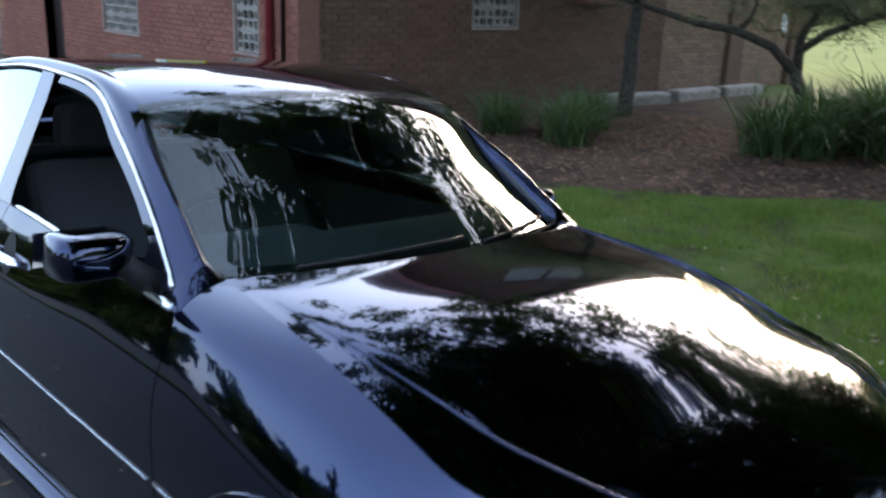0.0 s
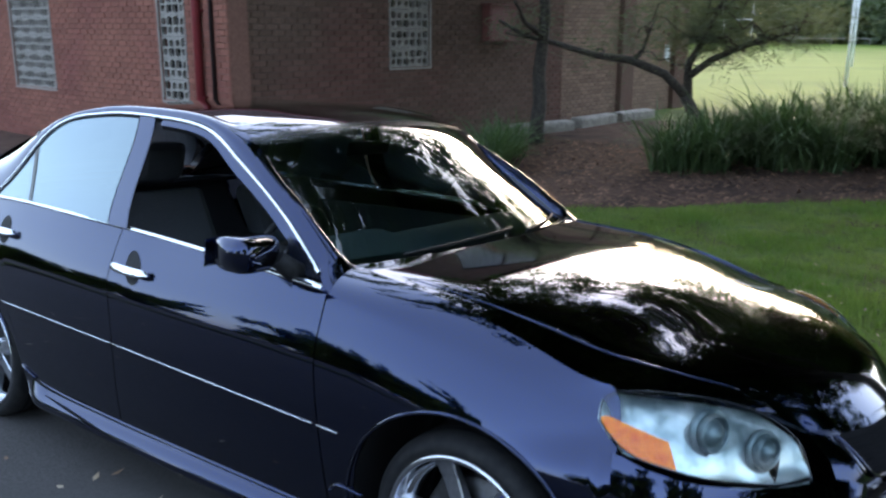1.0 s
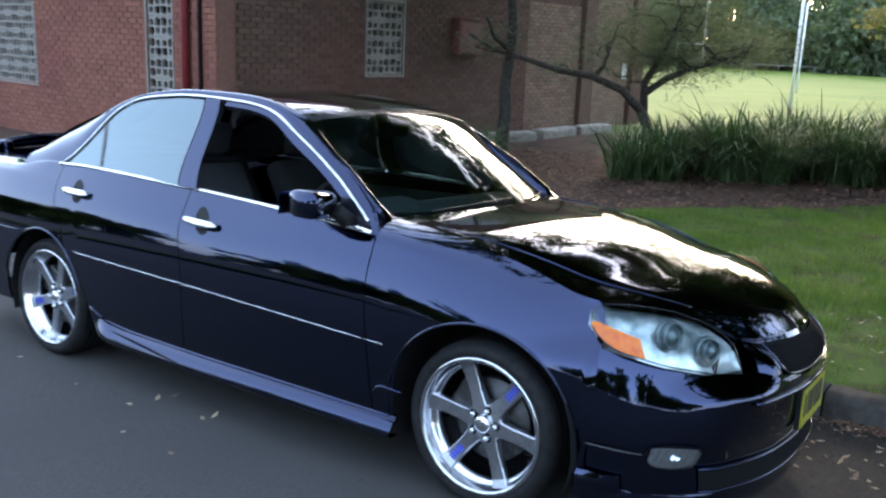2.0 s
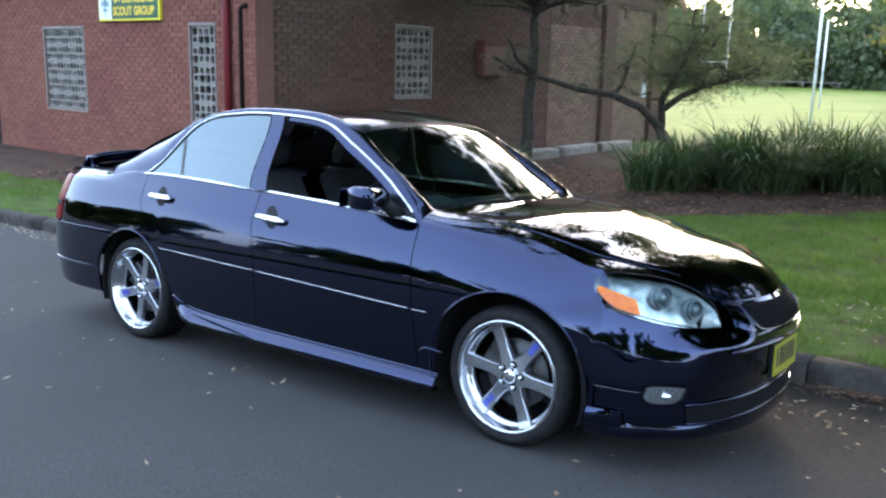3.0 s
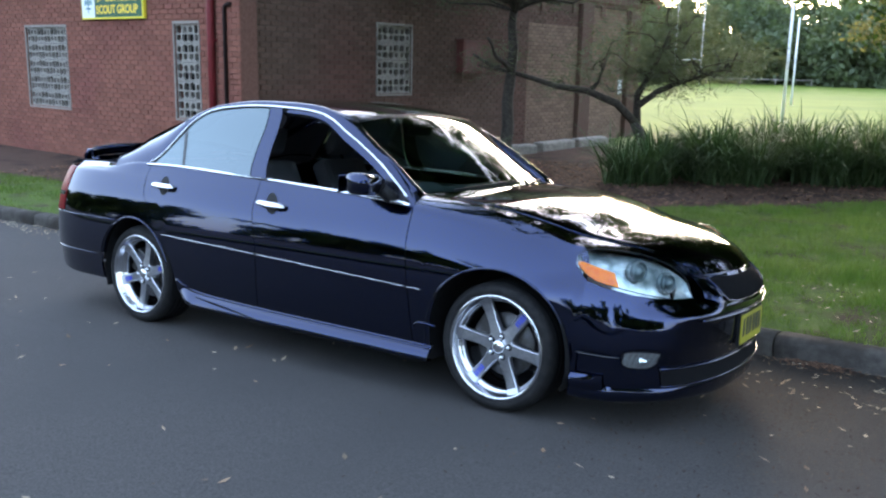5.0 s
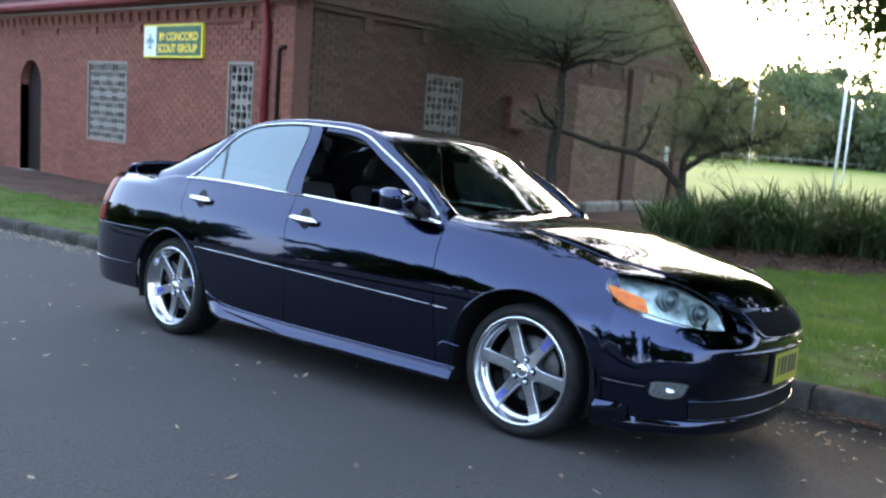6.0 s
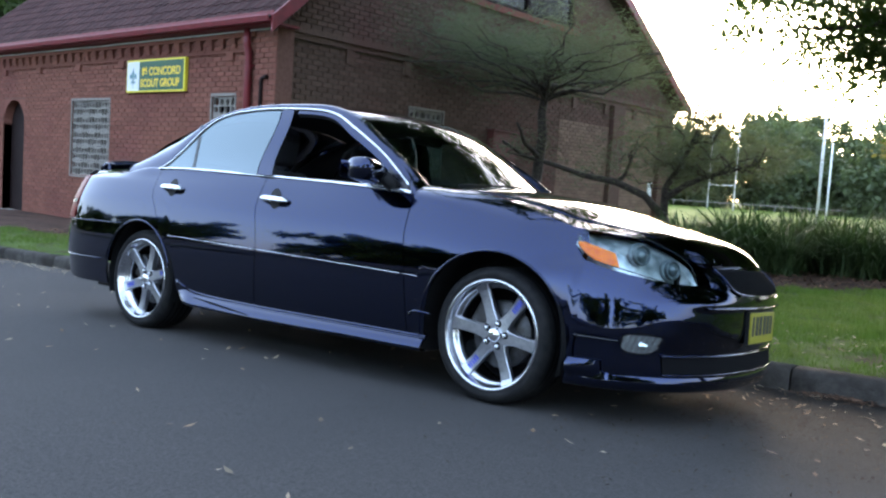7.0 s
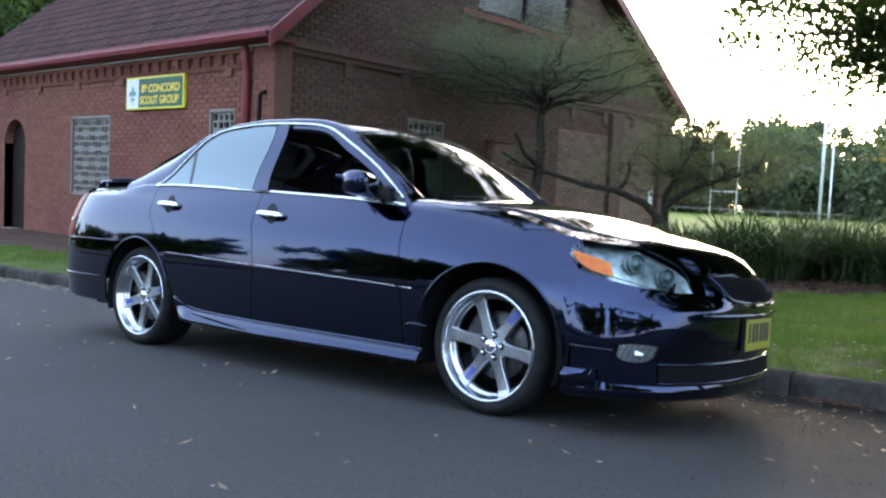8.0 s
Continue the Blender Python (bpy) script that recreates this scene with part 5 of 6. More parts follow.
both("side_skirt", skirt, 60, 14, PAINT, "", 0.01)
for s in (1, -1):
    # the slit's shade, drawn as a black bar lying on the skirt
    part("skirt_slit", tube_bm([(-2.02, -0.882 * s, 0.268), (-1.85, -0.888 * s, 0.256), (-1.68, -0.895 * s, 0.243), (-1.50, -0.903 * s, 0.230)], [0.002, 0.006, 0.006, 0.002], 6), DARK_INSIDE, car, "black bar on the side skirt in place of its shaded slit")
    for name, line in (("fender_vent", ((-0.398, 0.364), (-0.388, 0.378), (-0.365, 0.386), (-0.325, 0.386), (-0.272, 0.382))), ("skirt_hook", ((-2.215, 0.352), (-2.190, 0.340), (-2.160, 0.326), (-2.120, 0.316)))):
        part(name, tube_bm([(x, (side(x, z)[1] - 0.004) * s, z) for x, z in line], 0.0052, 6), PAINT, car)

# tail
def tail(u, v):
    """Rear bumper skin: along the flank from the wheel arch, then round the corner."""
    f = 2 * abs(u - 0.5)
    z = 0.652 - (0.652 - 0.25 - 0.10 * smoothstep(0.15, 0.75, 1 - f)) * (1 - v)
    inset = 1 - 0.014 * (1 - smoothstep(0.405, 0.420, z))
    front = ARCH_R[0] - math.sqrt(max(0, ARCH_R[2] ** 2 - (z - ARCH_R[1]) ** 2)) - 0.002
    if f > 0.35:
        x = -3.765 + (front + 3.765) * ((f - 0.35) / 0.65) ** 1.8
        y = taper(x)
    else:
        y = taper(-3.765) * f / 0.35
        x = -2.45 - 1.32 * (1 - y ** 6) ** (1 / 6)
    y *= BODY_W * prof(z, -3.2) * inset
    return (-2.45 + (x + 2.45) * (lerp_table(TAIL, z) / 1.32 if x < -3.2 else 1 + (lerp_table(TAIL, z) / 1.32 - 1) * (x + 2.45) / -0.75), -y if u < 0.5 else y, z)


part("rear_bumper", grid_bm(tail, 100, 24, 0.012, flip=False), PAINT, car)
# bead added on the rear crease to draw its lit edge
for s in (1, -1):
    part("bumper_crease", tube_bm([(lambda q: (q[0], (q[1] - 0.002) * s, q[2]))(tail(0.012 + 0.28 * k / 20, (0.412 - 0.25 - 0.10 * smoothstep(0.15, 0.75, 1 - (1 - 2 * (0.012 + 0.28 * k / 20)))) / (0.402 - 0.10 * smoothstep(0.15, 0.75, 2 * (0.012 + 0.28 * k / 20))))) for k in range(21)], 0.005, 6), PAINT, car)
# bead added over the seam for the light line along it
for s in (1, -1):
    part("bumper_seam", tube_bm([(lambda q: (q[0], (q[1] - 0.001) * s, q[2] + 0.001))(tail(0.005 + 0.28 * k / 20, 1.0)) for k in range(21)], 0.003, 6), PAINT, car)
part("tail_panel", grid_bm(lambda u, v: (lambda z: (-2.45 - lerp_table(TAIL, z) * (1 - (abs(2 * u - 1) * 0.86) ** 3.2) ** (1 / 3.2), -(2 * u - 1) * 0.76, z))(0.655 + 0.34 * v), 30, 8, 0.0, True), PAINT, car)
part("boot_lid", grid_bm(lambda u, v: (lambda q: (-3.03 - 0.70 * u - 0.05 * q * q * (1 - u), (2 * v - 1) * (0.735 - 0.06 * u), 1.078 - 0.012 * u - 0.026 * q ** 2.2 - 0.03 * max(0, u - 0.85) / 0.15))(abs(2 * v - 1)), 16, 30, 0.012), PAINT, car)
wing = part("boot_spoiler", tube_bm([(-3.64 - 0.06 * (1 - k * k), 0.62 * k, 1.085 + 0.010 * (1 - k * k) - 0.03 * abs(k) ** 6) for k in (-1, -0.96, -0.85, -0.6, -0.3, 0, 0.3, 0.6, 0.85, 0.96, 1)], [0.028, 0.038, 0.045, 0.048, 0.048, 0.048, 0.048, 0.048, 0.045, 0.038, 0.028], 12, squash=0.32), PAINT, car, "low boot spoiler on two feet")
for y in (-0.55, 0.55):
    part("spoiler_foot", box_bm(-3.68, y - 0.03, 1.03, -3.60, y + 0.03, 1.098, 0.01), PAINT, wing)
for s in (1, -1):
    tl = part("tail_light", grid_bm(mirrored(lambda u, v: (lambda q: (q[0], q[1] - 0.006, q[2]))(side(-3.445 - 0.31 * u, 0.668 + 0.305 * v)), s), 14, 10, 0.01, s < 0), RED_LENS, car, "red tail light wrapping the corner")
    part("lens_band", grid_bm(mirrored(lambda u, v: (lambda q: (q[0], q[1] - 0.010, q[2]))(side(-3.45 - 0.30 * u, 0.765 + 0.028 * v)), s), 10, 3, 0.004, s < 0), GLOSS_BLACK, tl)

# door mirrors
def mirror_body(s):
    bm = bmesh.new()
    nu, nv = 18, 14
    vs = []
    for i in range(nu):
        a = 2 * math.pi * i / nu
        row = []
        for j in range(nv + 1):
            t = -1 + 2 * j / nv
            w = (1 - abs(t) ** 4.5) ** (1 / 4.5)
            cy, sy = math.copysign(abs(math.cos(a)) ** 0.6, math.cos(a)), math.copysign(abs(math.sin(a)) ** 0.6, math.sin(a))
            # across the car, along it, and up
            row.append(bm.verts.new((-0.660 + 0.075 * cy * w - 0.03 * t, s * (-0.960 + 0.118 * t), 0.996 + 0.060 * sy * w - 0.010 * t)))
        vs.append(row)
    for i in range(nu):
        for j in range(nv):
            q = [vs[i][j], vs[(i + 1) % nu][j], vs[(i + 1) % nu][j + 1], vs[i][j + 1]]
            bm.faces.new(q)
    bmesh.ops.remove_doubles(bm, verts=bm.verts, dist=1e-5)
    ob = part("door_mirror", bm, PAINT, car, "glossy midnight-blue door mirror", True)
    glass = grid_bm(mirrored(lambda u, v: (-0.738, -0.968 + 0.095 * (2 * u - 1), 0.996 + 0.045 * (2 * v - 1)), s), 4, 4, 0)
    part("mirror_glass", glass, CHROME, ob, "silvered mirror glass")
    part("mirror_stem", tube_bm([(-0.575, -0.815 * s, 0.918), (-0.585, -0.86 * s, 0.945), (-0.60, -0.90 * s, 0.975)], [0.034, 0.032, 0.032], 10, squash=0.7), BLACK_PLASTIC, ob)
    if s < 0:
        ob.matrix_local = Matrix.Translation((-0.08, -0.06, -0.055))
    part("mirror_sail", grid_bm(mirrored(lambda u, v: (lambda x, z: (x, tumble(x, z)[1] - 0.001, z))(-0.490 - 0.15 * u, 0.922 + 0.009 * u + (0.006 + 0.094 * u) * v), s), 5, 4, 0.004, s < 0), GLOSS_BLACK, ob)


mirror_body(1)
mirror_body(-1)

# wheels
def wheel(x, s, z, turn):
    """A deep polished rim with six flat spokes; local -y faces out."""
    m = Matrix.Translation((x, -0.742 * s, z)) @ Matrix.Scale(1.085, 4) @ (Matrix() if s > 0 else Matrix.Rotation(math.pi, 4, "Z"))
    R = 0.2995
    w = part("wheel", lathe_bm([(0.2395, -0.108), (0.2445, -0.112), (0.2440, -0.116), (0.2330, -0.1165), (0.2270, -0.110), (0.2255, -0.075), (0.2120, -0.062), (0.2050, -0.058), (0.2030, -0.02), (0.2030, 0.09), (0.235, 0.105), (0.240, 0.108)], 72), RIM_LIP, car, "polished deep-lipped alloy wheel")
    w.matrix_local = m
    tyre = [(0.238, 0.104), (0.255, 0.114), (0.280, 0.115), (R - 0.008, 0.104), (R - 0.001, 0.085), (R, 0.04), (R, -0.04), (R - 0.001, -0.078), (R - 0.006, -0.096), (R - 0.018, -0.110), (0.270, -0.118), (0.256, -0.118), (0.246, -0.113), (0.240, -0.109)]
    part("tyre", lathe_bm(tyre, 72), RUBBER, w, "black low-profile tyre")
    # near-black rings on the tread stand for the shade in its grooves
    for gy in (-0.055, -0.018, 0.018, 0.055):
        part("tread_groove", lathe_bm([(R + 0.0008, gy - 0.005), (R + 0.0012, gy), (R + 0.0008, gy + 0.005)], 48), DARK_INSIDE, w)
    first = None
    for k in range(6):
        a = turn + k * math.pi / 3
        if first is None:
            bm = bmesh.new()
            rings = []
            for r, hw, y, d in ((0.045, 0.036, -0.070, 0.04), (0.075, 0.0275, -0.068, 0.035), (0.110, 0.0245, -0.066, 0.03), (0.160, 0.0255, -0.066, 0.026), (0.200, 0.0285, -0.070, 0.022), (0.2255, 0.031, -0.080, 0.02)):
                c = 0.004
                rings.append([bm.verts.new(p) for p in ((r, y + d, -hw), (r, y + c, -hw), (r, y, -hw + c), (r, y, hw - c), (r, y + c, hw), (r, y + d, hw))])
            for p, q in zip(rings, rings[1:]):
                for j in range(6):
                    bm.faces.new((p[j], q[j], q[(j + 1) % 6], p[(j + 1) % 6]))
            bm.faces.new(rings[0])
            bm.faces.new(list(reversed(rings[-1])))
            first = part("spoke", bm, RIM_FACE, w)
            first.matrix_local = Matrix.Rotation(-a, 4, "Y")
            o = first
        else:
            o = again(first, w, Matrix.Rotation(-a, 4, "Y"))
        if k in (0, 3):
            for j, rr in enumerate((0.138, 0.152, 0.166, 0.180, 0.194)):
                d = part("decal_bar", box_bm(rr, -0.0708 if rr > 0.17 else -0.0678, -0.013, rr + 0.008, -0.0665, 0.013), DECAL_BLUE, w)
                d.matrix_local = Matrix.Rotation(-a, 4, "Y")
    part("hub", lathe_bm([(0.001, -0.066), (0.030, -0.066), (0.062, -0.069), (0.070, -0.066), (0.072, -0.03), (0.072, 0.03)], 36), RIM_FACE, w)
    part("hub_cap", lathe_bm([(0.001, -0.092), (0.020, -0.091), (0.030, -0.086), (0.033, -0.074), (0.033, -0.066)], 24), CHROME, w, "domed bright hub cap")
    for k in range(5):
        a = turn + 0.4 + k * 2 * math.pi / 5
        nut = part("lug_nut", lathe_bm([(0.001, -0.086), (0.007, -0.086), (0.0095, -0.080), (0.0095, -0.066)], 6), CHROME, w)
        # flat black ring gives the nut's recess its shade
        seat = part("nut_seat", lathe_bm([(0.0095, -0.0702), (0.0155, -0.0702), (0.0165, -0.068)], 16), DARK_INSIDE, w)
        seat.matrix_local = Matrix.Translation((0.051 * math.cos(a), 0, 0.051 * math.sin(a)))
        nut.matrix_local = Matrix.Translation((0.051 * math.cos(a), 0, 0.051 * math.sin(a)))
    part("brake_disc", lathe_bm([(0.07, -0.012), (0.150, -0.012), (0.152, -0.008), (0.152, 0.012), (0.07, 0.012)], 48), DISC_STEEL, w, "steel brake disc")
    cal = part("caliper", box_bm(0.085, -0.035, -0.075, 0.165, 0.03, 0.075, 0.01), DISC_STEEL, w)
    cal.matrix_local = Matrix.Rotation(radians(-150), 4, "Y")
    part("wheel_back", lathe_bm([(0.001, 0.06), (0.20, 0.06), (0.2025, 0.05)], 36), DARK_INSIDE, w)
    v = part("valve", tube_bm([(0.200, -0.060, 0), (0.214, -0.085, 0)], 0.004, 6), BLACK_PLASTIC, w)
    v.matrix_local = Matrix.Rotation(radians(25), 4, "Y")


for s in (1, -1):
    wheel(0.0, s, 0.3035, radians(52))
    wheel(-2.782, s, 0.3055, radians(18))
    # dark wheel housings
    for cx, cz, r in (ARCH_F, ARCH_R):
        bm = bmesh.new()
        n = 28
        arcs = [[bm.verts.new((cx + (r + 0.004) * math.cos(a), y * s, cz + (r + 0.004) * math.sin(a))) for a in (-0.35 + (math.pi + 0.70) * k / n for k in range(n + 1))] for y in (-0.845, -0.70, -0.50)]
        for p, q in zip(arcs, arcs[1:]):
            for k in range(n):
                bm.faces.new((p[k], p[k + 1], q[k + 1], q[k])).smooth = True
        bm.faces.new(arcs[-1])
        part("wheel_housing", bm, BLACK_PLASTIC, car, "dark wheel housing")
    # lip of the arches
    for (cx, cz, r), a0, a1 in ((ARCH_F, 0.42, math.pi + 0.15), (ARCH_R, 0.25, math.pi - 0.1)):
        pts = []
        for k in range(31):
            a = a0 + (a1 - a0) * k / 30
            x, z = cx + r * math.cos(a), cz + r * math.sin(a)
            q = side(x, max(0.2, z))
            pts.append((x, (q[1] - 0.001) * s, z))
        part("arch_lip", tube_bm(pts, 0.0055, 6), PAINT, car)

# underbody and cabin
part("floor_pan", box_bm(-3.50, -0.64, 0.20, 0.40, 0.64, 0.27), BLACK_PLASTIC, car)
part("engine_bay", box_bm(-0.36, -0.48, 0.27, 0.66, 0.48, 0.62), DARK_INSIDE, car)
part("boot_box", box_bm(-3.60, -0.49, 0.27, -2.75, 0.49, 0.93), DARK_INSIDE, car)
part("firewall", box_bm(-0.50, -0.74, 0.27, -0.44, 0.74, 0.90), DARK_INSIDE, car)
part("parcel_shelf", box_bm(-3.02, -0.68, 0.975, -2.55, 0.68, 0.995), DARK_CLOTH, car)
part("dashboard", grid_bm(lambda u, v: (lambda a: (-0.50 - 0.42 * u, -0.74 + 1.48 * v, 0.905 + 0.035 * math.sin(math.pi * min(1, u * 1.1)) + (0.03 if -0.60 < -0.74 + 1.48 * v < -0.18 else 0) * smoothstep(0.3, 0.6, u) - 0.25 * smoothstep(0.85, 1.0, u)))(0), 16, 24, 0.0, True), DARK_CLOTH, car)
for y in (-0.37, 0.37):
    seat = part("seat", box_bm(-1.75, y - 0.25, 0.28, -1.20, y + 0.25, 0.52, 0.05), DARK_CLOTH, car, "dark cloth front seat")
    bm = box_bm(-0.06, -0.24, 0, 0.08, 0.24, 0.60, 0.05)
    bmesh.ops.transform(bm, matrix=Matrix.Translation((-1.70, y, 0.46)) @ Matrix.Rotation(radians(-18), 4, "Y"), verts=bm.verts)
    part("seat_back", bm, DARK_CLOTH, seat)
    bm = box_bm(-0.05, -0.13, 0, 0.05, 0.13, 0.19, 0.045)
    bmesh.ops.transform(bm, matrix=Matrix.Translation((-1.885, y, 1.07)) @ Matrix.Rotation(radians(-14), 4, "Y"), verts=bm.verts)
    part("headrest", bm, DARK_CLOTH, seat)
rear = part("rear_seat", box_bm(-2.55, -0.66, 0.28, -2.05, 0.66, 0.54, 0.05), DARK_CLOTH, car, "dark rear bench seat")
bm = box_bm(-0.06, -0.66, 0, 0.08, 0.66, 0.55, 0.05)
bmesh.ops.transform(bm, matrix=Matrix.Translation((-2.50, 0, 0.48)) @ Matrix.Rotation(radians(-22), 4, "Y"), verts=bm.verts)
part("seat_back", bm, DARK_CLOTH, rear)
for s in (1, -1):
    part("door_card", box_bm(-2.45, (-0.80 if s > 0 else 0.77), 0.30, -0.50, (-0.77 if s > 0 else 0.80), 0.90), DARK_CLOTH, front_doors[0 if s > 0 else 1])
sw = part("steering_wheel", tube_bm([(-1.02 + 0.075 * math.sin(a), -0.37 + 0.185 * math.cos(a), 0.87 + 0.17 * math.sin(a)) for a in (k * math.pi / 14 for k in range(28))], 0.015, 8, closed=True), BLACK_PLASTIC, car, "black steering wheel")
part("wheel_boss", box_bm(-1.06, -0.44, 0.83, -0.98, -0.30, 0.91, 0.02), BLACK_PLASTIC, sw)
part("steering_column", tube_bm([(-1.0, -0.37, 0.87), (-0.70, -0.37, 0.80)], 0.04, 8), BLACK_PLASTIC, sw)
part("rear_view_mirror", box_bm(-1.02, -0.12, 1.235, -0.995, 0.12, 1.295, 0.01), BLACK_PLASTIC, car, "dark rear-view mirror")
part("headliner", grid_bm(lambda u, v: (lambda p: (p[0], p[1], p[2] - 0.03))(full(0.28, 0.72, 0.96)(u, v)), 20, 16), DARK_CLOTH, car)

# true lengths and leans of the body over its wheels
LOW_X = [(-3.9, -0.06), (-3.2, -0.12), (-2.34, -0.136), (-1.4, -0.115), (-0.36, -0.065), (0.1, -0.010), (0.37, 0.026), (0.53, 0.085), (0.74, 0.085), (0.87, 0.090)]
BELT_X = [(-3.9, -0.08), (-3.2, -0.16), (-2.55, -0.215), (-1.45, -0.245), (-0.48, -0.115), (0.0, -0.04), (0.30, 0.02), (0.50, 0.065), (0.90, 0.090)]
ROOF_X = [(-3.2, -0.16), (-2.4, -0.12), (-1.62, -0.05), (-1.0, -0.09), (0.0, -0.09)]
RISE = [(0.15, -0.03), (0.30, -0.025), (0.54, 0.006), (0.85, 0.034), (0.95, 0.060), (1.45, 0.050)]


def settle(p):
    x, y, z = p
    k = min(1.0, max(0.0, (z - 0.55) / 0.40)) ** 1.6
    r = smoothstep(0.97, 1.40, z)
    dx = lerp_table(LOW_X, x) * (1 - k) + lerp_table(BELT_X, x) * k
    dx += (lerp_table(ROOF_X, x) - dx) * r
    blunt = smoothstep(0.55, 0.70, x)
    dx += blunt * (0.038 + 0.022 * (1 - smoothstep(0.76, 0.86, x))) * (1 - smoothstep(0.53, 0.60, z))
    dx += 0.042 * smoothstep(0.50, 0.72, x) * smoothstep(0.53, 0.60, z) * (1 - smoothstep(0.34, 0.43, abs(y)))
    dz = lerp_table(RISE, z) * (1 - 0.55 * min(1.0, max(0.0, (-1.40 - x) / 1.15)) * (1 - r))
    dz += 0.028 * smoothstep(0.2, 0.45, x) * smoothstep(0.50, 0.64, z) * (1 - smoothstep(0.76, 0.9, z))
    dz -= 0.052 * smoothstep(-2.65, -3.10, x) * smoothstep(0.93, 1.03, z) * (1 - r)
    lean = 0.062 * min(1.0, max(0.0, (z - 0.52) / 0.44)) ** 2 * (1 - 0.75 * smoothstep(1.02, 1.40, z))
    corner = smoothstep(0.20, 0.58, x) * smoothstep(0.35, 0.75, abs(y)) * (0.085 - 0.055 * smoothstep(0.30, 0.70, z))
    return (x + dx, 1.035 * y * (1 - lean / 0.85) + math.copysign(corner, y), z + dz)


for ob in car.children_recursive:
    up_line = [ob]
    while up_line[-1].parent is not None:
        up_line.append(up_line[-1].parent)
    if ob.type != "MESH" or any(o.name.split(".")[0] == "wheel" for o in up_line):
        continue
    here = Matrix.Translation(ob.location)
    for v in ob.data.vertices:
        v.co = Vector(settle(here @ v.co)) - here.translation

# ---- plants ----
rng = np.random.default_rng(7)


def limb(points, r0, r1, sides=7, bm=None):
    n = len(points)
    return tube_bm(points, [r0 + (r1 - r0) * k / (n - 1) for k in range(n)], sides, bm=bm)


def wander(a, b, n, wob, seed):
    """A crooked line from a to b."""
    r = random.Random(seed)
    a, b = Vector(a), Vector(b)
    out = [a]
    for k in range(1, n):
        t = k / n
        out.append(a.lerp(b, t) + Vector((r.uniform(-1, 1), r.uniform(-1, 1), r.uniform(-1, 1))) * wob * math.sin(math.pi * t) ** 0.5)
    return out + [b]


def needles(centres, spread, per, length, width):
    """Tufts of thin drooping needles round the centres."""
    c = np.repeat(np.asarray(centres), per, 0)
    n = len(c)
    base = c + rng.normal(0, spread, (n, 3)) * (1, 1, 0.55)
    d = rng.normal(0, 1, (n, 3))
    d[:, 2] = d[:, 2] * 0.5 - 0.15
    d /= np.linalg.norm(d, axis=1, keepdims=True)
    l = length * rng.uniform(0.6, 1.3, (n, 1))
    s = np.cross(d, rng.normal(0, 1, (n, 3)))
    s /= np.linalg.norm(s, axis=1, keepdims=True)
    return np.stack([base - s * width, base + s * width, base + d * l], 1)


def leaves(centres, spread, per, size, flat=1.0):
    """Loose leaf quads round the centres."""
    c = np.repeat(np.asarray(centres), per, 0)
    n = len(c)
    p = c + rng.normal(0, 1, (n, 3)) * spread * (1, 1, flat)
    d = rng.normal(0, 1, (n, 3))
    d[:, 2] -= 0.3
    d /= np.linalg.norm(d, axis=1, keepdims=True)
    s = np.cross(d, rng.normal(0, 1, (n, 3)))
    s /= np.linalg.norm(s, axis=1, keepdims=True)
    l = size * rng.uniform(0.6, 1.4, (n, 1))
    return np.stack([p - d * l * 0.5, p + s * l * 0.28, p + d * l * 0.5, p - s * l * 0.28], 1)


# needle-leaved tree close to the side wall
def wall_pine():
    tree = thing("pine_tree", "wispy dark green needle-leaved tree growing beside the brick wall", "tree", m=pose(-6.74, 9.8, -0.5) @ Matrix.Scale(1.06, 4))
    trunk = wander((0, 0, -0.1), (0.05, 0.1, 3.8), 9, 0.06, 3)
    bm = limb(trunk, 0.13, 0.05)
    tips = []
    r = random.Random(11)
    for k in range(46):
        a = r.uniform(0, 2 * math.pi)
        l = 0.9 + 2.3 * r.random() ** 0.6
        start = Vector((0.05, 0.1, r.uniform(2.7, 3.5)))
        # flat layers that spread wide and end in upturned wisps
        end = Vector((l * math.cos(a), 0.1 + 1.0 * l * math.sin(a), 3.30 + 0.45 * r.random() + 0.55 * (1 - l / 3.2)))
        pts = wander(start, end, 6, 0.14, 100 + k)
        limb(pts, 0.024, 0.006, 5, bm)
        for p in pts[2:]:
            for _ in range(6):
                tips.append(p + Vector((r.gauss(0, 0.30), r.gauss(0, 0.34), r.gauss(0.10, 0.13))))
        if k % 4 == 0:
            for m in range(5):
                tips.append(end + Vector((r.gauss(0, 0.08), r.gauss(0, 0.08), 0.18 * m)))
    low = wander((0.02, 0.03, 1.75), (0.4, -1.2, 2.25), 6, 0.06, 7)
    limb(low, 0.05, 0.02, 6, bm)
    part("trunk", bm, BARK, tree, "dark straight trunk with layered limbs")
    tagged(quads_mesh("needle_crown", needles([tuple(t) for t in tips], 0.18, 18, 0.20, 0.0045), NEEDLE, tree), "grey-green needle foliage", kind="stuff")


wall_pine()


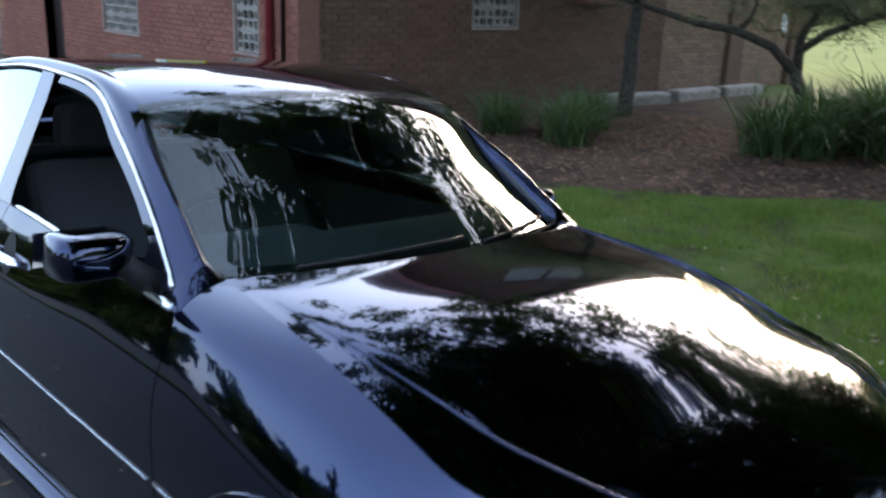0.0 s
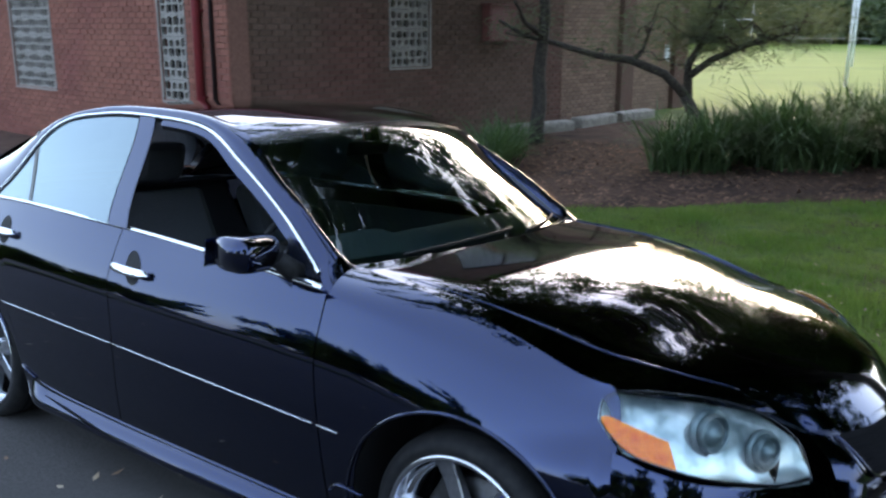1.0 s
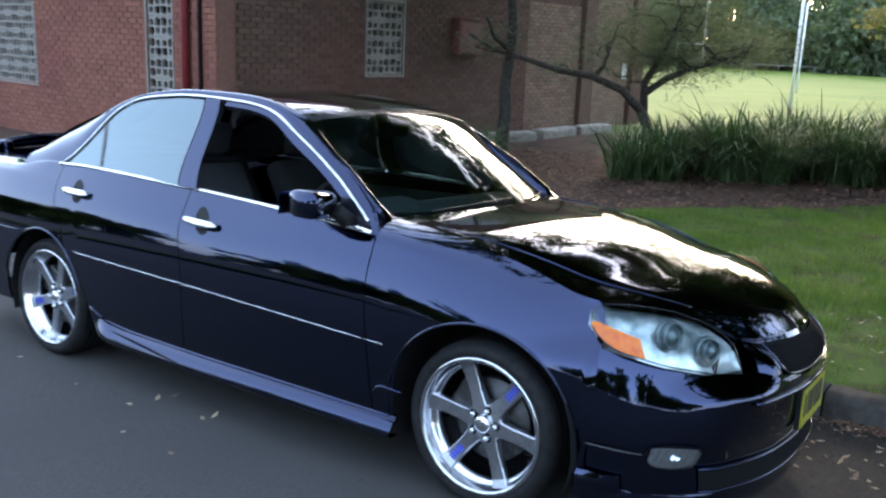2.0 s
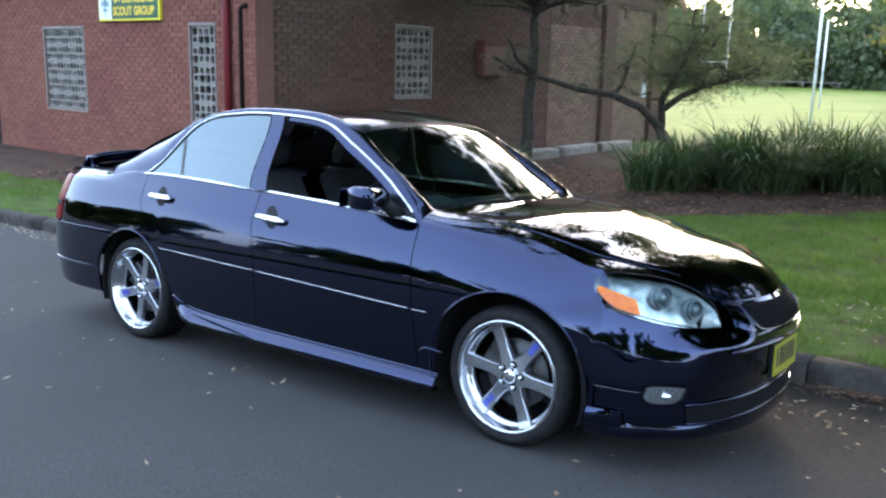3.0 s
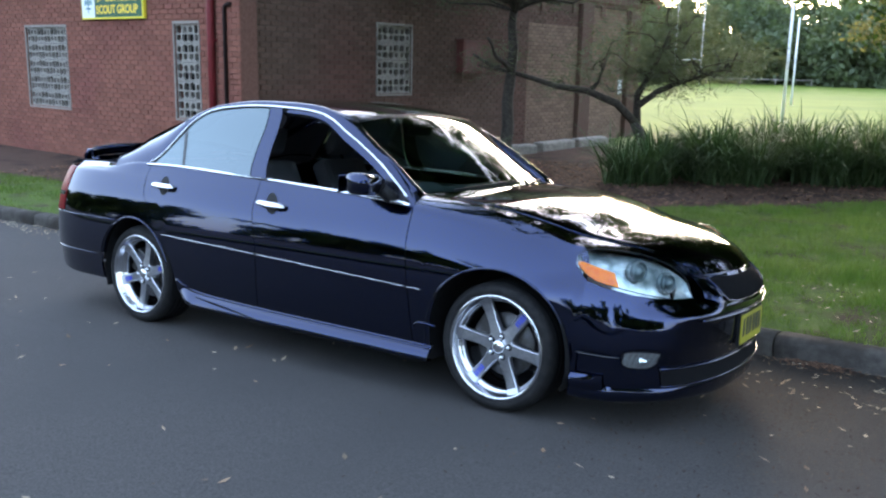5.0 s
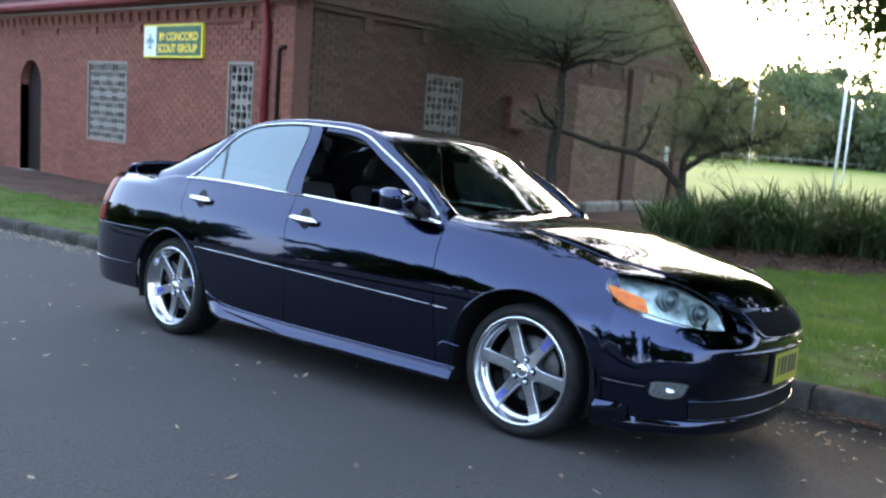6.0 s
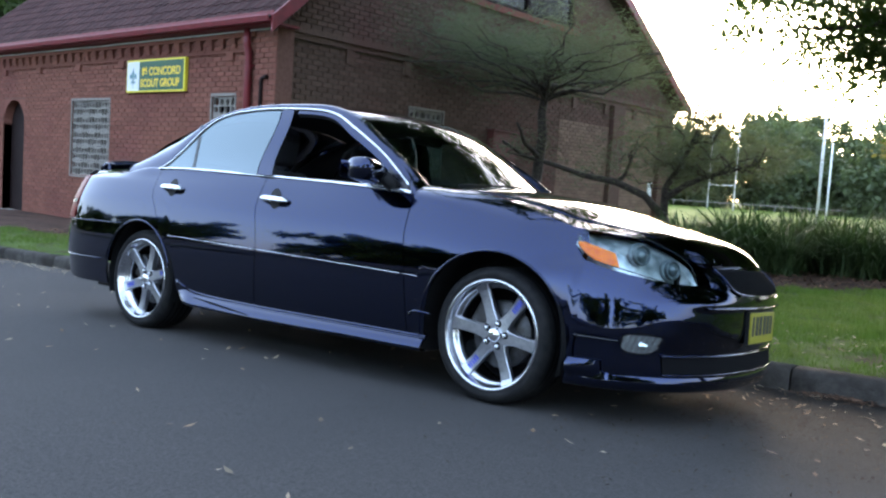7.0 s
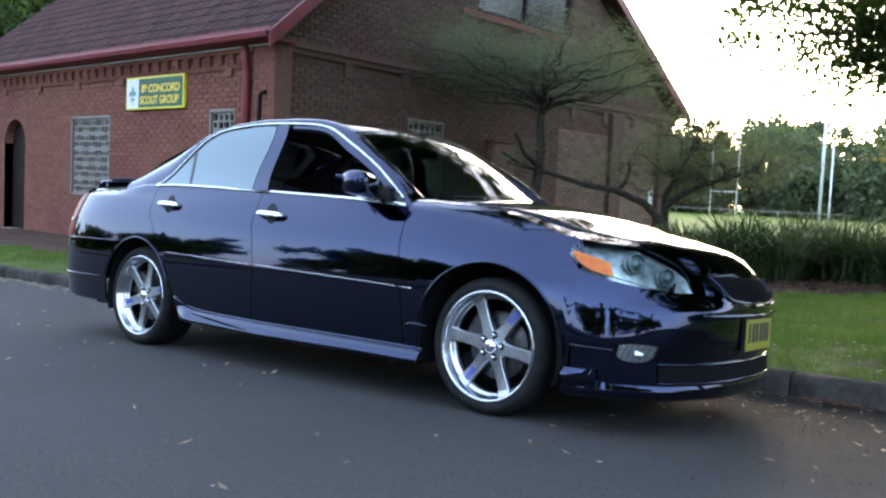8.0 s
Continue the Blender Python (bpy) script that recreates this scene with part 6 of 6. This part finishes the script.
def low_pine():
    """The crooked low tree at the end of the bed."""
    tree = thing("crooked_pine", "low crooked needle-leaved tree with a long sideways limb in mulch", "tree", m=pose(-4.72, 11.47, -0.42) @ Matrix.Scale(1.40, 4))
    bm = limb([(0.12, 0.10, -0.15), (0.08, 0.06, 0.15), (0.0, 0.0, 0.38), (-0.10, -0.02, 0.58)], 0.085, 0.070, 9)
    long_limb = [(-0.10, -0.02, 0.58), (-0.30, -0.20, 0.84), (-0.62, -0.45, 1.00), (-0.95, -0.75, 1.06), (-1.28, -1.00, 1.18), (-1.62, -1.25, 1.28), (-1.85, -1.45, 1.46)]
    limb(long_limb, 0.060, 0.018, 8, bm)
    right = [(-0.12, 0.04, 0.80), (0.15, 0.12, 1.02), (0.45, 0.20, 1.16), (0.72, 0.27, 1.24), (0.95, 0.32, 1.32)]
    limb(right, 0.05, 0.014, 7, bm)
    up = [(-0.08, 0, 0.55), (-0.14, 0.08, 0.95), (-0.02, 0.20, 1.24), (0.10, 0.28, 1.58), (0.16, 0.35, 1.86)]
    limb(up, 0.06, 0.016, 7, bm)
    extra = [(-0.60, -0.44, 0.99), (-0.55, -0.30, 1.12), (-0.50, -0.25, 1.35)]
    limb(extra, 0.04, 0.012, 6, bm)
    r = random.Random(5)
    tips = []
    for start, n, reach in ((up[2], 6, 0.7), (up[3], 8, 0.8), (up[4], 7, 0.7), (right[2], 5, 0.6), (right[3], 5, 0.6), (right[4], 4, 0.5), (extra[2], 3, 0.4), (long_limb[5], 2, 0.35), (long_limb[3], 1, 0.3), (up[1], 3, 0.6)):
        for _ in range(n):
            a, l = r.uniform(0, 2 * math.pi), reach * r.uniform(0.4, 1.1)
            end = Vector(start) + Vector((l * math.cos(a), l * math.sin(a), r.uniform(-0.05, 0.35)))
            pts = wander(start, end, 5, 0.10, r.randrange(9999))
            limb(pts, 0.018, 0.005, 4, bm)
            for p in pts[2:]:
                for _ in range(4):
                    tips.append(p + Vector((r.gauss(0, 0.16), r.gauss(0, 0.16), r.gauss(0.03, 0.09))))
    part("trunk", bm, BARK, tree, "dark crooked trunk and limbs")
    tagged(quads_mesh("needle_crown", needles([tuple(t) for t in tips], 0.16, 16, 0.16, 0.0045), NEEDLE, tree), "grey-green needle foliage", kind="stuff")


low_pine()


# the tall street tree whose boughs hang over the verge
def street_tree(name, label, at, height, spread, seed, clumps, per, size, mat, low=0.35, lean=(0, 0), trunk_r=0.28, clump=0.30):
    tree = thing(name, label, "tree", m=pose(at[0], at[1], at[2]))
    r = random.Random(seed)
    top = Vector((lean[0], lean[1], height * 0.75))
    bm = limb(wander((0, 0, -0.3), top, 8, 0.18, seed), trunk_r, trunk_r * 0.3, 10)
    tips = []
    for k in range(clumps // 9):
        t = r.uniform(0.3, 1.0)
        start = Vector((0, 0, 0)).lerp(top, t)
        a = r.uniform(0, 2 * math.pi)
        rad = spread * r.uniform(0.35, 1.0)
        end = Vector((lean[0] * 0.8 + rad * math.cos(a), lean[1] * 0.8 + rad * math.sin(a), height * (low + (1 - low) * r.uniform(0, 1) * (1.05 - 0.5 * (rad / spread) ** 2))))
        pts = wander(start, end, 6, 0.25, seed * 31 + k)
        limb(pts, trunk_r * 0.28, 0.012, 5, bm)
        for p in pts[2:]:
            for _ in range(3):
                tips.append(p + Vector((r.gauss(0, 0.45), r.gauss(0, 0.45), r.gauss(-0.1, 0.35))))
    part("trunk", bm, BARK, tree, "dark trunk and boughs")
    tagged(quads_mesh("leaf_crown", leaves([tuple(t) for t in tips], clump, per, size, 0.8), mat, tree), kind="stuff")
    return tree


street_tree("street_tree", "large spreading broad-leaved tree overhanging the verge", (3.6, 5.9, -0.3), 12.0, 6.8, 21, 900, 72, 0.16, LEAF, 0.42, (-4.6, -1.6), clump=0.16)
# unseen tree added ahead of the car: shades the road, darkens the nose
street_tree("street_tree", "unseen leafy tree added ahead of the car to shade the road", (10.5, 5.6, 0.4), 12.0, 7.2, 22, 980, 90, 0.16, LEAF, 0.34, (-0.8, -0.6), clump=0.20)
street_tree("verge_tree", "broad-leaved tree with low hanging boughs beyond the hedge", (2.4, 13.4, -0.3), 10.0, 4.5, 25, 700, 135, 0.12, LEAF, 0.40, (-2.2, -0.4), clump=0.30)
street_tree("autumn_tree", "tall tree with rust-tinged drooping foliage beside the field", (0.5, 26.0, -0.9), 9.4, 5.0, 33, 460, 95, 0.17, LEAF_RUST, 0.40)

street_tree("shade_tree", "dark leafy tree rising behind the far end of the hall", (-28.5, 10.5, -0.9), 11.0, 5.6, 29, 620, 55, 0.22, LEAF, 0.22, (0.4, 0.0))
# trees across the street, seen only in the paintwork
for i in range(-2, 12):
    x = -74 + 12.5 * i + 3.5 * math.sin(i * 2.3)
    y = -41 + 4.0 * math.sin(i * 1.7) + 11.0 * smoothstep(0, 20, x)
    street_tree("roadside_tree", "leafy tree on the verge across the street", (x, y, road_z(x, -9)), 12.6 + 2.8 * math.sin(i * 3.1) + 4.5 * smoothstep(2, 18, x), 6.8, 50 + i, 420, 36, 0.50, LEAF, 0.12)


# unseen trees added down the street to darken reflections in the rear paintwork
for i, (x, y) in enumerate(((-66, -34), (-74, -23), (-80, -12), (-88, -1))):
    street_tree("roadside_tree", "unseen leafy tree added down the street behind the car", (x, y, road_z(x, -9)), 12.0 + 1.5 * math.sin(i * 2.1), 6.5, 80 + i, 400, 36, 0.50, LEAF, 0.10)


# strap-leaved clumps
def strap_mesh(seed, blades=240):
    r = np.random.default_rng(seed)
    quads = []
    for _ in range(blades):
        a = r.uniform(0, 2 * np.pi)
        out, tall = r.uniform(0.10, 0.85), r.uniform(0.50, 1.0)
        b = np.array([r.normal(0, 0.09), r.normal(0, 0.09), 0.0])
        d = np.array([np.cos(a), np.sin(a), 0])
        w = 0.0075 * r.uniform(0.7, 1.3)
        s = np.array([-np.sin(a), np.cos(a), 0]) * w
        droop = r.uniform(0.3, 1.15)
        pts = [b + d * out * t ** 1.4 + np.array([0, 0, tall * (t - droop * t ** 3 * 0.6)]) for t in (0, 0.35, 0.7, 1.0)]
        for k in range(3):
            w0, w1 = (1, 1, 0.75, 0.12)[k], (1, 1, 0.75, 0.12)[k + 1]
            quads.append([pts[k] - s * w0, pts[k] + s * w0, pts[k + 1] + s * w1, pts[k + 1] - s * w1])
    return np.array(quads)


first = []
for i in range(4):
    t = tagged(quads_mesh("strap_leaf_clump", strap_mesh(70 + i), LOMANDRA), "dense clump of long dark green strap leaves in the mulch bed", "grass clump", "clumps along the field edge")
    t.location = (0, 0, -50)
    first.append(t)
r = random.Random(4)
spots = []
for row, off in enumerate((0.0, 0.75, 1.5, 2.3)):
    for k in range(17):
        t = k / 16
        x = -3.35 + 6.6 * t + r.uniform(-0.18, 0.18)
        y = 8.45 + 0.70 * (x + 3.43) + off * 1.0 + r.uniform(-0.22, 0.22)
        if (x + 4.75) ** 2 + (y - 11.57) ** 2 > 0.2:
            spots.append((x, y, 1.34 * r.uniform(0.8, 1.22) * (1.08 + 0.25 * noise.noise((x * 0.7, y * 0.7, 2)))))
for i, (x, y, sc) in enumerate(spots):
    m = Matrix.Translation((x, y, ground_z(x, y) - 0.02)) @ Matrix.Rotation(r.uniform(0, 6.28), 4, "Z") @ Matrix.Diagonal((sc, sc, sc, 1))
    if i < 4:
        first[i].matrix_world = m
    else:
        o = first[i % 4].copy()
        scene.collection.objects.link(o)
        o.matrix_world = m
# a few smaller spiky plants nearer the side wall
for i, (x, y, sc) in enumerate(((-6.5, 6.8, 1.05), (-5.4, 6.9, 1.15), (-6.2, 8.3, 1.0), (-6.0, 7.5, 0.8))):
    o = first[i].copy()
    scene.collection.objects.link(o)
    o["label"] = "small spiky strap-leaf plant in the mulch beside the wall"
    o.matrix_world = Matrix.Translation((x, y, ground_z(x, y) - 0.02)) @ Matrix.Rotation(i * 1.7, 4, "Z") @ Matrix.Diagonal((sc * 1.1, sc * 1.1, sc, 1))

# pale stone edging at the foot of the side wall
for i, (x, y, l, a) in enumerate(((-7.76, 11.45, 1.5, 80), (-7.75, 13.3, 1.5, 92), (-7.7, 14.85, 1.3, 86))):
    bm = box_bm(-l / 2, -0.14, -0.1, l / 2, 0.14, 0.14, 0.04)
    for v in bm.verts:
        v.co += Vector((noise.noise(v.co * 5), noise.noise(v.co * 5 + Vector((9, 0, 0))), noise.noise(v.co * 5 + Vector((0, 9, 0))))) * 0.03
    st = tagged(part("edging_stone", bm, SANDSTONE, None), "pale rough sandstone block edging the garden bed", "stone", "edging stones")
    st.matrix_world = pose(x, y, ground_z(x, y) + 0.06, 0, 0, a)


# lawn blades
def lawn():
    n = 230000
    x = np.concatenate([rng.uniform(-3.5, 4.5, n), rng.uniform(-17, -7, n // 5)])
    y = np.concatenate([rng.uniform(1.2, 9.6, n), rng.uniform(0.4, 3.6, n // 5)])
    keep = []
    for i in range(len(x)):
        k = kerb_line(x[i]) + KERB_W - 0.03
        if y[i] > k and not is_mulch(x[i], y[i]):
            keep.append(i)
    x, y = x[keep], y[keep]
    thin = np.array([noise.noise((a * 1.3, b * 1.3, 9.0)) for a, b in zip(x, y)])
    thin += 0.7 * np.array([noise.noise((a * 4.2, b * 4.2, 4.0)) for a, b in zip(x, y)])
    # worn and thin beside the kerb
    near = np.array([b - kerb_line(a) - KERB_W for a, b in zip(x, y)])
    ok = rng.uniform(-1, 1, len(x)) < thin * 1.3 + 0.55 - 0.75 * np.clip(1 - near / 1.3, 0, 1)
    x, y, thin = x[ok], y[ok], thin[ok]
    z = np.array([ground_z(a, b) for a, b in zip(x, y)])
    n = len(x)
    b = np.stack([x, y, z - 0.004], 1)
    a = rng.uniform(0, 2 * np.pi, n)
    s = np.stack([np.cos(a), np.sin(a), np.zeros(n)], 1) * 0.0035
    tip = b + np.stack([rng.normal(0, 0.016, n), rng.normal(0, 0.016, n), rng.uniform(0.018, 0.066, n) * np.clip(1 + 0.9 * thin, 0.3, 2.2)], 1)
    tagged(quads_mesh("lawn_blades", np.stack([b - s, b + s, tip], 1), BLADE), "short uneven green lawn grass on the verge", "grass", kind="stuff")


lawn()


# fallen leaves and bark
def litter(name, n, place, size, mat, label, lift=0.006):
    q = []
    r = random.Random(len(name))
    for _ in range(n):
        x, y, z = place(r)
        l, w, a = size * r.uniform(0.5, 1.3), size * r.uniform(0.2, 0.5), r.uniform(0, 6.28)
        c, s = math.cos(a), math.sin(a)
        curl = r.uniform(0, 0.35) * l
        q.append([(x - c * l / 2, y - s * l / 2, z + lift), (x + s * w / 2, y - c * w / 2, z + lift + curl * 0.2), (x + c * l / 2, y + s * l / 2, z + lift + curl), (x - s * w / 2, y + c * w / 2, z + lift + curl * 0.3)])
    tagged(quads_mesh(name, np.array(q), mat), label, "leaf litter", kind="stuff")


def on_road(r):
    x = r.uniform(-6, 6)
    y = -4.2 + 5.2 * r.random()
    return x, y, road_z(x, y)


def by_kerb(r):
    x = r.uniform(-12, 6)
    y = kerb_line(x) - 0.03 - abs(r.gauss(0, 0.55 if x > 0.3 else 0.2))
    return x, y, road_z(x, y)


def in_bed(r):
    while True:
        x, y = r.uniform(-12, 4), r.uniform(2.5, 10.5)
        if is_mulch(x, y):
            return x, y, ground_z(x, y)


def on_lawn(r):
    x = r.uniform(-3, 4.5)
    y = kerb_line(x) + 0.2 + abs(r.gauss(0, 1.5))
    return x, y, ground_z(x, y) + 0.02


litter("fallen_leaves", 240, on_road, 0.055, DRY_LEAF, "scattered pale dry leaves on the asphalt")
litter("gutter_leaves", 1700, by_kerb, 0.05, DRY_LEAF, "brown dry leaves gathered along the kerb")
def gritty(r):
    while True:
        x = r.uniform(-0.5, 6.5)
        y = kerb_line(x) - 0.02 - abs(r.gauss(0, 1.1))
        if r.random() < smoothstep(-0.5, 1.5, x) and not (x < 0.9 and y > -0.9 and r.random() < 0.7):
            return x, y, road_z(x, y)


def heaped(r):
    x = r.gauss(1.50, 0.13)
    y = kerb_line(x) - 0.03 - abs(r.gauss(0, 0.07))
    return x, y, road_z(x, y) + 0.02 * r.random() * max(0.0, 1 - abs(x - 1.50) / 0.3)


litter("leaf_heap", 240, heaped, 0.04, BARK_CHIP, "small heap of red-brown leaves swept against the kerb")
litter("road_grit", 9000, gritty, 0.022, GRIT, "brown grit and leaf crumbs washed along the kerb", 0.002)
litter("bark_mulch", 15000, in_bed, 0.10, BARK_CHIP, "coarse dark red-brown bark mulch", 0.02)
litter("lawn_leaves", 420, on_lawn, 0.05, DRY_LEAF, "dry leaves lying in the grass", 0.02)


# ---- field and distance ----
def post_pair(name, label, a, b, bar_z, tall, r0):
    goal = thing(name, label, "goal posts", "goal posts on the field")
    for p in (a, b):
        part("post", tube_bm([(p[0], p[1], -0.75), (p[0], p[1], tall)], r0, 10), WHITE_PAINT, goal)
    if bar_z is not None:
        part("crossbar", tube_bm([(a[0], a[1], bar_z), (b[0], b[1], bar_z)], r0 * 0.8, 8), WHITE_PAINT, goal)


def along(bearing, d, eye=(2.83, -4.28)):
    return (eye[0] + math.sin(radians(bearing)) * d, eye[1] + math.cos(radians(bearing)) * d)


post_pair("goal_posts", "tall white rugby goal posts at the far end of the field", along(-23.95, 121), along(-22.4, 116), 2.56, 10, 0.09)
post_pair("goal_posts", "two tall slim white posts at the near side of the field", along(-17.4, 37.0), along(-17.0, 57.0), None, 4.5, 0.055)


def far_tree(i, x, y, h, w):
    tree = thing("park_tree", "distant dark green tree beyond the sports field", "tree", "trees beyond the field", m=pose(x, y, -0.6))
    r = random.Random(900 + i)
    bm = limb(wander((0, 0, -0.3), (r.uniform(-1, 1), 0, h * 0.6), 5, 0.3, i), 0.4, 0.15, 7)
    part("trunk", bm, BARK, tree)
    tips = []
    for _ in range(70):
        a, q = r.uniform(0, 2 * math.pi), r.random() ** 0.5
        zz = h * r.uniform(0.03, 1.0)
        lim = w * (1 - 0.75 * abs(zz / h - 0.55) ** 1.6)
        tips.append((lim * q * math.cos(a), lim * q * math.sin(a), zz * (1 - 0.12 * q * q)))
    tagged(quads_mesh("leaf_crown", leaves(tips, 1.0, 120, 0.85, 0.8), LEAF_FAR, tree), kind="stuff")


r = random.Random(77)
k = 0
for band, d0 in ((0, 138), (1, 160)):
    for j in range(24):
        t = j / 23
        ang = radians(-50 + 84 * t + r.uniform(-0.8, 0.8))
        d = d0 + r.uniform(-6, 10)
        far_tree(k, 2.4 + d * math.sin(ang), -3.8 + d * math.cos(ang), r.uniform(8.5, 14.5) + 3 * band, r.uniform(4.5, 7.0))
        k += 1
# low rail fence along the far side
fence = thing("rail_fence", "low pale rail fence along the far edge of the field", "fence")
pts = [along(a, 132) for a in range(-34, 14, 2)]
part("rail", tube_bm([(p[0], p[1], 0.25) for p in pts], 0.06, 6), BLOCK, fence)
for p in pts:
    part("post", tube_bm([(p[0], p[1], -0.6), (p[0], p[1], 0.31)], 0.07, 6), BLOCK, fence)
